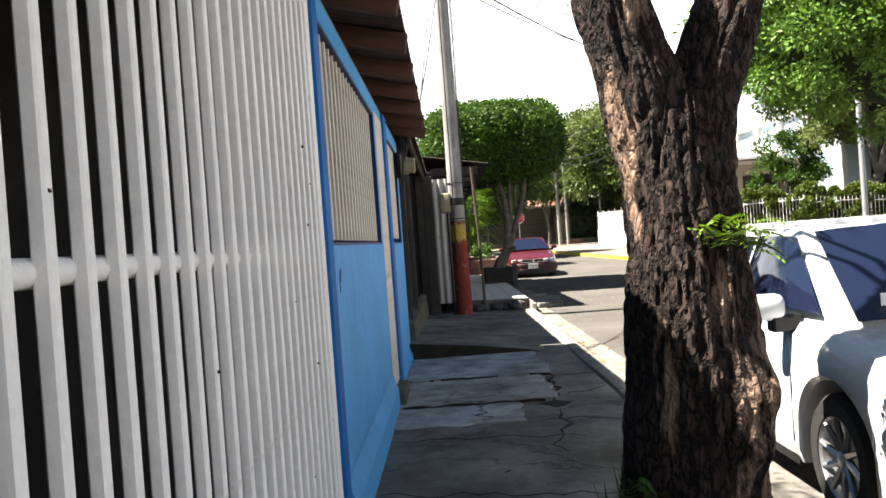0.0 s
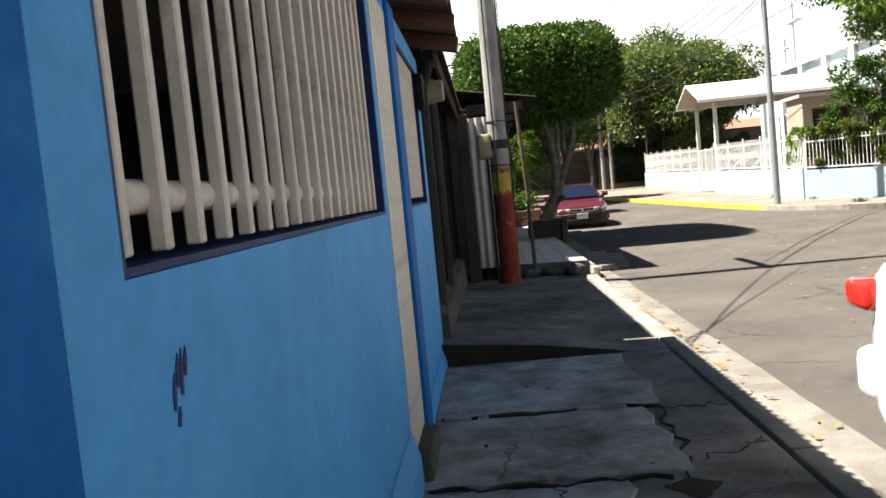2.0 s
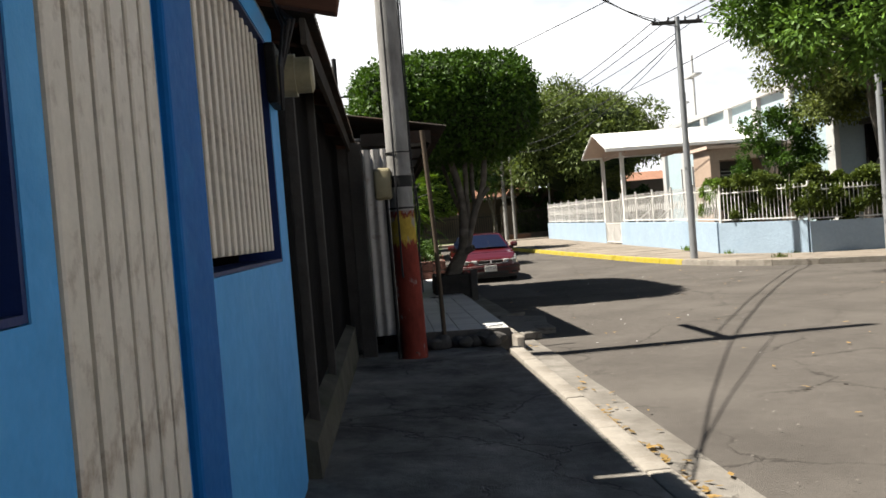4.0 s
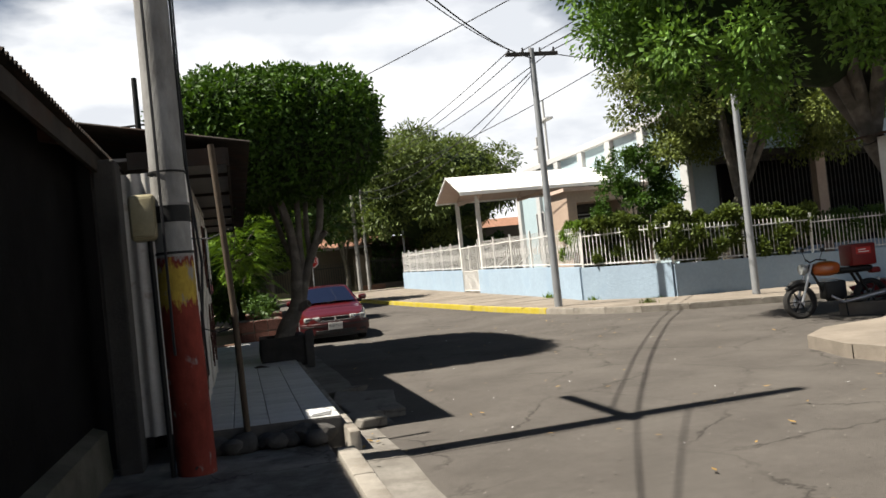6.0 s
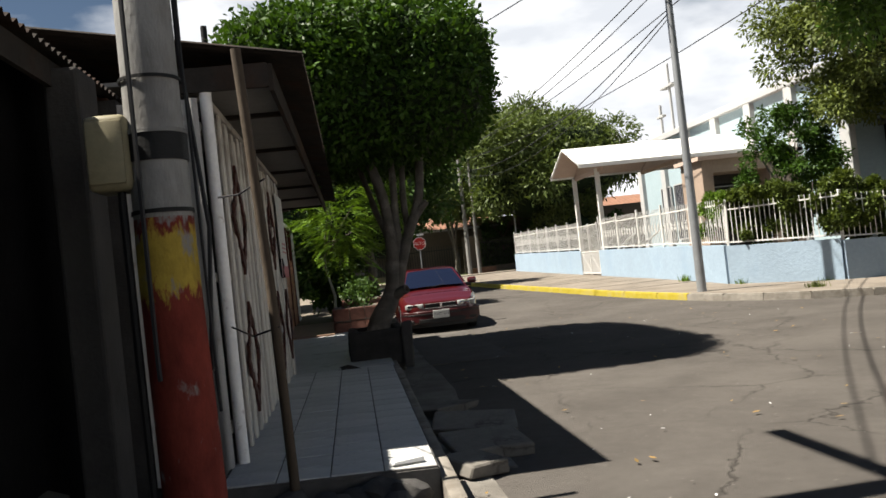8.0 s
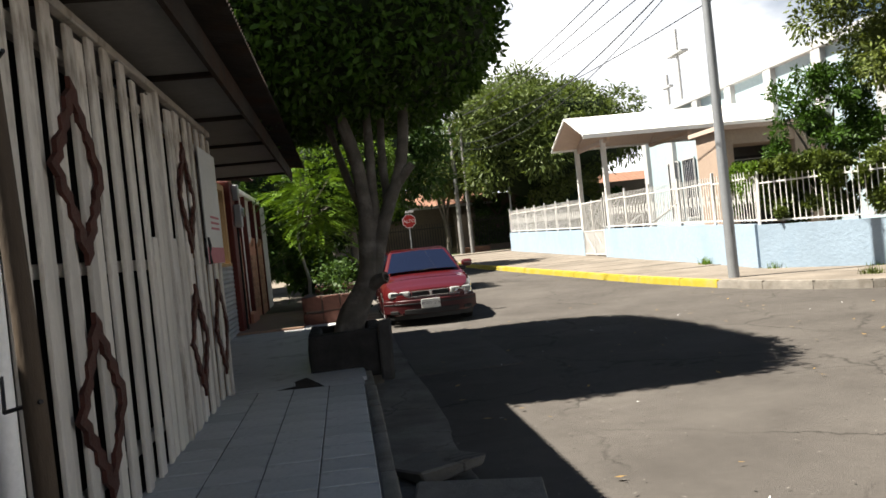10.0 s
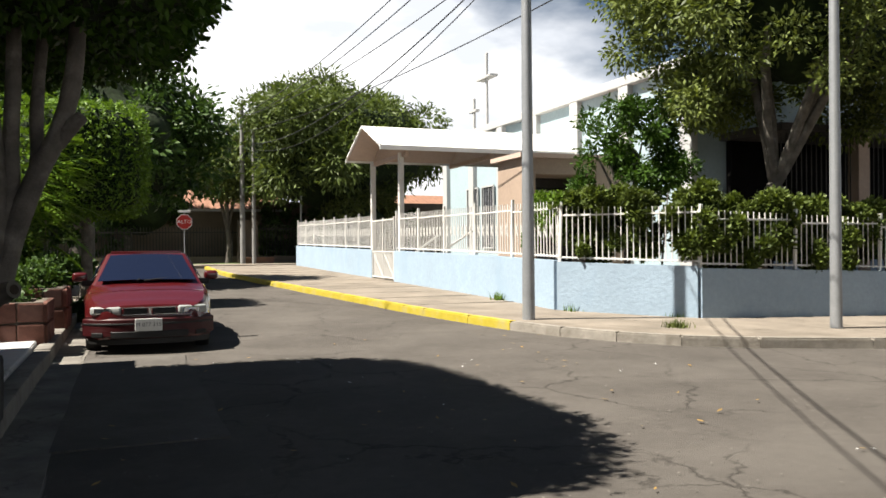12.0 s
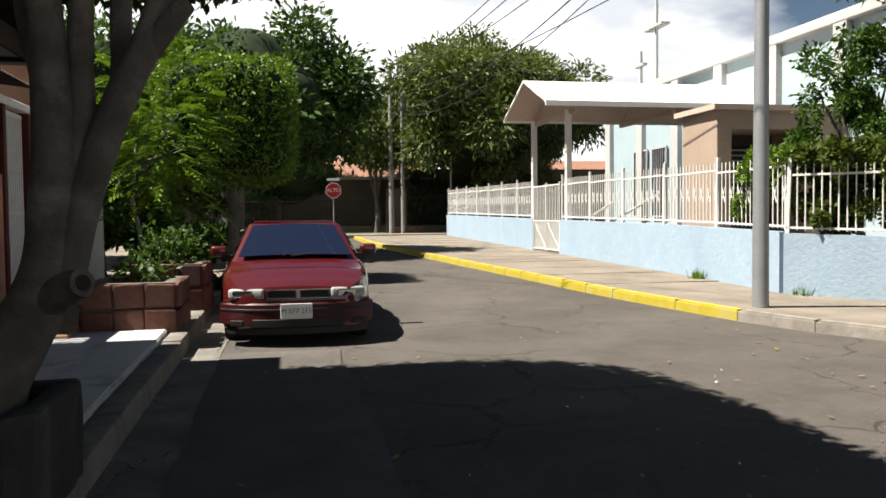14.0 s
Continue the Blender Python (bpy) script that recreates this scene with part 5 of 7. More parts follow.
def church_gate():
    z = rise(10.5, 42.2) + 0.15
    g = thing("church_gate", (10.45, 41.05, z), "white double iron gate with upright bars", "gate")
    bar = part("bar", rod((0, 0.1, 0.06), (0, 0.1, 2.0), 0.014, seg=5), M["fence_white"], g).data
    for k in range(1, 17):
        piece("bar", bar, g, pose(0, 0.14 * k, 0))
    for zz in (0.05, 0.9, 1.95):
        part("rail", soft_box(-0.02, 0.02, 0.02, 2.45, zz, zz + 0.04, 0.004, 1), M["fence_white"], g)
    for y in (0.02, 1.2, 2.42):
        part("stile", soft_box(-0.025, 0.025, y, y + 0.05, 0.02, 2.05, 0.004, 1), M["fence_white"], g)
    low = part("low_bar", rod((0, 0.17, 0.06), (0, 0.17, 0.92), 0.012, seg=5), M["fence_white"], g).data
    for k in range(1, 16):
        piece("low_bar", low, g, pose(0, 0.14 * k, 0))
    for y in (0.07, 1.27):
        part("brace", rod((0, y, 0.1), (0, y + 1.1, 0.88), 0.012, seg=5), M["fence_white"], g)
    h = thing("handrail", (11.0, 38.6, z), "white sloping handrail behind the railing", "handrail")
    part("rail", rod((0, 0, 1.4), (0.2, 4.0, 0.55), 0.035), M["fence_white"], h)
    part("rail", rod((0.9, -0.6, 1.55), (1.1, 3.4, 0.7), 0.035), M["fence_white"], h)
    for k in range(4):
        part("post", rod((0.05 * k, 1.2 * k + 0.2, -0.2), (0.05 * k, 1.2 * k + 0.2, 1.36 - 0.255 * k), 0.025), M["fence_white"], h)
    structure("church_yard", prism([(10.65, 31.0), (12.5, 29.0), (34, 29.4), (34, 58), (10.65, 58)], "z", -0.5, 0.12), M["farwalk"], "bare concrete church yard", "ground")


church_gate()

# ---- far end of the street ----
def far_house(x, y, w, d, h, rh, label, roof=M["roof_tile"]):
    z = rise(x, y)
    g = thing("house", (x, y, z), label, "house")
    part("wall", boxes((0, w, 0, d, -0.3, h)), M["brownwall"], g)
    bm = bmesh.new()
    n = int(w / 0.3)
    rows = []
    for i in range(n * 4 + 1):
        xx = -0.5 + (w + 1.0) * i / (n * 4)
        zz = 0.035 * abs(math.sin(math.pi * i / 4))
        rows.append([bm.verts.new(p) for p in ((xx, -0.7, h - 0.1 + zz), (xx, d / 2, h + rh + zz), (xx, d + 0.7, h - 0.1 + zz))])
    for a, b in zip(rows, rows[1:]):
        for k in range(2):
            bm.faces.new((a[k], a[k + 1], b[k + 1], b[k]))
    part("roof", bm, roof, g, "clay tile roof", True)
    part("fascia", boxes((-0.5, w + 0.5, -0.74, -0.68, h - 0.25, h - 0.1)), M["church_white"], g)
    for k in range(3):
        xx = w * (0.15 + 0.3 * k)
        wd = part("window", boxes((xx, xx + 1.1, -0.05, 0.02, 0.9, 2.2)), M["car_glass"], g)
        part("frame", boxes((xx - 0.06, xx, -0.08, 0, 0.84, 2.26), (xx + 1.1, xx + 1.16, -0.08, 0, 0.84, 2.26), (xx, xx + 1.1, -0.08, 0, 2.2, 2.26)), M["column"], wd)


far_house(3.0, 65.5, 8.0, 7, 3.3, 1.3, "low brown house with a clay tile roof")
far_house(15.5, 68, 14.0, 8, 3.2, 1.4, "far house with an orange clay tile roof")
far_house(-14, 66, 12.0, 8, 3.2, 1.4, "far house behind the trees")


def far_fence(x0, x1, y, h, label):
    z = rise(x0, y)
    g = thing("yard_fence", (x0, y, z), label, "fence")
    part("plinth", boxes((0, x1 - x0, -0.08, 0.08, -0.2, 0.5)), M["brownwall"], g)
    bar = part("bar", boxes((0, 0.035, -0.02, 0.02, 0.4, h)), M["column"], g).data
    for k in range(1, int((x1 - x0) / 0.16)):
        piece("bar", bar, g, pose(k * 0.16, 0, 0))
    part("rail", boxes((0, x1 - x0, -0.02, 0.02, h - 0.3, h - 0.24)), M["column"], g)


far_fence(-2, 8.2, 62.5, 2.1, "grey barred yard fence on a low plinth")
far_fence(9.3, 19.0, 62.5, 2.3, "grey barred yard fence on a low plinth")
# added wall: covers bright sky where dark house shade belongs
structure("wall_street_end", boxes((-9, 8.2, 64.9, 65.1, 0.2, 3.6), (9.3, 24, 64.9, 65.1, 0.2, 4.2)), M["brownwall"], "added plain brown wall closing sky gaps behind the far fences", "wall")
structure("far_gate_wall", boxes((8.2, 9.3, 62.3, 62.5, 0.2, 3.0)), M["brownwall"], "brown gate wall between the fences", "wall")
structure("far_step", soft_box(8.3, 9.9, 60.6, 61.6, 0.3, 0.95, 0.02), M["roof_tile"], "low red block on the verge", "step")


def street_pole(x, y, h, r, label, material=M["steel_pole"], cat="pole", z=None):
    z = rise(x, y) + 0.14 if z is None else z
    p = thing("street_pole", (x, y, z), label, cat)
    part("shaft", rod((0, 0, -0.3), (0, 0, h), r, r * 0.72, 14), material, p, "", True)
    return p


street_pole(8.2, 60.3, 8.5, 0.14, "white grey concrete pole at the street's end", M["pole"])
street_pole(8.75, 60.0, 7.0, 0.11, "white grey concrete pole at the street's end", M["pole"])
street_pole(11.3, 60.2, 7.2, 0.07, "thin steel pole beside the church wall")
lp = street_pole(8.88, 28.75, 7.05, 0.11, "grey steel utility pole at the yellow kerb's end")
part("crossarm", soft_box(-0.75, 0.75, -0.05, 0.05, 6.85, 6.95, 0.01, 1), M["column"], lp)
for k in (-0.65, -0.25, 0.25, 0.65):
    part("insulator", rod((k, 0, 6.95), (k, 0, 7.07), 0.035, 0.025, 8), M["strap"], lp)
street_pole(13.4, 26.5, 7.0, 0.1, "pale steel pole on the side street pavement", z=rise(13.4, 26.5) + 0.13)


def stop_sign():
    g = thing("stop_sign", (5.2, 59.5, rise(5.2, 59.5) + 0.15), "red octagonal stop sign on a steel post", "stop sign")
    part("post", rod((0, 0.03, -0.2), (0, 0.03, 2.75), 0.03), M["steel_pole"], g)
    octo = lambda r: [(r * math.cos(math.pi / 8 + k * math.pi / 4), 2.2 + r * math.sin(math.pi / 8 + k * math.pi / 4)) for k in range(8)]
    part("plate_edge", prism(octo(0.41), "y", -0.02, 0.0), M["sign_white"], g, "white border")
    part("plate", prism(octo(0.375), "y", -0.026, -0.02), M["sign_red"], g, "red octagon face")
    part("name_plate", soft_box(-0.3, 0.3, -0.01, 0.01, 2.68, 2.8, 0.004, 1), M["sign_white"], g, "small white plate")
    t = bpy.data.curves.new("word", "FONT")
    t.body, t.size, t.align_x, t.align_y, t.extrude = "ALTO", 0.26, "CENTER", "CENTER", 0.004
    w = new("word", t)
    w.data.materials.append(M["sign_white"])
    w.parent = g
    w.matrix_basis = pose(0, -0.032, 2.2, 90, 0, 0)
    tagged(w, "white letters")


stop_sign()


# ---- trees ----
def leaf_cloud(name, centres, radii, count, size, material, parent, seed, aspect=0.45, shell=0.55, fold=0.25, squash=1.0, droop=0.0):
    """Many small folded leaves round clump centres; each leaf is an island of two quads."""
    rs = np.random.RandomState(seed)
    centres, radii = np.asarray(centres, float), np.asarray(radii, float)
    w = radii ** 2
    idx = rs.choice(len(centres), count, p=w / w.sum())
    d = rs.normal(size=(count, 3))
    d /= np.linalg.norm(d, axis=1, keepdims=True)
    r = radii[idx] * (shell + (1 - shell) * rs.rand(count)) * (0.85 + 0.3 * rs.rand(count))
    pos = centres[idx] + d * r[:, None] * np.array([1, 1, squash])
    axis = d + rs.normal(scale=0.7, size=(count, 3))
    axis[:, 2] -= droop
    axis /= np.linalg.norm(axis, axis=1, keepdims=True)
    up = rs.normal(size=(count, 3)) + np.array([0, 0, 0.9])
    sidev = np.cross(axis, up)
    sidev /= np.linalg.norm(sidev, axis=1, keepdims=True) + 1e-9
    nrm = np.cross(sidev, axis)
    L = size * (0.7 + 0.6 * rs.rand(count))[:, None]
    W = L * aspect * 0.5
    p0, p1 = pos, pos + axis * L
    mid = pos + axis * L * 0.5
    a = mid + sidev * W + nrm * W * fold
    b = mid - sidev * W + nrm * W * fold
    verts = np.stack([p0, a, p1, b], axis=1).reshape(-1, 3)
    base = np.arange(count)[:, None] * 4
    faces = np.concatenate([base + [0, 1, 2], base + [0, 2, 3]], axis=1).reshape(-1, 3)
    ob = new(name, mesh_np(name, verts, faces, material))
    ob.parent = parent
    return ob


def frond_cloud(name, bases, dirs, length, pairs, size, material, parent, seed):
    """Pinnate leaves: two rows of leaflets along drooping stalks."""
    rs = np.random.RandomState(seed)
    verts, faces = [], []
    for b, d in zip(bases, dirs):
        b, d = np.asarray(b, float), np.asarray(d, float)
        d = d / np.linalg.norm(d)
        side = np.cross(d, [0, 0, 1.0]) + rs.normal(scale=0.25, size=3)
        side /= np.linalg.norm(side)
        l = length * rs.uniform(0.7, 1.2)
        for k in range(pairs):
            t = (k + 1) / pairs
            p = b + d * l * t + np.array([0, 0, -0.45 * l * t * t])
            for s in (-1, 1):
                ax = side * s + d * 0.45 + np.array([0, 0, -0.25])
                ax /= np.linalg.norm(ax)
                q = np.cross(ax, [0.1, 0.2, 1.0])
                q /= np.linalg.norm(q)
                z = size * (1 - 0.45 * abs(t - 0.45))
                i = len(verts)
                verts += [p, p + ax * z * 0.5 + q * z * 0.17, p + ax * z, p + ax * z * 0.5 - q * z * 0.17]
                faces += [(i, i + 1, i + 2), (i, i + 2, i + 3)]
    ob = new(name, mesh_np(name, verts, faces, material))
    ob.parent = parent
    return ob


def lumpy(name, centre, rad, material, parent, seed, amp=0.18, box_power=2.0, nu=40, nv=24, freq=1.6):
    """A closed uneven body, rounder or boxier by box_power."""
    verts, faces = [], []
    for j in range(nv + 1):
        th = math.pi * j / nv
        for i in range(nu):
            ph = 2 * math.pi * i / nu
            d = Vector((math.sin(th) * math.cos(ph), math.sin(th) * math.sin(ph), math.cos(th)))
            k = (abs(d.x) ** box_power + abs(d.y) ** box_power + abs(d.z) ** box_power) ** (-1 / box_power)
            k *= 1 + amp * noise.noise(d * freq + Vector((seed * 3.7, 0, 0)))
            verts.append((centre[0] + d.x * k * rad[0], centre[1] + d.y * k * rad[1], centre[2] + d.z * k * rad[2]))
    for j in range(nv):
        for i in range(nu):
            faces.append((j * nu + i, j * nu + (i + 1) % nu, (j + 1) * nu + (i + 1) % nu, (j + 1) * nu + i))
    ob = new(name, mesh_np(name, verts, faces, material, True))
    ob.parent = parent
    return ob


def clumps(centre, rad, n, r0, r1, seed, low=-0.6):
    """Clump centres spread through an ellipsoid, more towards its skin."""
    rnd = random.Random(seed)
    out = []
    while len(out) < n:
        d = Vector((rnd.gauss(0, 1), rnd.gauss(0, 1), rnd.gauss(0, 1))).normalized()
        if d.z < low:
            continue
        k = rnd.uniform(0.45, 1.0) ** 0.6
        out.append(((centre[0] + d.x * rad[0] * k, centre[1] + d.y * rad[1] * k, centre[2] + d.z * rad[2] * k), rnd.uniform(r0, r1)))
    return [c for c, _ in out], [r for _, r in out]


def bark_tube(pts, radii, seg, rings, amp, freq, seed, flare=0.0):
    """A bark covered limb: a tube with ridged, uneven skin."""
    pts = [Vector(p) for p in pts]
    fine, rad = [], []
    for i in range(rings + 1):
        t = i / rings * (len(pts) - 1)
        k = min(int(t), len(pts) - 2)
        f = t - k
        p0, p1, p2, p3 = (pts[max(0, min(len(pts) - 1, k + m))] for m in (-1, 0, 1, 2))
        fine.append(0.5 * ((2 * p1) + (p2 - p0) * f + (2 * p0 - 5 * p1 + 4 * p2 - p3) * f * f + (3 * p1 - p0 - 3 * p2 + p3) * f ** 3))
        rad.append(radii[k] * (1 - f) + radii[k + 1] * f)
    bm = bmesh.new()
    tube(bm, fine, rad, seg)
    ctr = [p for p in fine for _ in range(seg)]
    for v, c in zip(bm.verts, ctr):
        d = v.co - c
        u = d.normalized()
        q = Vector((u.x * 1.0, u.y * 1.0, v.co.z * 0.28)) * freq + Vector((seed, 0, 0))
        ridge = 1 - abs(noise.noise(q * 1.6)) * 2
        lump = noise.noise(v.co * 2.2 + Vector((seed, 5, 0)))
        crumb = noise.noise(Vector((u.x * 5, u.y * 5, v.co.z * 3.5)) * freq * 0.5)
        fine = 0.0
        if seg > 60:
            w = Vector((u.x * 7, u.y * 7, v.co.z * 4.2))
            near = noise.voronoi(w * 1.15 + noise.noise_vector(w * 0.8) * 0.5 + Vector((seed, 0, 0)))[0]
            fine = min(1.0, (near[1] - near[0]) * 4.5) * (0.75 + 0.6 * noise.noise(w * 0.7)) - 0.5 - 0.6 * abs(noise.noise(w * 2.3))
        v.co += u * (amp * (0.7 * ridge + 0.4 * crumb + 0.75 * fine) + amp * 1.5 * lump)
    return bm


def limbs(parent, base, top, n, r, spread, seed, material, label=""):
    rnd = random.Random(seed)
    for i in range(n):
        a = 2 * math.pi * (i + rnd.random() * 0.6) / n
        e = Vector(top) + Vector((math.cos(a) * spread, math.sin(a) * spread, rnd.uniform(0.2, 1.0) * spread * 0.7))
        m = Vector(base).lerp(e, 0.5) + Vector((rnd.uniform(-0.1, 0.1), rnd.uniform(-0.1, 0.1), 0.1)) * spread
        part("limb", bark_tube([base, m, e], [r, r * 0.7, r * 0.3], 10, 10, r * 0.08, 2, seed + i), material, parent, label, True)


def big_tree():
    t = thing("street_tree", (1.02, 4.0, 0.12), "old street tree with rough dark brown peeling bark", "tree")
    t.scale = (0.9, 0.9, 0.95)
    bm = bark_tube([(-0.05, 0, -0.15), (-0.045, 0, 0.3), (-0.02, 0, 0.8), (-0.01, 0, 1.25), (-0.03, 0, 1.6), (-0.02, 0, 2.0)], [0.37, 0.325, 0.325, 0.275, 0.255, 0.14], 150, 190, 0.026, 3.6, 1.0)
    for v in bm.verts:
        for c, r, k in ((Vector((0.2, -0.3, 0.62)), 0.17, 0.11), (Vector((0.18, -0.31, 0.4)), 0.15, 0.09), (Vector((-0.3, -0.1, 0.5)), 0.16, 0.06), (Vector((-0.25, -0.15, 1.9)), 0.2, 0.05), (Vector((0.05, -0.3, 1.6)), 0.05, -0.07)):
            q = (v.co - c).length / r
            if q < 1.6:
                v.co += Vector((v.co.x, v.co.y, 0)).normalized() * k * math.exp(-q * q * 1.8)
    part("trunk", bm, M["bark_big"], t, "", True)
    part("limb", bark_tube([(-0.04, 0, 1.3), (-0.11, 0, 1.7), (-0.19, 0, 2.05), (-0.29, 0.02, 2.45), (-0.42, 0.1, 3.2), (-0.9, 0.4, 4.6)], [0.19, 0.2, 0.19, 0.175, 0.15, 0.08], 80, 100, 0.02, 3.2, 4.0), M["bark_big"], t, "", True)
    part("limb", bark_tube([(0.03, 0.03, 1.3), (0.08, 0.03, 1.7), (0.16, 0.05, 2.05), (0.31, 0.08, 2.42), (0.52, 0.2, 3.2), (1.2, 0.7, 4.8)], [0.19, 0.19, 0.17, 0.155, 0.14, 0.07], 80, 100, 0.02, 3.2, 7.0), M["bark_big"], t, "", True)
    # crown out of view, shifted over the roof to dapple the white car
    cs, rr = clumps((-1.3, -0.2, 5.6), (3.6, 3.4, 1.2), 90, 0.3, 0.6, 5)
    leaf_cloud("crown", cs, rr, 19000, 0.1, M["leaf_big"], t, 11, 0.4, 0.3)
    rnd = random.Random(8)
    bases = [(rnd.uniform(-0.75, -0.15), rnd.uniform(0.9, 1.6), rnd.uniform(3.05, 3.35)) for _ in range(26)]
    frond_cloud("hanging_leaves", bases, [(rnd.uniform(-1, 1), rnd.uniform(-1, 1), -0.4) for _ in bases], 0.3, 9, 0.055, M["leaf_olive"], t, 3)
    for k, b0 in enumerate(((-0.3, 1.1, 3.3), (-0.6, 1.3, 3.25))):
        part("twig", tube(bmesh.new(), [(-0.3, 0.1, 3.3), ((b0[0] - 0.2) / 2, 0.6, 3.5), b0, (b0[0] - 0.3, b0[1] + 0.3, 3.15)], [0.03, 0.022, 0.014, 0.006], 6), M["bark_big"], t)
    bases = [(-0.08 + rnd.uniform(-0.05, 0.28), -0.36 + rnd.uniform(-0.04, 0.04), 1.33 + rnd.uniform(-0.06, 0.06)) for _ in range(22)]
    frond_cloud("sprig", bases, [(rnd.uniform(-0.5, 1.3), rnd.uniform(-1, -0.2), rnd.uniform(-0.1, 0.9)) for _ in bases], 0.17, 7, 0.06, M["leaf_bright"], t, 4)
    bases = [(-0.42 + rnd.uniform(-0.08, 0.12), -0.2 + rnd.uniform(-0.2, 0.1), 0.08 + rnd.uniform(0, 0.1)) for _ in range(26)]
    frond_cloud("basal_foliage", bases, [(rnd.uniform(-1, 0.3), rnd.uniform(-1, 0.3), rnd.uniform(0.3, 1.2)) for _ in bases], 0.16, 7, 0.05, M["leaf_dark"], t, 6)


big_tree()


def clipped_tree():
    t = thing("clipped_tree", (1.25, 22.75, 0.7), "street tree with a dense flat-topped clipped crown", "tree")
    part("trunk", bark_tube([(0.02, 0.15, -0.3), (0.08, 0.15, -0.02), (0.2, 0.15, 0.2), (0.29, 0.15, 0.36), (0.35, 0.15, 0.58), (0.375, 0.15, 1.02)], [0.2, 0.155, 0.14, 0.13, 0.115, 0.088], 44, 70, 0.007, 1.6, 2.0), M["bark_grey"], t, "", True)
    main = [(0.375, 0.15, 0.92), (0.37, 0.15, 1.3), (0.34, 0.16, 1.7), (0.24, 0.18, 2.15), (0.13, 0.22, 2.55), (0.0, 0.3, 3.0)]
    right = [(0.38, 0.15, 0.36), (0.46, 0.15, 0.68), (0.55, 0.16, 0.98), (0.66, 0.18, 1.28), (0.8, 0.2, 1.6), (0.9, 0.24, 2.05), (0.95, 0.3, 2.8)]
    third = [(0.42, 0.16, 0.85), (0.48, 0.2, 1.15), (0.48, 0.22, 1.5), (0.5, 0.25, 2.1), (0.5, 0.3, 2.8)]
    fourth = [(0.56, 0.17, 0.98), (0.64, 0.26, 1.35), (0.64, 0.38, 1.85), (0.72, 0.5, 2.8)]
    back = [(0.35, 0.18, 1.2), (0.22, 0.4, 1.6), (0.1, 0.6, 2.1), (-0.1, 0.8, 2.8)]
    for k, (pts, r) in enumerate(((main, 0.09), (right, 0.088), (third, 0.066), (fourth, 0.058), (back, 0.05), ([(0.78, 0.2, 1.5), (0.88, 0.16, 1.62), (0.96, 0.12, 1.7)], 0.062))):
        part("limb", bark_tube(pts, [r * (1 - 0.35 * i / (len(pts) - 1)) for i in range(len(pts))], 24, 40, 0.005, 1.6, 3.0 + k), M["bark_grey"], t, "", True)
    part("stump", bark_tube([(0.36, 0.1, 0.38), (0.46, 0.02, 0.43), (0.52, -0.03, 0.45)], [0.085, 0.066, 0.062], 20, 10, 0.006, 1.6, 9.0), M["bark_grey"], t, "cut branch stump", True)
    part("stump_heart", rod((0.515, -0.025, 0.448), (0.525, -0.034, 0.452), 0.036, seg=14), M["soil"], t, "dark rotten heart of the stump")
    c, rad = (0.08, 0.75, 3.36), (1.9, 2.95, 1.02)
    # added solid core: blocks sun and keeps the crown's underside black
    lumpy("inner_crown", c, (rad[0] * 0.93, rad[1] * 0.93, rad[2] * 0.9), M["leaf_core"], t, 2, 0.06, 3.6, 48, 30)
    rs = np.random.RandomState(4)
    n = 46000
    d = rs.normal(size=(n, 3))
    d /= np.linalg.norm(d, axis=1, keepdims=True)
    k = (np.abs(d) ** 3.6).sum(1) ** (-1 / 3.6)
    lump = np.array([noise.noise(Vector(v) * 2.6) + 0.7 * noise.noise(Vector(v) * 9) for v in d])
    k *= 0.93 + 0.09 * rs.rand(n) + 0.06 * lump
    spray = rs.rand(n) < 0.05
    k[spray] *= 1.04
    pos = np.asarray(c) + d * k[:, None] * np.asarray(rad)
    leaf_cloud("crown", pos, np.full(n, 0.05), n, 0.095, M["leaf_clip"], t, 12, 0.5, 0.1)


clipped_tree()


def tree(name, label, base, trunk_h, trunk_r, centre, rad, n_clump, r0, r1, leaves, size, material, seed, bark=M["bark_grey"], aspect=0.42, low=-0.6, droop=0.3, core=0.0, limb_n=6):
    t = thing(name, base, label, "tree")
    off = Vector(centre) - Vector(base)
    top = Vector((off.x * 0.4, off.y * 0.4, trunk_h))
    part("trunk", bark_tube([(0, 0, -0.3), (0.05 * trunk_h, 0, trunk_h * 0.5), tuple(top)], [trunk_r * 1.3, trunk_r, trunk_r * 0.8], 18, 20, trunk_r * 0.06, 1.5, seed), bark, t, "", True)
    limbs(t, top, off, limb_n, trunk_r * 0.6, min(rad[0], rad[1]) * 0.55, seed, bark)
    cs, rr = clumps(tuple(off), rad, n_clump, r0, r1, seed, low)
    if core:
        # added dark body that stops light passing between the clumps
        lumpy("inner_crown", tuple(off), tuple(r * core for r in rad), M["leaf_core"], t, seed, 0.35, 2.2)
    leaf_cloud("crown", cs, rr, leaves, size, material, t, seed, aspect, 0.35, 0.25, 0.85, droop)
    return t


# mango tree at the end of the street, and its neighbours
tree("mango_tree", "large mango tree with a round dark green crown", (13.2, 61.5, 0.6), 3.2, 0.4, (13.2, 61.8, 6.9), (6.2, 5.3, 4.0), 85, 1.0, 1.9, 60000, 0.36, M["leaf_mango"], 21, aspect=0.3, droop=0.5, core=0.78)
tree("round_tree", "small bushy tree beside the far fence", (15.0, 58.5, 0.5), 1.0, 0.15, (14.3, 59.0, 2.9), (2.2, 1.6, 1.5), 30, 0.4, 0.8, 8000, 0.22, M["leaf_olive"], 22, core=0.7)
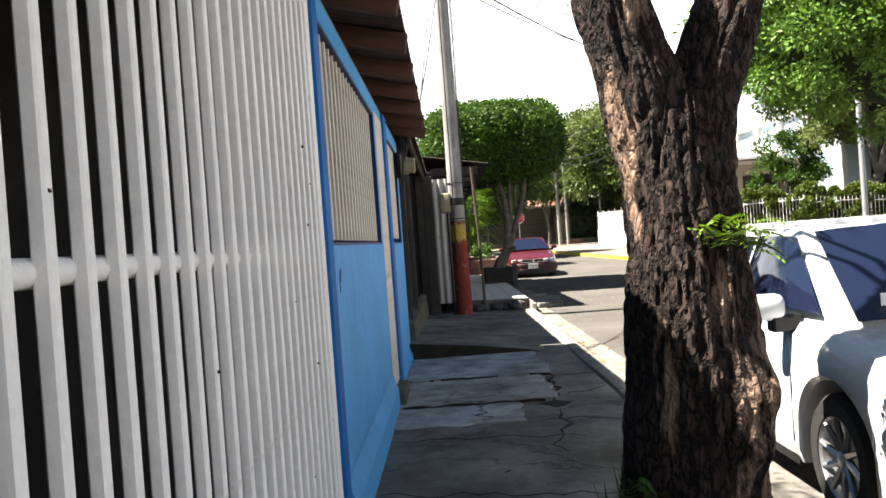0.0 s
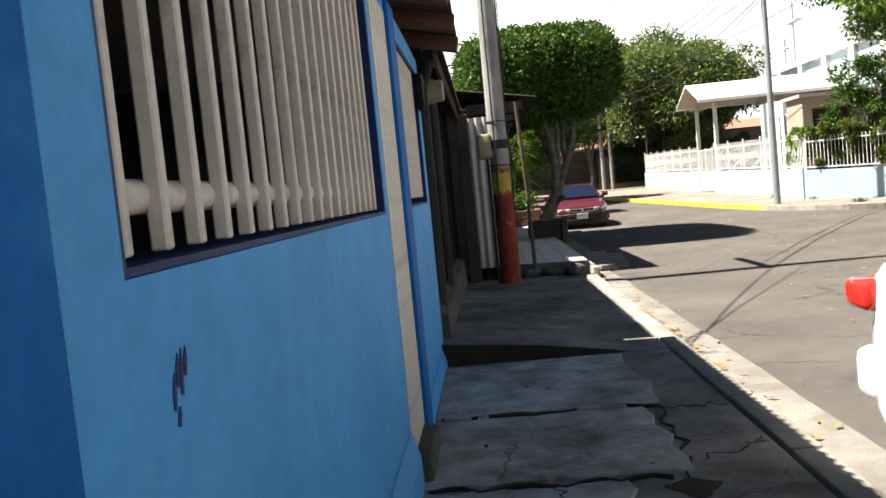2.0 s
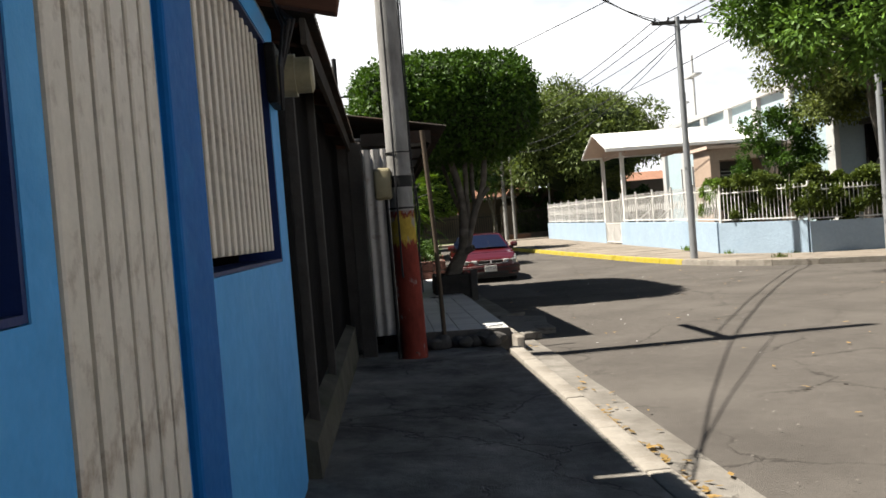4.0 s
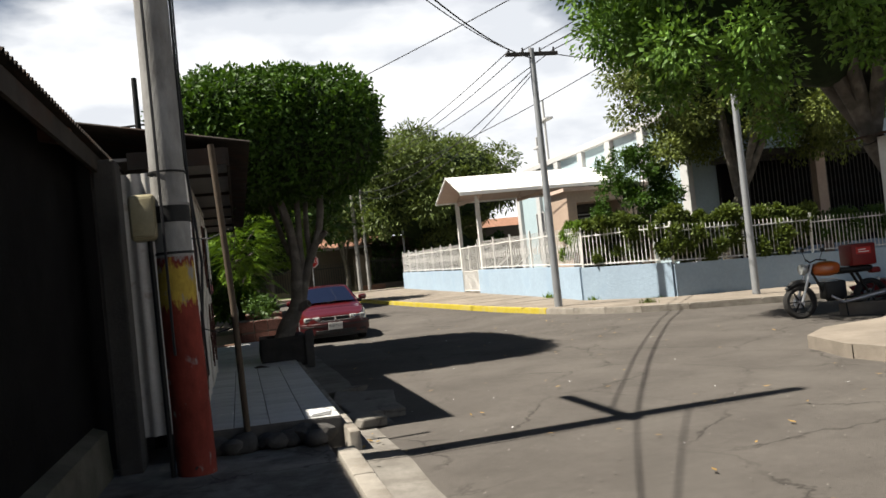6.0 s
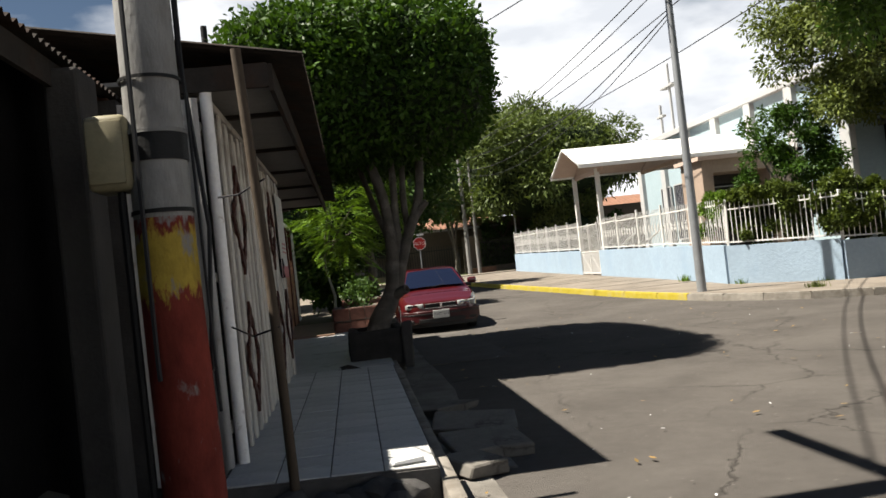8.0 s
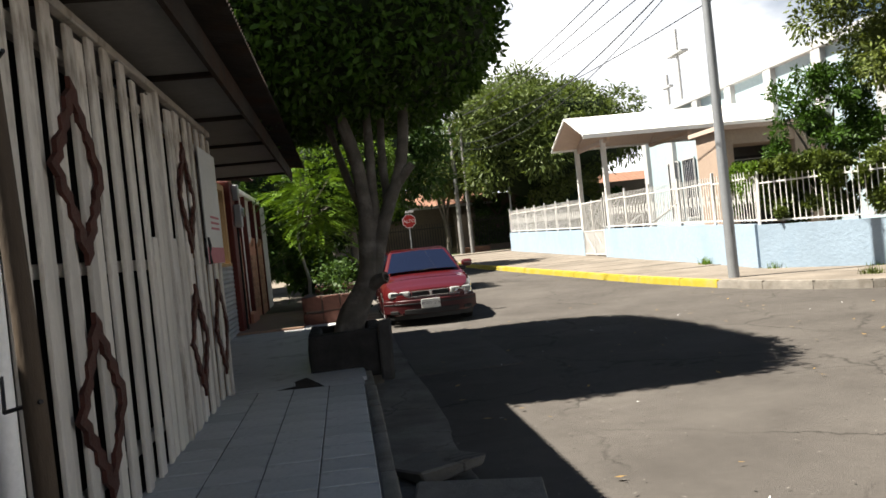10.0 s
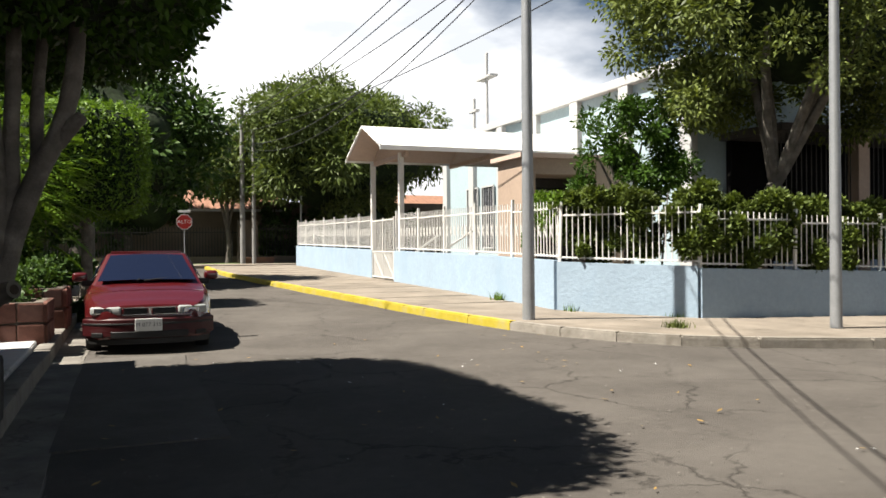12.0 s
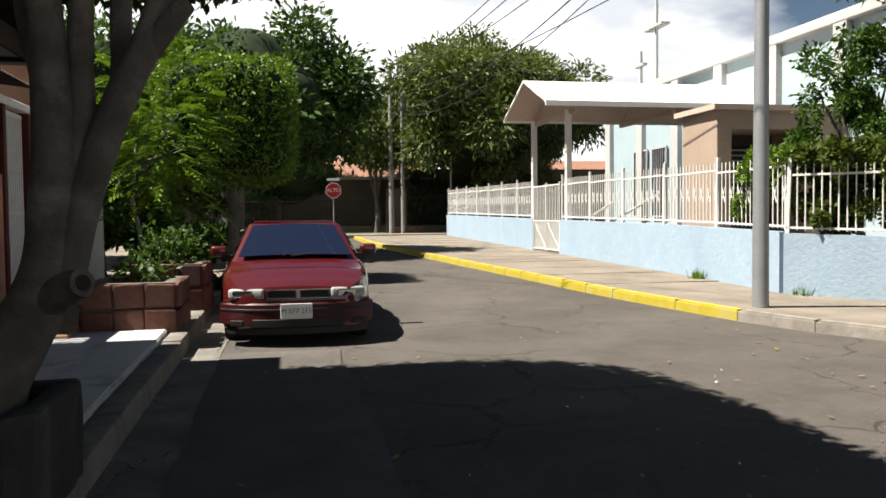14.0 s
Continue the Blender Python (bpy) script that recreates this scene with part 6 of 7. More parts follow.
tree("street_end_tree", "small bright tree at the street's end", (7.6, 62.0, 0.5), 2.0, 0.15, (7.6, 62.0, 5.3), (1.9, 1.5, 1.8), 26, 0.5, 0.9, 7000, 0.25, M["leaf_olive"], 23, core=0.6)
tree("tall_dark_tree", "tall dark broad-leaved tree behind the hedge", (1.0, 45.0, 0.3), 3.2, 0.35, (1.6, 45.0, 5.0), (3.4, 3.3, 2.6), 70, 0.6, 1.25, 30000, 0.26, M["leaf_dark"], 24, core=0.82)
tree("tall_dark_tree", "tall dark broad-leaved tree behind the hedge", (2.4, 64.0, 0.5), 2.4, 0.25, (2.4, 64.0, 5.0), (3.2, 2.4, 3.0), 40, 0.5, 0.9, 14000, 0.22, M["leaf_dark"], 34, core=0.8)
# trees of the church corner
tree("church_tree", "large olive green tree over the church corner", (15.6, 30.8, 0.15), 2.6, 0.22, (17.0, 30.6, 6.6), (4.5, 3.5, 3.2), 150, 0.45, 0.9, 70000, 0.15, M["leaf_sunny"], 25, low=-0.8, core=0.45, limb_n=9)
tree("side_street_tree", "bright green leafy tree over the opposite corner", (12.95, 20.85, 0.17), 2.9, 0.24, (11.1, 20.7, 6.3), (4.3, 3.4, 3.3), 150, 0.4, 0.8, 80000, 0.14, M["leaf_big"], 26, low=-0.8, core=0.62, limb_n=9)
tree("church_shrub", "young dense tree behind the church railing", (13.4, 32.6, 0.2), 1.6, 0.08, (13.45, 32.6, 3.4), (1.5, 1.2, 1.55), 50, 0.2, 0.42, 13000, 0.12, M["leaf_clip"], 27, low=-0.9, core=0.2)


def hedge_run(name, a, b, z0, z1, w, count, material, label, seed, size=0.085):
    a, b = Vector(a), Vector(b)
    g = thing(name, (a.x, a.y, rise(a.x, a.y)), label, "hedge")
    rnd = random.Random(seed)
    cs, rr = [], []
    for i in range(int((b - a).length * 20)):
        p = a.lerp(b, rnd.random()) - a
        cs.append((p.x + rnd.uniform(-w, w), p.y + rnd.uniform(-w, w), rnd.uniform(z0, z1) + 0.25 * noise.noise(Vector((p.x, p.y, seed)))))
        rr.append(rnd.uniform(0.1, 0.28))
    leaf_cloud("foliage", cs, rr, count, size, material, g, seed, 0.6, 0.2)
    for k in range(int((b - a).length * 1.2)):
        p = (b - a) * ((k + 0.5) / int((b - a).length * 1.2))
        part("stem", tube(bmesh.new(), [(p.x, p.y, 0.0), (p.x + rnd.uniform(-0.1, 0.1), p.y, 1.1), (p.x + rnd.uniform(-0.25, 0.25), p.y, z1)], [0.03, 0.022, 0.01], 6), M["bark_grey"], g)


hedge_run("railing_creeper", (10.75, 31.9), (10.8, 30.9), 1.4, 2.35, 0.25, 6000, M["leaf_bright"], "leafy creeper hanging over the corner railing", 31)
hedge_run("railing_hedge", (10.9, 30.75), (12.6, 29.05), 1.3, 2.45, 0.4, 34000, M["leaf_hedge"], "loose hedge growing over the corner railing", 32, 0.1)
hedge_run("railing_hedge", (12.6, 29.05), (17.2, 29.2), 1.15, 2.4, 0.42, 72000, M["leaf_hedge"], "loose hedge growing over the side railing", 33, 0.1)
hedge_run("railing_hedge", (17.2, 29.15), (24.0, 29.3), 1.4, 2.2, 0.4, 18000, M["leaf_dark"], "loose hedge growing over the side railing", 35)


def box_hedge_tree():
    t = thing("box_hedge_tree", (1.6, 36.3, 0.2), "tree clipped into a square leafy block", "tree")
    part("trunk", bark_tube([(0, 0, -0.2), (0.05, 0, 1.2), (0, 0, 2.6)], [0.14, 0.11, 0.09], 16, 16, 0.006, 1.5, 1), M["bark_grey"], t, "", True)
    c, rad = (0.0, 0.0, 3.2), (1.3, 1.3, 1.2)
    # added dark core stands for shade inside the clipped block
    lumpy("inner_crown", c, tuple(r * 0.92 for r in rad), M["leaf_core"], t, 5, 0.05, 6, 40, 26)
    rs = np.random.RandomState(9)
    n = 16000
    d = rs.normal(size=(n, 3))
    d /= np.linalg.norm(d, axis=1, keepdims=True)
    k = (np.abs(d) ** 6).sum(1) ** (-1 / 6) * (0.93 + 0.12 * rs.rand(n))
    leaf_cloud("crown", np.asarray(c) + d * k[:, None] * np.asarray(rad), np.full(n, 0.05), n, 0.1, M["leaf_bright"], t, 13, 0.5, 0.1)


box_hedge_tree()


def neem_tree():
    t = thing("neem_sapling", (0.45, 32.4, 0.22), "young tree with bright feathery leaves", "tree")
    part("trunk", tube(bmesh.new(), [(0, 0, -0.1), (0.05, 0, 0.7), (-0.12, 0.05, 1.5), (-0.05, 0.1, 2.4)], [0.045, 0.04, 0.03, 0.018], 8), M["church_white"], t, "white limed trunk", True)
    rnd = random.Random(6)
    bases, dirs = [], []
    for _ in range(260):
        d = Vector((rnd.gauss(0, 1), rnd.gauss(0, 1), rnd.gauss(0, 0.8))).normalized()
        k = rnd.uniform(0.3, 1.0)
        bases.append((0.32 + d.x * 0.95 * k, d.y * 1.0 * k, 2.35 + d.z * 1.75 * k))
        dirs.append((d.x + rnd.uniform(-0.5, 0.5), d.y + rnd.uniform(-0.5, 0.5), d.z * 0.5 + rnd.uniform(-0.2, 0.5)))
    frond_cloud("crown", bases, dirs, 0.5, 9, 0.17, M["leaf_bright"], t, 5)
    for i in range(7):
        b0 = bases[i * 9]
        part("limb", tube(bmesh.new(), [(-0.05, 0.08, 1.6 + 0.1 * i), ((b0[0]) / 2, b0[1] / 2, (b0[2] + 2.0) / 2), b0], [0.022, 0.014, 0.006], 6), M["bark_grey"], t)
    hedge_run("low_shrub", (0.2, 33.2), (1.4, 32.6), 0.3, 1.5, 0.35, 6000, M["leaf_dark"], "dark low shrub under the feathery tree", 41, 0.12)


neem_tree()


# dark planting that closes the left side of the street's end
hedge_run("yard_shrubs", (-1.0, 35.5), (0.9, 38.5), 0.4, 3.0, 0.8, 12000, M["leaf_dark"], "dense dark shrubs behind the feathery tree", 42, 0.16)
hedge_run("yard_shrubs", (-4.5, 34.0), (-1.0, 36.0), 0.4, 3.4, 0.9, 12000, M["leaf_dark"], "dense dark shrubs beyond the white wall", 43, 0.16)
# added filler along the far fences, dark in place of house shade
hedge_run("yard_shrubs", (9.4, 64.0), (19.0, 64.0), 0.4, 3.0, 0.7, 16000, M["leaf_dark"], "added dark shrubs filling sky gaps behind the far fence", 46, 0.22)
hedge_run("yard_shrubs", (-8.0, 63.6), (2.6, 63.6), 0.4, 3.0, 0.7, 16000, M["leaf_dark"], "added dark shrubs filling sky gaps behind the far fence", 47, 0.22)
tree("yard_tree", "dense dark tree behind the row of houses", (-3.5, 40.0, 0.2), 2.2, 0.2, (-3.5, 40.0, 4.2), (3.0, 3.0, 2.8), 50, 0.6, 1.1, 14000, 0.22, M["leaf_dark"], 44, core=0.85)
tree("yard_tree", "dense dark tree at the street's end", (-1.5, 55.0, 0.4), 2.4, 0.25, (-1.5, 55.0, 4.4), (3.6, 3.0, 3.0), 50, 0.7, 1.2, 14000, 0.26, M["leaf_dark"], 45, core=0.85)


# ---- vehicles ----
def lathe(profile, seg=32, axis="x"):
    """A turned body from (along, radius) pairs round the x axis."""
    bm = bmesh.new()
    rings = [[bm.verts.new((a, r * math.cos(2 * math.pi * k / seg), r * math.sin(2 * math.pi * k / seg))) for k in range(seg)] for a, r in profile]
    for p, q in zip(rings, rings[1:]):
        for k in range(seg):
            bm.faces.new((p[k], p[(k + 1) % seg], q[(k + 1) % seg], q[k]))
    return bm


def wheel(parent, x, y, z, r, w, outer, spokes=10):
    """outer: -1 or 1, the side along x that shows."""
    t = part("wheel", lathe([(-w / 2, r * 0.66), (-w / 2, r * 0.9), (-w * 0.36, r * 0.985), (0, r), (w * 0.36, r * 0.985), (w / 2, r * 0.9), (w / 2, r * 0.66), (-w / 2, r * 0.66)], 40), M["rubber"], parent, "black tyre", True)
    t.matrix_basis = pose(x, y, z)
    o = outer * w * 0.42
    part("rim", lathe([(o, r * 0.67), (o + outer * 0.012, r * 0.64), (o, r * 0.6), (o - outer * 0.06, r * 0.58), (o - outer * 0.07, 0.0)], 40), M["alloy"], t, "", True)
    part("hub", lathe([(o - outer * 0.03, r * 0.14), (o, r * 0.12), (o + outer * 0.008, 0.0)], 16), M["alloy"], t, "", True)
    bm = bmesh.new()
    for k in range(spokes):
        a = 2 * math.pi * k / spokes
        tube(bm, [(o - outer * 0.02, r * 0.1 * math.cos(a), r * 0.1 * math.sin(a)), (o, r * 0.62 * math.cos(a + 0.22), r * 0.62 * math.sin(a + 0.22))], [0.02, 0.014], 5)
    part("spokes", bm, M["alloy"], t)
    part("backing", rod((o - outer * 0.075, 0, 0), (o - outer * 0.085, 0, 0), r * 0.58, seg=24), M["trim"], t)


def lerp_table(tab, y):
    for (a, u), (b, v) in zip(tab, tab[1:]):
        if y <= b:
            f = max(0, (y - a) / (b - a)) if b > a else 0
            f = f * f * (3 - 2 * f) * 0.5 + f * 0.5
            return u + (v - u) * f
    return tab[-1][1]


def quad_pane(corners, u0, u1, v0, v1, off, thick=0.006, n=6):
    """A pane on a four-cornered face, inset by fractions, raised by off along the face's normal."""
    a, b, c, d = (Vector(p) for p in corners)
    nrm = (b - a).cross(d - a).normalized()
    at = lambda u, v: (a * (1 - u) + b * u) * (1 - v) + (d * (1 - u) + c * u) * v
    bm = bmesh.new()
    top, low = [], []
    for j in range(n + 1):
        for i in range(n + 1):
            u, v = u0 + (u1 - u0) * i / n, v0 + (v1 - v0) * j / n
            bulge = 0.02 * (1 - (2 * i / n - 1) ** 2)
            p = at(u, v) + nrm * (off + bulge)
            top.append(bm.verts.new(p))
    for j in range(n):
        for i in range(n):
            k = j * (n + 1) + i
            bm.faces.new((top[k], top[k + 1], top[k + n + 2], top[k + n + 1]))
    r = bmesh.ops.extrude_face_region(bm, geom=bm.faces[:])
    for v in r["geom"]:
        if isinstance(v, bmesh.types.BMVert):
            v.co -= nrm * thick
    return bm


def sedan(name, label, loc, rz, paint, L, W, H, r, fa, ra, top, plan, cabin, group=""):
    """A saloon car, nose at y = 0, facing -y. fa, ra: axle places; top: the bonnet and boot line; plan: half widths; cabin: base and roof."""
    g = thing(name, loc, label, "car", group, rz=rz)
    ys = sorted({round(v, 4) for v in list(np.linspace(0, L, 56)) + [0.02, 0.05, L - 0.02, L - 0.05] + [a + s * (r + 0.06) * math.cos(t) for a in (fa, ra) for s in (-1, 1) for t in np.linspace(0, math.pi / 2, 9)]})
    bm = bmesh.new()
    rows = []
    for y in ys:
        zt, hw, zb = lerp_table(top, y), lerp_table(plan, y), 0.19 + 0.05 * max(0, 1 - y / 0.4) + 0.06 * max(0, 1 - (L - y) / 0.5)
        for a in (fa, ra):
            q = (r + 0.06) ** 2 - (y - a) ** 2
            if q > 0:
                zb = max(zb, r + math.sqrt(q))
        zb = min(zb, zt - 0.1)
        h = zt - zb
        half = [(hw * 0.965, zb), (hw * 0.995, zb + 0.1 * h), (hw, zb + 0.42 * h), (hw * 0.985, zb + 0.62 * h), (hw * 0.96, zt - min(0.07, 0.25 * h)), (hw * 0.9, zt - 0.012), (hw * 0.5, zt + 0.012), (0, zt + 0.018)]
        line = half + [(-x, z) for x, z in half[-2::-1]]
        rows.append([bm.verts.new((x, y, z)) for x, z in line])
    for a, b in zip(rows, rows[1:]):
        for k in range(len(a)):
            bm.faces.new((a[k], a[(k + 1) % len(a)], b[(k + 1) % len(a)], b[k]))
    bm.faces.new(rows[0])
    bm.faces.new(rows[-1][::-1])
    part("body", bm, paint, g, "", True)
    y0, y1, y2, y3, zb, hb, ht = cabin
    base = [(-hb, y0, zb), (hb, y0, zb), (hb, y3, zb + 0.04), (-hb, y3, zb + 0.04)]
    roof = [(-ht, y1, H - 0.03), (ht, y1, H - 0.03), (ht, y2, H - 0.02), (-ht, y2, H - 0.02)]
    bm = bmesh.new()
    lo = [bm.verts.new((x, y, z - 0.08)) for x, y, z in base]
    hi = [bm.verts.new(p) for p in roof]
    bm.faces.new(lo[::-1])
    bm.faces.new(hi)
    for k in range(4):
        bm.faces.new((lo[k], lo[(k + 1) % 4], hi[(k + 1) % 4], hi[k]))
    bmesh.ops.bevel(bm, geom=[e for e in bm.edges if any(v in hi for v in e.verts)], offset=0.055, segments=4, affect="EDGES", profile=0.6)
    part("cabin", bm, paint, g, "", True)
    part("roof_skin", soft_box(-ht + 0.06, ht - 0.06, y1 + 0.06, y2 - 0.06, H - 0.05, H + 0.004, 0.012, 2), paint, g, "", True)
    part("windscreen", quad_pane([base[0], base[1], roof[1], roof[0]], 0.06, 0.94, 0.04, 0.93, 0.006), M["car_glass"], g, "dark windscreen with reflected sky blue in its colour", True)
    part("rear_window", quad_pane([base[2], base[3], roof[3], roof[2]], 0.08, 0.92, 0.1, 0.9, 0.006), M["car_glass"], g, "", True)
    for c in ([base[1], base[2], roof[2], roof[1]], [base[3], base[0], roof[0], roof[3]]):
        flip = c[0][0] < 0
        for u0, u1 in ((0.06, 0.49), (0.53, 0.92)):
            a, b = (1 - u1, 1 - u0) if flip else (u0, u1)
            part("side_window", quad_pane(c, a, b, 0.08, 0.88, 0.004), M["car_glass"], g, "", True)
    for s in (-1, 1):
        hw = W / 2
        for y in (fa + r + 0.1, (y0 + y3) / 2 + 0.12, y3 - 0.1):
            part("door_gap", boxes((s * hw * 0.998 - 0.003, s * hw * 0.998 + 0.003, y, y + 0.006, 0.3, zb - 0.08)), M["trim"], g)
        for y in ((y0 + y3) / 2 - 0.1, y3 - 0.32):
            part("door_handle", soft_box(min(s * hw * 0.99, s * (hw + 0.03)), max(s * hw * 0.99, s * (hw + 0.03)), y, y + 0.2, zb - 0.18, zb - 0.145, 0.01), paint, g, "", True)
        m = part("mirror", soft_box(min(s * (hw - 0.02), s * (hw + 0.19)), max(s * (hw - 0.02), s * (hw + 0.19)), y0 + 0.42, y0 + 0.54, zb + 0.0, zb + 0.14, 0.045, 3), paint, g, "door mirror", True)
        part("mirror_foot", soft_box(min(s * (hw - 0.1), s * (hw + 0.06)), max(s * (hw - 0.1), s * (hw + 0.06)), y0 + 0.43, y0 + 0.52, zb - 0.06, zb + 0.03, 0.015), M["trim"], m)
        for a in (fa, ra):
            wheel(g, s * (hw - 0.12), a, r, r, 0.19, s)
    part("underside", boxes((-W / 2 + 0.25, W / 2 - 0.25, 0.3, L - 0.3, 0.2, 0.5)), M["trim"], g)
    for x in (-W / 2 + 0.02, W / 2 - 0.06):
        part("sill_trim", boxes((x, x + 0.04, fa + r + 0.1, ra - r - 0.1, 0.17, 0.22)), M["trim"], g)
    return g


red = sedan("red_car", "dark red saloon car with sky-tinted windscreen parked at the kerb", (2.78, 27.95, 0.0), 0, M["red_paint"], 4.25, 1.69, 1.39, 0.29, 0.8, 3.3,
            [(0, 0.5), (0.015, 0.6), (0.05, 0.665), (0.15, 0.71), (0.6, 0.83), (1.12, 0.925), (1.4, 0.95), (3.3, 0.97), (3.6, 1.0), (4.1, 0.97), (4.2, 0.86), (4.25, 0.6)],
            [(0, 0.5), (0.03, 0.6), (0.1, 0.7), (0.22, 0.77), (0.45, 0.82), (0.8, 0.845), (3.4, 0.845), (3.95, 0.81), (4.2, 0.74), (4.25, 0.68)], (1.02, 1.72, 2.85, 3.5, 0.95, 0.775, 0.57))


def red_front():
    g = red
    bow = lambda x: 0.3 * abs(x / 0.84) ** 3
    xs = [-0.84 + 1.68 * k / 24 for k in range(25)]
    def wrap(y0, y1, z0, z1, r, lim=0.84):
        line = [x for x in xs if abs(x) <= lim]
        bm = prism([(x, y0 + bow(x)) for x in line] + [(x, y1 + bow(x)) for x in line[::-1]], "z", z0, z1)
        bmesh.ops.bevel(bm, geom=[e for e in bm.edges if abs(e.verts[0].co.z - e.verts[1].co.z) < 1e-6 and len(e.link_faces) == 2 and e.calc_face_angle(0) > 0.8], offset=r, segments=3, affect="EDGES")
        return bm
    part("bumper", wrap(-0.1, 0.1, 0.24, 0.53, 0.04), M["shaded_red"], g, "red wrap-round front bumper darkened for its shade", True)
    part("bumper_trim", wrap(-0.108, -0.06, 0.42, 0.45, 0.006), M["trim"], g)
    part("air_intake", wrap(-0.112, -0.06, 0.25, 0.34, 0.01, 0.5), M["trim"], g, "black air intake")
    part("chin", wrap(-0.06, 0.12, 0.16, 0.25, 0.015, 0.8), M["trim"], g)
    for s in (-1, 1):
        f = part("fog_lamp", soft_box(-0.08, 0.08, -0.03, 0.03, 0.26, 0.325, 0.012), M["trim"], g, "fog lamp recess")
        f.matrix_basis = pose(s * 0.65, -0.085 + bow(0.65), 0, 0, 0, s * 24)
        h = part("headlight", soft_box(-0.2, 0.2, -0.04, 0.08, 0.545, 0.66, 0.03, 3), M["lens"], g, "clear headlight", True)
        h.matrix_basis = pose(s * 0.55, 0.02 + bow(0.55) * 0.75, 0, 0, 0, s * 17)
        part("reflector", soft_box(-0.14, 0.08, -0.046, -0.035, 0.565, 0.64, 0.012), M["chrome"], h)
        part("grille_opening", soft_box(min(s * 0.03, s * 0.33), max(s * 0.03, s * 0.33), -0.045, 0.02, 0.565, 0.64, 0.012), M["trim"], g, "black grille half")
        part("wiper", rod((s * 0.05 - 0.1, 1.0, 0.97), (s * 0.3 + 0.25, 1.16, 1.03), 0.012, seg=6), M["trim"], g)
    part("grille_frame", boxes((-0.35, 0.35, -0.05, -0.03, 0.642, 0.655), (-0.35, 0.35, -0.05, -0.03, 0.55, 0.563), (-0.02, 0.02, -0.054, -0.03, 0.55, 0.655)), M["chrome"], g, "thin chrome grille frame")
    p = part("number_plate", soft_box(-0.19, 0.15, -0.125, -0.112, 0.34, 0.505, 0.006), M["plate"], g, "white number plate")
    t = bpy.data.curves.new("digits", "FONT")
    t.body, t.size, t.align_x, t.align_y, t.extrude = "M 077 215", 0.075, "CENTER", "CENTER", 0.001
    w = new("digits", t)
    w.data.materials.append(M["ink"])
    w.parent = p
    w.matrix_basis = pose(-0.02, -0.1265, 0.425, 90, 0, 0)


red_front()

white = sedan("white_car", "white saloon car parked facing the walker, dappled by tree shade", (2.5, 3.15, 0.0), 0, M["white_paint"], 4.2, 1.7, 1.41, 0.305, 0.98, 3.36,
              [(0, 0.46), (0.03, 0.6), (0.2, 0.69), (0.7, 0.82), (1.1, 0.89), (1.4, 0.91), (3.3, 0.94), (3.55, 1.0), (4.0, 1.0), (4.12, 0.92), (4.17, 0.76), (4.2, 0.48)],
              [(0, 0.6), (0.05, 0.7), (0.2, 0.78), (0.5, 0.83), (0.8, 0.85), (3.4, 0.85), (3.85, 0.82), (4.1, 0.74), (4.2, 0.64)], (0.98, 1.8, 2.9, 3.68, 0.91, 0.77, 0.57))
for s in (-1, 1):
    part("tail_lamp", soft_box(min(s * 0.5, s * 0.84), max(s * 0.5, s * 0.84), 3.9, 4.14, 0.76, 0.91, 0.04, 3), M["tail"], white, "red tail lamp", True)
    part("headlight", soft_box(min(s * 0.5, s * 0.82), max(s * 0.5, s * 0.82), 0.03, 0.4, 0.56, 0.67, 0.04, 3), M["lens"], white, "", True)
part("rear_bumper", soft_box(-0.77, 0.77, 4.0, 4.25, 0.26, 0.54, 0.07, 3), M["white_paint"], white, "", True)
for i, (x, z) in enumerate(((-0.52, 0.99), (-0.35, 0.97))):
    st = part("sticker", boxes((x, x + 0.1, 1.08 + 0.03 * i, 1.086 + 0.03 * i, z, z + 0.06)), M["sign_white"], white, "small paper sticker on the windscreen")


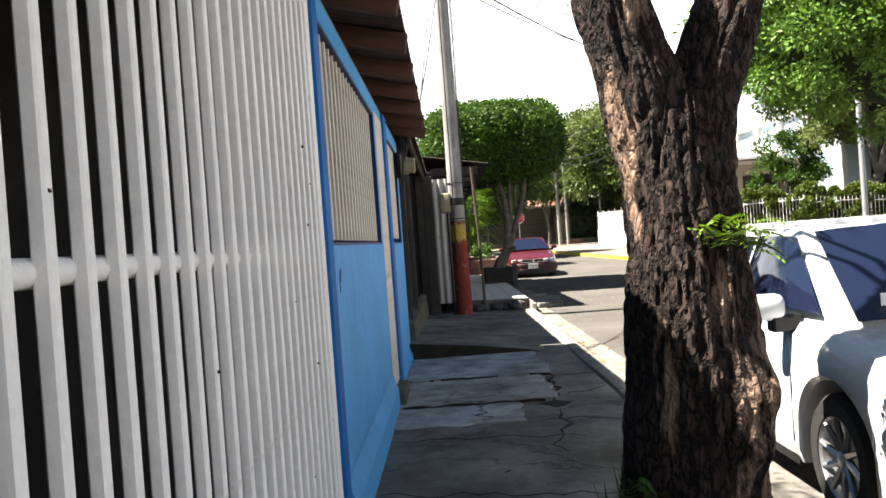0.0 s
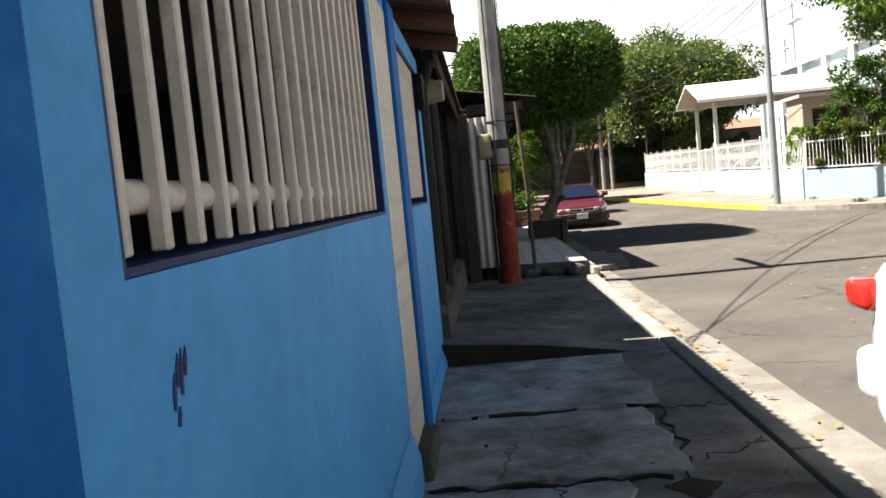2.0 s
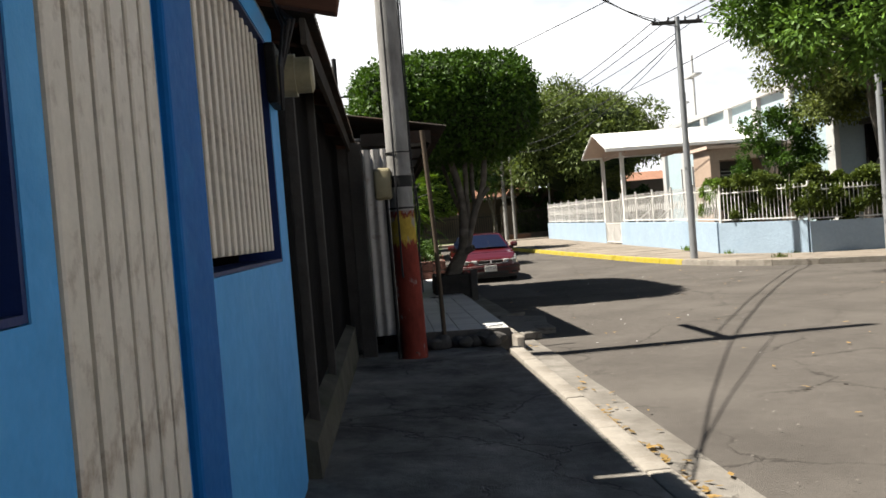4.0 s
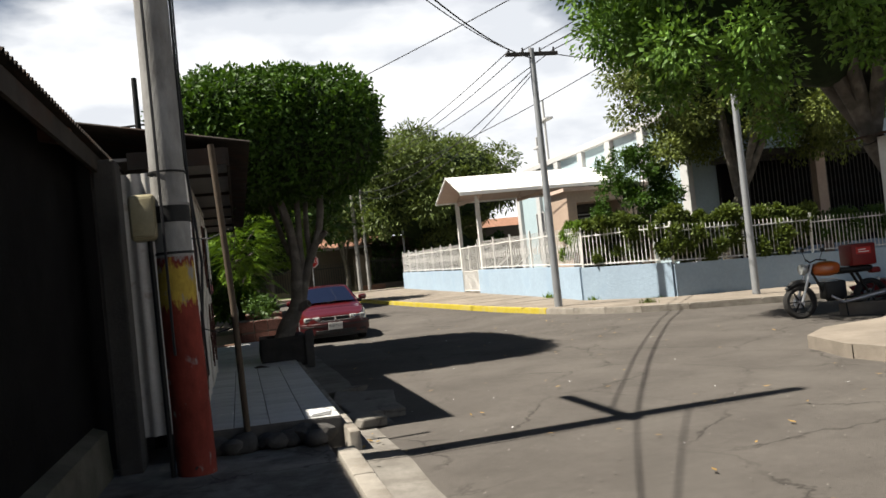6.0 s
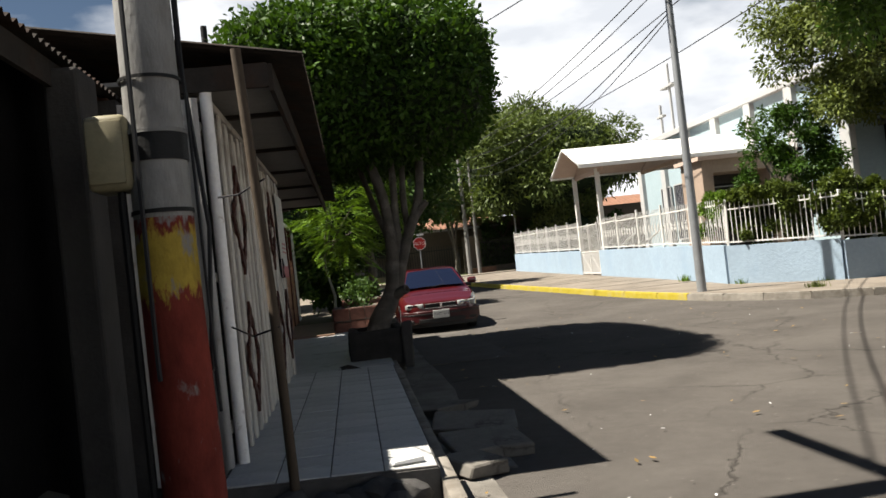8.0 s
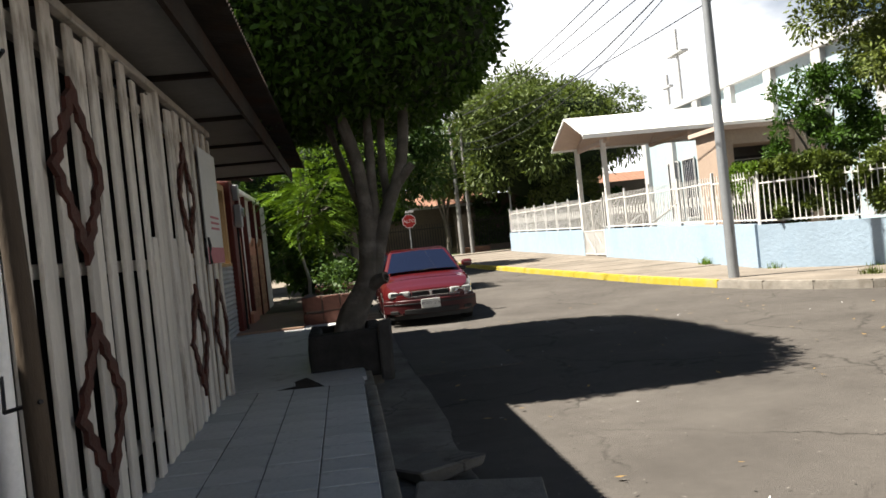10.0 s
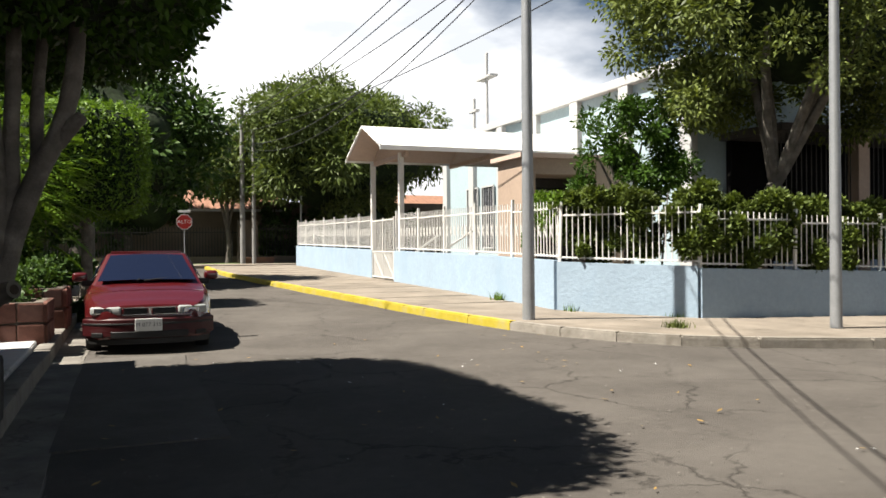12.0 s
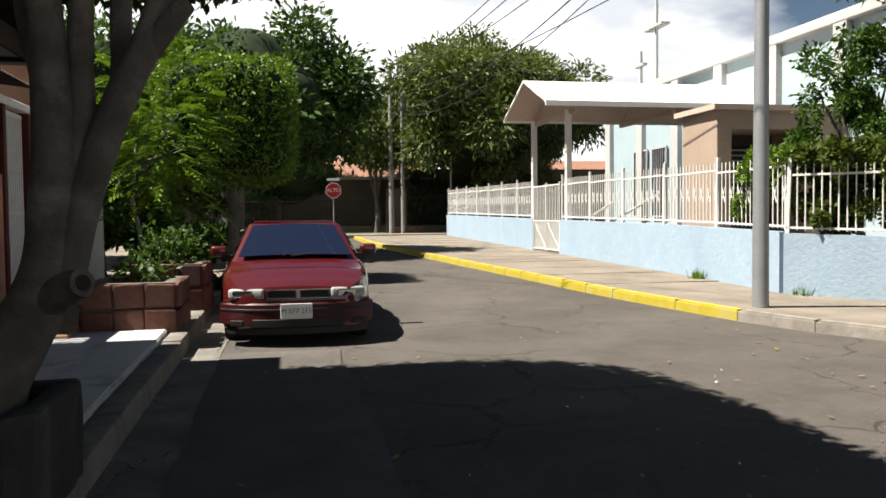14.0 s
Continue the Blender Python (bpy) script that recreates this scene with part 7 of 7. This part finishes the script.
def motorbike():
    g = thing("motorbike", (10.12, 20.62, rise(10.1, 20.6)), "black motorbike with orange tank and red delivery box", "motorbike", rz=-12)
    def mw(x):
        t = part("wheel", lathe([(-0.05, 0.22), (-0.055, 0.26), (-0.03, 0.295), (0, 0.3), (0.03, 0.295), (0.055, 0.26), (0.05, 0.22), (-0.05, 0.22)], 32), M["rubber"], g, "black tyre", True)
        t.matrix_basis = pose(x, 0, 0.3, 0, 0, 90)
        part("rim", lathe([(-0.03, 0.225), (0.03, 0.225), (0.03, 0.2), (-0.03, 0.2), (-0.03, 0.225)], 32), M["trim"], t, "", True)
        bm = bmesh.new()
        for k in range(6):
            a = k * math.pi / 3
            tube(bm, [(0, 0.03 * math.cos(a), 0.03 * math.sin(a)), (0, 0.21 * math.cos(a), 0.21 * math.sin(a))], 0.014, 5)
        part("spokes", bm, M["trim"], t)
        part("brake_disc", rod((0.035, 0, 0), (0.04, 0, 0), 0.11, seg=20), M["alloy"], t)
    mw(0.0)
    mw(1.28)
    for y in (-0.09, 0.09):
        part("fork", rod((0, y, 0.3), (0.24, y, 0.95), 0.024, 0.022, 8), M["alloy"], g, "", True)
        part("mirror", soft_box(0.3, 0.33, y * 4 - 0.05, y * 4 + 0.05, 1.16, 1.22, 0.01), M["trim"], g)
        part("mirror_stalk", rod((0.3, y * 2.6, 0.98), (0.31, y * 4, 1.17), 0.006, seg=5), M["trim"], g)
        part("shock", rod((1.2, y, 0.36), (1.02, y, 0.72), 0.028, seg=8), M["trim"], g, "", True)
    part("fender", tube(bmesh.new(), [(-0.22, 0, 0.53), (-0.1, 0, 0.62), (0.06, 0, 0.64), (0.2, 0, 0.58)], [0.04, 0.06, 0.06, 0.045], 8), M["trim"], g, "", True)
    part("headlamp", lathe([(-0.0, 0.0), (0.0, 0.09), (0.06, 0.1), (0.13, 0.06), (0.16, 0.0)], 20), M["lens"], g, "round headlamp", True).matrix_basis = pose(0.06, 0, 0.86)
    part("handlebar", tube(bmesh.new(), [(0.36, -0.36, 1.0), (0.28, -0.18, 1.02), (0.25, 0, 0.97), (0.28, 0.18, 1.02), (0.36, 0.36, 1.0)], 0.013, 6), M["trim"], g)
    lumpy("tank", (0.52, 0, 0.84), (0.25, 0.14, 0.13), M["moto_orange"], g, 1, 0.05, 2.6, 24, 14)
    part("seat", soft_box(0.72, 1.32, -0.12, 0.12, 0.74, 0.83, 0.035, 3), M["trim"], g, "", True)
    part("engine", soft_box(0.42, 0.8, -0.14, 0.14, 0.3, 0.62, 0.04, 2), M["trim"], g, "", True)
    for k in range(5):
        part("cooling_fin", soft_box(0.44, 0.66, -0.12, 0.12, 0.5 + 0.035 * k, 0.515 + 0.035 * k, 0.004, 1), M["alloy"], g)
    part("frame", tube(bmesh.new(), [(0.22, 0, 0.9), (0.36, 0, 0.6), (0.5, 0, 0.28), (0.9, 0, 0.3), (1.28, 0, 0.3)], 0.024, 8), M["trim"], g)
    part("frame", tube(bmesh.new(), [(0.22, 0, 0.92), (0.7, 0, 0.74), (1.3, 0, 0.74)], 0.024, 8), M["trim"], g)
    part("exhaust", tube(bmesh.new(), [(0.5, -0.14, 0.36), (0.7, -0.17, 0.24), (1.0, -0.18, 0.28), (1.5, -0.19, 0.36)], [0.02, 0.025, 0.045, 0.05], 10), M["alloy"], g, "", True)
    part("kick_stand", rod((0.75, -0.12, 0.32), (0.68, -0.3, 0.0), 0.014, seg=6), M["trim"], g)
    part("tail_unit", soft_box(1.3, 1.48, -0.08, 0.08, 0.68, 0.78, 0.03), M["moto_red"], g)
    b = part("delivery_box", soft_box(0.9, 1.34, -0.22, 0.22, 0.84, 1.22, 0.03, 2), M["moto_red"], g, "red delivery box darkened for tree shade", True)
    part("label_plate", soft_box(0.98, 1.24, -0.232, -0.22, 1.04, 1.16, 0.003, 1), M["sign_red"], b)
    part("print_bar", boxes((1.02, 1.2, -0.236, -0.231, 1.07, 1.085), (1.02, 1.15, -0.236, -0.231, 1.11, 1.125)), M["sign_white"], b)


motorbike()
bag = thing("red_bag", (11.95, 20.9, 0.05), "crumpled red bag on the ground beside the motorbike", "bag")
lumpy("sack", (0, 0, 0.18), (0.38, 0.25, 0.22), M["moto_red"], bag, 4, 0.5, 2.4, 28, 18, 3.0)
part("knot", rod((0.1, 0, 0.36), (0.12, 0.02, 0.47), 0.05, 0.03, 8), M["sign_white"], bag)


def kiosk():
    g = thing("corner_house", (12.0, 14.0, 0.16), "white barred corner house with a blue base", "house")
    part("base", boxes((0, 0.2, 0, 6.4, 0, 0.9), (0.2, 8, 6.2, 6.4, 0, 0.9)), M["dkblue"], g, "blue base")
    part("wall", boxes((0.05, 0.2, 0, 6.4, 0.9, 1.3)), M["kiosk"], g)
    part("pillar", soft_box(-0.02, 0.24, 6.2, 6.45, 0, 2.9, 0.01), M["kiosk"], g)
    # solid dark block stands in for the shaded room
    part("room", boxes((1.0, 8, 0, 6.2, 0, 2.9)), M["interior"], g)
    bar = part("bar", boxes((0.1, 0.13, 0.0, 0.03, 1.3, 2.85)), M["kiosk"], g).data
    for k in range(1, 44):
        piece("bar", bar, g, pose(0, 0.14 * k, 0))
    r = part("roof", wave_sheet(8.6, 7.2, 0.09, 0.015), M["zinc"], g, "corrugated roof", True)
    r.matrix_basis = pose(-0.35, -0.3, 2.92, 0, -6, 0)


kiosk()

# ---- utility pole by the pavement ----
def utility_pole():
    g = thing("utility_pole", (0.14, 15.0, 0.06), "round concrete utility pole with peeling red and yellow paint", "utility pole")
    part("shaft", bark_tube([(0, 0, 1.76), (0, 0, 5), (-0.02, 0, 9.2)], [0.137, 0.125, 0.1], 28, 60, 0.0015, 2, 1), M["pole"], g, "", True)
    part("painted_foot", bark_tube([(0.02, 0, -0.3), (0.01, 0, 0.7), (0, 0, 1.4), (0, 0, 1.76)], [0.152, 0.147, 0.141, 0.138], 28, 60, 0.002, 2, 2), M["pole_paint"], g, "peeling red paint with a yellow blot", True)
    for z, h in ((2.03, 0.13), (1.78, 0.02), (2.42, 0.015)):
        part("strap", lathe([(z, 0.139), (z, 0.146), (z + h, 0.146), (z + h, 0.139)], 28), M["strap"], g, "", True).matrix_basis = pose(0, 0, 0, 0, -90, 0)
    part("strap_edge", lathe([(2.16, 0.14), (2.16, 0.15), (2.18, 0.15), (2.18, 0.14)], 28), M["pole"], g, "", True).matrix_basis = pose(0, 0, 0, 0, -90, 0)
    m = part("meter_box", soft_box(-0.3, -0.1, -0.14, 0.08, 1.9, 2.26, 0.035, 3), M["meter"], g, "yellowed round-edged meter box", True)
    part("meter_lid", soft_box(-0.285, -0.115, -0.155, -0.135, 1.93, 2.23, 0.012, 2), M["meter"], m, "", True)
    part("meter_seam", boxes((-0.302, -0.098, -0.03, -0.022, 1.93, 2.23)), M["strap"], m)
    part("conduit", tube(bmesh.new(), [(-0.17, -0.05, 1.9), (-0.165, -0.06, 1.2), (-0.16, -0.05, 0.0)], 0.02, 8), M["strap"], g, "", True)
    part("crossarm", soft_box(-0.05, 0.05, -0.2, 1.45, 6.1, 6.22, 0.01, 1), M["strap"], g, "wooden crossarm")
    for k, (a, r) in enumerate(((0.6, 0.012), (0.9, 0.009), (-1.9, 0.012), (0.3, 0.008))):
        x, y = 0.16 * math.cos(a), 0.16 * math.sin(a) - 0.02
        part("down_wire", tube(bmesh.new(), [(x, y, 8.5), (x * 1.15, y, 5.0), (x, y * 1.1, 2.6), (x * 1.1 + 0.05 * (k == 0), y, 1.7 - 0.3 * k), (x * 1.05, y, 1.0)], r, 5), M["wire"], g)


utility_pole()


def cable(a, b, sag, r=0.012, label="black overhead cable sagging across the street"):
    a, b = Vector(a), Vector(b)
    g = thing("overhead_cable", tuple(a), label, "cable", "overhead cables")
    pts = [(b - a) * (i / 20) - Vector((0, 0, sag * 4 * (i / 20) * (1 - i / 20))) for i in range(21)]
    part("strand", tube(bmesh.new(), pts, r, 5), M["wire"], g)


LT = Vector((8.88, 28.75, 7.15))
for dx, z, sag in ((-0.65, 8.5, 0.5), (-0.25, 8.4, 0.6), (0.65, 8.5, 0.55)):
    cable(LT + Vector((dx, 0, 0.02)), (8.2 + dx * 0.3, 60.3, z), sag, 0.014)
cable(LT + Vector((0, 0, -0.5)), (8.75, 60.0, 7.0), 0.9, 0.016)
cable(LT + Vector((0, 0, -0.6)), (8.75, 60.0, 6.7), 1.2, 0.012)
for dx, x in ((-0.25, 13.0), (0.25, 13.6), (0.65, 14.2)):
    cable(LT + Vector((dx, 0, 0.02)), (x, 2.0, 8.7), 0.5, 0.014)
cable(LT + Vector((0, 0, -0.2)), (0.14, 15.0, 6.4), 0.55, 0.016)
cable(LT + Vector((-0.5, 0, 0)), (0.14, 15.4, 6.3), 0.4, 0.012)
cable(LT + Vector((0.6, 0, -0.1)), (24.0, 31.0, 7.4), 0.5, 0.014)
cable((8.2, 60.3, 7.6), (14.0, 12.0, 8.6), 1.2, 0.016)
cable((-4.0, 47.0, 6.6), (14.0, 14.0, 9.0), 0.5, 0.014)
cable((8.2, 60.3, 7.2), (-16, 62, 7.2), 0.7, 0.014)
cable((8.2, 60.3, 6.8), (-16, 62, 6.7), 0.8, 0.014)
cable((8.2, 60.3, 6.3), (-16, 62, 6.2), 0.7, 0.014)
cable((0.14, 15.0, 6.4), (-0.3, 9.9, 2.95), 0.1, 0.011, "thin service cable down to the roof edge")
cable((0.14, 15.0, 7.3), (-0.3, 10.1, 2.95), 0.1, 0.009, "thin service cable down to the roof edge")
cable((11.6, 24.0, 7.3), (18.5, 36.0, 7.2), 0.35, 0.01, "thin service cable to the church roof")
rp = street_pole(-0.9, 24.0, 5.6, 0.07, "dark post behind the roofs", M["strap"], z=0.0)
part("arm", rod((-0.3, 0, 4.7), (0.35, 0, 4.75), 0.02), M["strap"], rp)

# meter under the blue house eave, with its wires
def eave_meter():
    g = thing("eave_meter", (XW + 0.03, 9.55, 2.34), "cream electricity meter under the roof edge", "meter")
    part("case", lathe([(0, 0.1), (0.1, 0.1), (0.1, 0.085), (0.17, 0.085), (0.18, 0.07), (0.18, 0.0)], 24), M["meter"], g, "", True)
    part("bracket", soft_box(-0.03, 0.02, -0.12, 0.12, -0.14, 0.14, 0.01), M["strap"], g)
    rnd = random.Random(2)
    for k in range(4):
        pts = [(0.02, -0.1 + 0.05 * k, 0.35), (0.07 + 0.02 * k, -0.2 + rnd.uniform(-0.05, 0.05), 0.2), (0.05, -0.24 + 0.03 * k, 0.0), (0.04, -0.15, -0.18), (0.03, -0.05, -0.1)]
        part("loop_wire", tube(bmesh.new(), pts, 0.009, 5), M["wire"], g)


eave_meter()

# ---- pavement things ----
def planter(name, x0, x1, y0, y1, z0, z1, label, stone, bed, rows, cols):
    g = thing(name, (x0, y0, z0), label, "planter")
    w, d, h = x1 - x0, y1 - y0, z1 - z0
    part("core", boxes((0.02, w - 0.02, 0.02, 0.14, 0, h - 0.01), (0.02, w - 0.02, d - 0.14, d - 0.02, 0, h - 0.01), (0.02, 0.14, 0.14, d - 0.14, 0, h - 0.01), (w - 0.14, w - 0.02, 0.14, d - 0.14, 0, h - 0.01)), bed, g)
    part("soil", boxes((0.14, w - 0.14, 0.14, d - 0.14, 0, h - 0.07)), M["soil"], g)
    rnd = random.Random(int(x0 * 100))
    proto = part("stone", soft_box(-0.5, 0.5, -0.5, 0.5, -0.5, 0.5, 0.08, 2), stone, g)
    first = True
    for sx, sy, length, axis in ((0, 0, w, 0), (0, d, w, 0), (0, 0, d, 1), (w, 0, d, 1)):
        for r in range(rows):
            n = max(2, int(length / (w / cols)))
            for c in range(n):
                u = (c + 0.5) / n * length
                hh, ww = h / rows * rnd.uniform(0.8, 0.98), length / n * rnd.uniform(0.85, 0.98)
                p = (u, sy, (r + 0.5) * h / rows) if axis == 0 else (sx, u, (r + 0.5) * h / rows)
                m = pose(*p, rnd.uniform(-3, 3), rnd.uniform(-3, 3), 0) @ Matrix.Diagonal((ww if axis == 0 else 0.07, 0.07 if axis == 0 else ww, hh, 1))
                if first:
                    proto.matrix_basis, first = m, False
                else:
                    piece("stone", proto.data, g, m)
    return g


def tree_planter():
    g = thing("tree_planter", (0.86, 22.2, 0.14), "near-black rough concrete planter round the clipped tree", "planter")
    for x0, x1, y0, y1 in ((0, 0.78, 0, 0.13), (0, 0.78, 0.95, 1.08), (0, 0.13, 0.13, 0.95), (0.65, 0.78, 0.13, 0.95)):
        bm = soft_box(x0, x1, y0, y1, 0, 0.5, 0.03, 2)
        bmesh.ops.subdivide_edges(bm, edges=bm.edges[:], cuts=3, use_grid_fill=True)
        for v in bm.verts:
            v.co += Vector((noise.noise(v.co * 6), noise.noise(v.co * 6 + Vector((9, 0, 0))), noise.noise(v.co * 5 + Vector((0, 7, 0))))) * 0.025
        part("side", bm, M["black_planter"], g, "", True)
    part("soil", boxes((0.1, 0.7, 0.1, 1.0, 0, 0.42)), M["soil"], g)
    part("end_post", soft_box(0.74, 0.88, -0.06, 0.1, -0.05, 0.58, 0.03, 2, 0.015, 4), M["column"], g, "worn grey concrete post")


tree_planter()
planter("red_planter", 0.55, 1.5, 28.0, 29.1, 0.2, 0.76, "red stone planter on the pavement", M["red_stone"], M["mortar"], 2, 3)
planter("red_planter", 0.72, 1.6, 30.0, 31.2, 0.2, 0.85, "red stone planter under the feathery tree", M["red_stone"], M["mortar"], 2, 3)
hedge_run("planter_plant", (0.85, 28.3), (1.2, 28.8), 0.75, 0.85, 0.12, 220, M["leaf_dark"], "low plants in the red planter", 51, 0.09)
hedge_run("planter_plant", (0.95, 30.3), (1.4, 30.9), 0.9, 1.25, 0.2, 700, M["leaf_dark"], "low plants in the red planter", 52, 0.1)


def rock_mesh(seed, r):
    bm = bmesh.new()
    bmesh.ops.create_icosphere(bm, subdivisions=2, radius=r)
    for v in bm.verts:
        v.co *= 1 + 0.35 * noise.noise(v.co * (1.6 / r) * 0.6 + Vector((seed * 5, 0, 0)))
        v.co.z *= 0.7
    return bm


def rubble():
    rnd = random.Random(12)
    spots = [(0.3, 15.72), (0.52, 15.66), (0.72, 15.7), (0.9, 15.64), (1.06, 15.68), (1.2, 15.6), (0.42, 15.6), (0.8, 15.58), (1.13, 15.5)]
    for i, (x, y) in enumerate(spots):
        r = rnd.uniform(0.1, 0.15)
        g = finish("rubble_stone", rock_mesh(i, r), M["rock"], True)
        g.matrix_basis = pose(x, y, 0.13 + r * 0.3, 0, 0, rnd.uniform(0, 180))
        tagged(g, "dark rough stone at the tiled pavement's edge", "stone", "stones at the pavement's edge")
    b = thing("bamboo_post", (0.54, 15.7, 0.2), "weathered thin post leaning before the slatted gate", "post")
    part("pole", tube(bmesh.new(), [(0.02, 0, -0.1), (0.0, 0.0, 1.2), (-0.06, 0.02, 2.62)], [0.03, 0.028, 0.03], 10), M["bamboo"], b, "", True)
    for z in (1.0, 1.85):
        part("wire_tie", tube(bmesh.new(), [(0.03, -0.03, z), (-0.15, 0.2, z - 0.05), (-0.36, 0.72, z + 0.0)], 0.006, 5), M["wire"], b)
    # broken slabs in the gutter
    for i, (x, y, w, d, a, tilt) in enumerate(((1.86, 17.0, 0.62, 0.5, 12, 8), (1.9, 17.85, 0.72, 0.46, -8, 11), (1.75, 18.7, 0.45, 0.6, 20, -5), (1.7, 16.45, 0.34, 0.34, 30, 6))):
        g = finish("broken_slab", soft_box(-w / 2, w / 2, -d / 2, d / 2, -0.035, 0.035, 0.012, 1, 0.025, i), M["gutter"])
        g.matrix_basis = pose(x, y, 0.085, tilt, tilt * 0.6, a)
        tagged(g, "broken concrete slab lying in the gutter", "slab", "broken slabs in the gutter")
    s = finish("white_scrap", soft_box(-0.1, 0.1, -0.03, 0.03, 0, 0.015, 0.004, 1, 0.01, 3), M["sign_white"])
    s.matrix_basis = pose(1.22, 15.86, 0.3, 0, 0, 15)
    tagged(s, "white scrap on the edge of the tiles", "litter")


rubble()


def leaf_litter(name, spots, label, material, size=0.05, seed=3):
    rs = random.Random(seed)
    bm = bmesh.new()
    for x, y, z in spots:
        a, s = rs.uniform(0, 6.28), size * rs.uniform(0.6, 1.3)
        c, d = Vector((math.cos(a), math.sin(a), rs.uniform(-0.2, 0.3))) * s, Vector((-math.sin(a), math.cos(a), 0)) * s * 0.45
        p = Vector((x, y, z + 0.012))
        bm.faces.new([bm.verts.new(q) for q in (p - c, p + d, p + c, p - d)])
    ob = finish(name, bm, material)
    return tagged(ob, label, "leaves", "", "stuff")


rl = random.Random(21)
leaf_litter("gutter_leaves", [(1.44 + abs(rl.gauss(0, 0.05)), rl.uniform(9.0, 12.0), 0.035) for _ in range(70)], "dry fallen leaves along the kerb", M["leaf_dry"])
leaf_litter("gutter_leaves", [(1.5 + abs(rl.gauss(0, 0.15)), rl.uniform(5, 16), 0.03) for _ in range(60)], "dry fallen leaves in the gutter", M["leaf_dry"], 0.035)
leaf_litter("road_leaves", [(rl.uniform(2.2, 9), rl.uniform(10, 30), 0.02) for _ in range(130)], "scattered pale leaves and litter on the road", M["leaf_dry"], 0.035, 5)
leaf_litter("road_scraps", [(rl.uniform(2.2, 9), rl.uniform(12, 28), 0.02) for _ in range(45)], "small pale paper scraps on the road", M["sign_white"], 0.018, 6)
leaf_litter("pavement_litter", [(rl.uniform(-0.4, 1.1), rl.uniform(3, 15), 0.2) for _ in range(30)], "scraps on the concrete pavement", M["soil"], 0.03, 7)
leaf_litter("road_grit", [(rl.uniform(1.9, 9), rl.uniform(8, 30), 0.012) for _ in range(1500)], "fine grit and stones on the asphalt", M["gutter"], 0.014, 8)


def weeds(x, y, z, n, h, seed, label, material=M["leaf_bright"]):
    r = random.Random(seed)
    bm = bmesh.new()
    for _ in range(n):
        a, l = r.uniform(0, 6.28), h * r.uniform(0.5, 1.2)
        p = Vector((x + r.gauss(0, 0.09), y + r.gauss(0, 0.09), z))
        d = Vector((math.cos(a), math.sin(a), 0))
        q = Vector((-d.y, d.x, 0)) * 0.01
        bm.faces.new([bm.verts.new(v) for v in (p - q, p + q, p + d * l * 0.4 + Vector((0, 0, l)))])
    tagged(finish("weed_tuft", bm, material), label, "weeds", "", "stuff")


weeds(10.3, 33.0, rise(10.3, 33) + 0.14, 90, 0.2, 1, "green weed at the garden wall's foot")
weeds(10.6, 27.0, rise(10.6, 27) + 0.12, 160, 0.16, 2, "dry grass tuft on the corner pavement", M["leaf_olive"])
weeds(10.6, 30.3, rise(10.6, 30.3) + 0.13, 40, 0.16, 3, "green weed at the wall's corner")
weeds(11.9, 28.8, rise(11.9, 28.8) + 0.1, 40, 0.14, 4, "green weed at the wall's corner")
weeds(0.78, 4.0, 0.14, 90, 0.22, 5, "weeds at the tree's foot", M["leaf_dark"])

# rust spots on the porch gate bars
rr_ = random.Random(4)
for i in range(24):
    k = rr_.randrange(30, 60)
    spot = part("rust_spot", rock_mesh(i, rr_.uniform(0.004, 0.009)), M["rust"], porch_gate, "small dark rust spot")
    spot.matrix_basis = pose(0.0125, 0.1128 * k + 0.012, rr_.uniform(0.4, 2.1))

# ---- pavement tiles ----
def tiles():
    holder = tagged(new("pavement_tiles"), "pale square pavement tiles with dark joints", "tiles", "", "structure")
    size, wide, gap = 0.292, 0.316, 0.008
    proto = finish("tile", soft_box(0, wide - gap, 0, size - gap, -0.02, 0.012, 0.004, 1), M["tile"])
    proto.parent = holder
    proto.matrix_basis = pose(0.13, 15.78, 0.298)
    rnd = random.Random(5)
    for j in range(18):
        for i in range(4):
            if (i, j) == (0, 0):
                continue
            x, y = 0.13 + i * wide, 15.78 + j * size
            piece("tile", proto.data, holder, pose(x, y, 0.298 - 0.028 * (x - 0.1) / 1.3 + rnd.uniform(-0.002, 0.002), rnd.uniform(-0.3, 0.3), 1.3 + rnd.uniform(-0.3, 0.3), 0))


tiles()
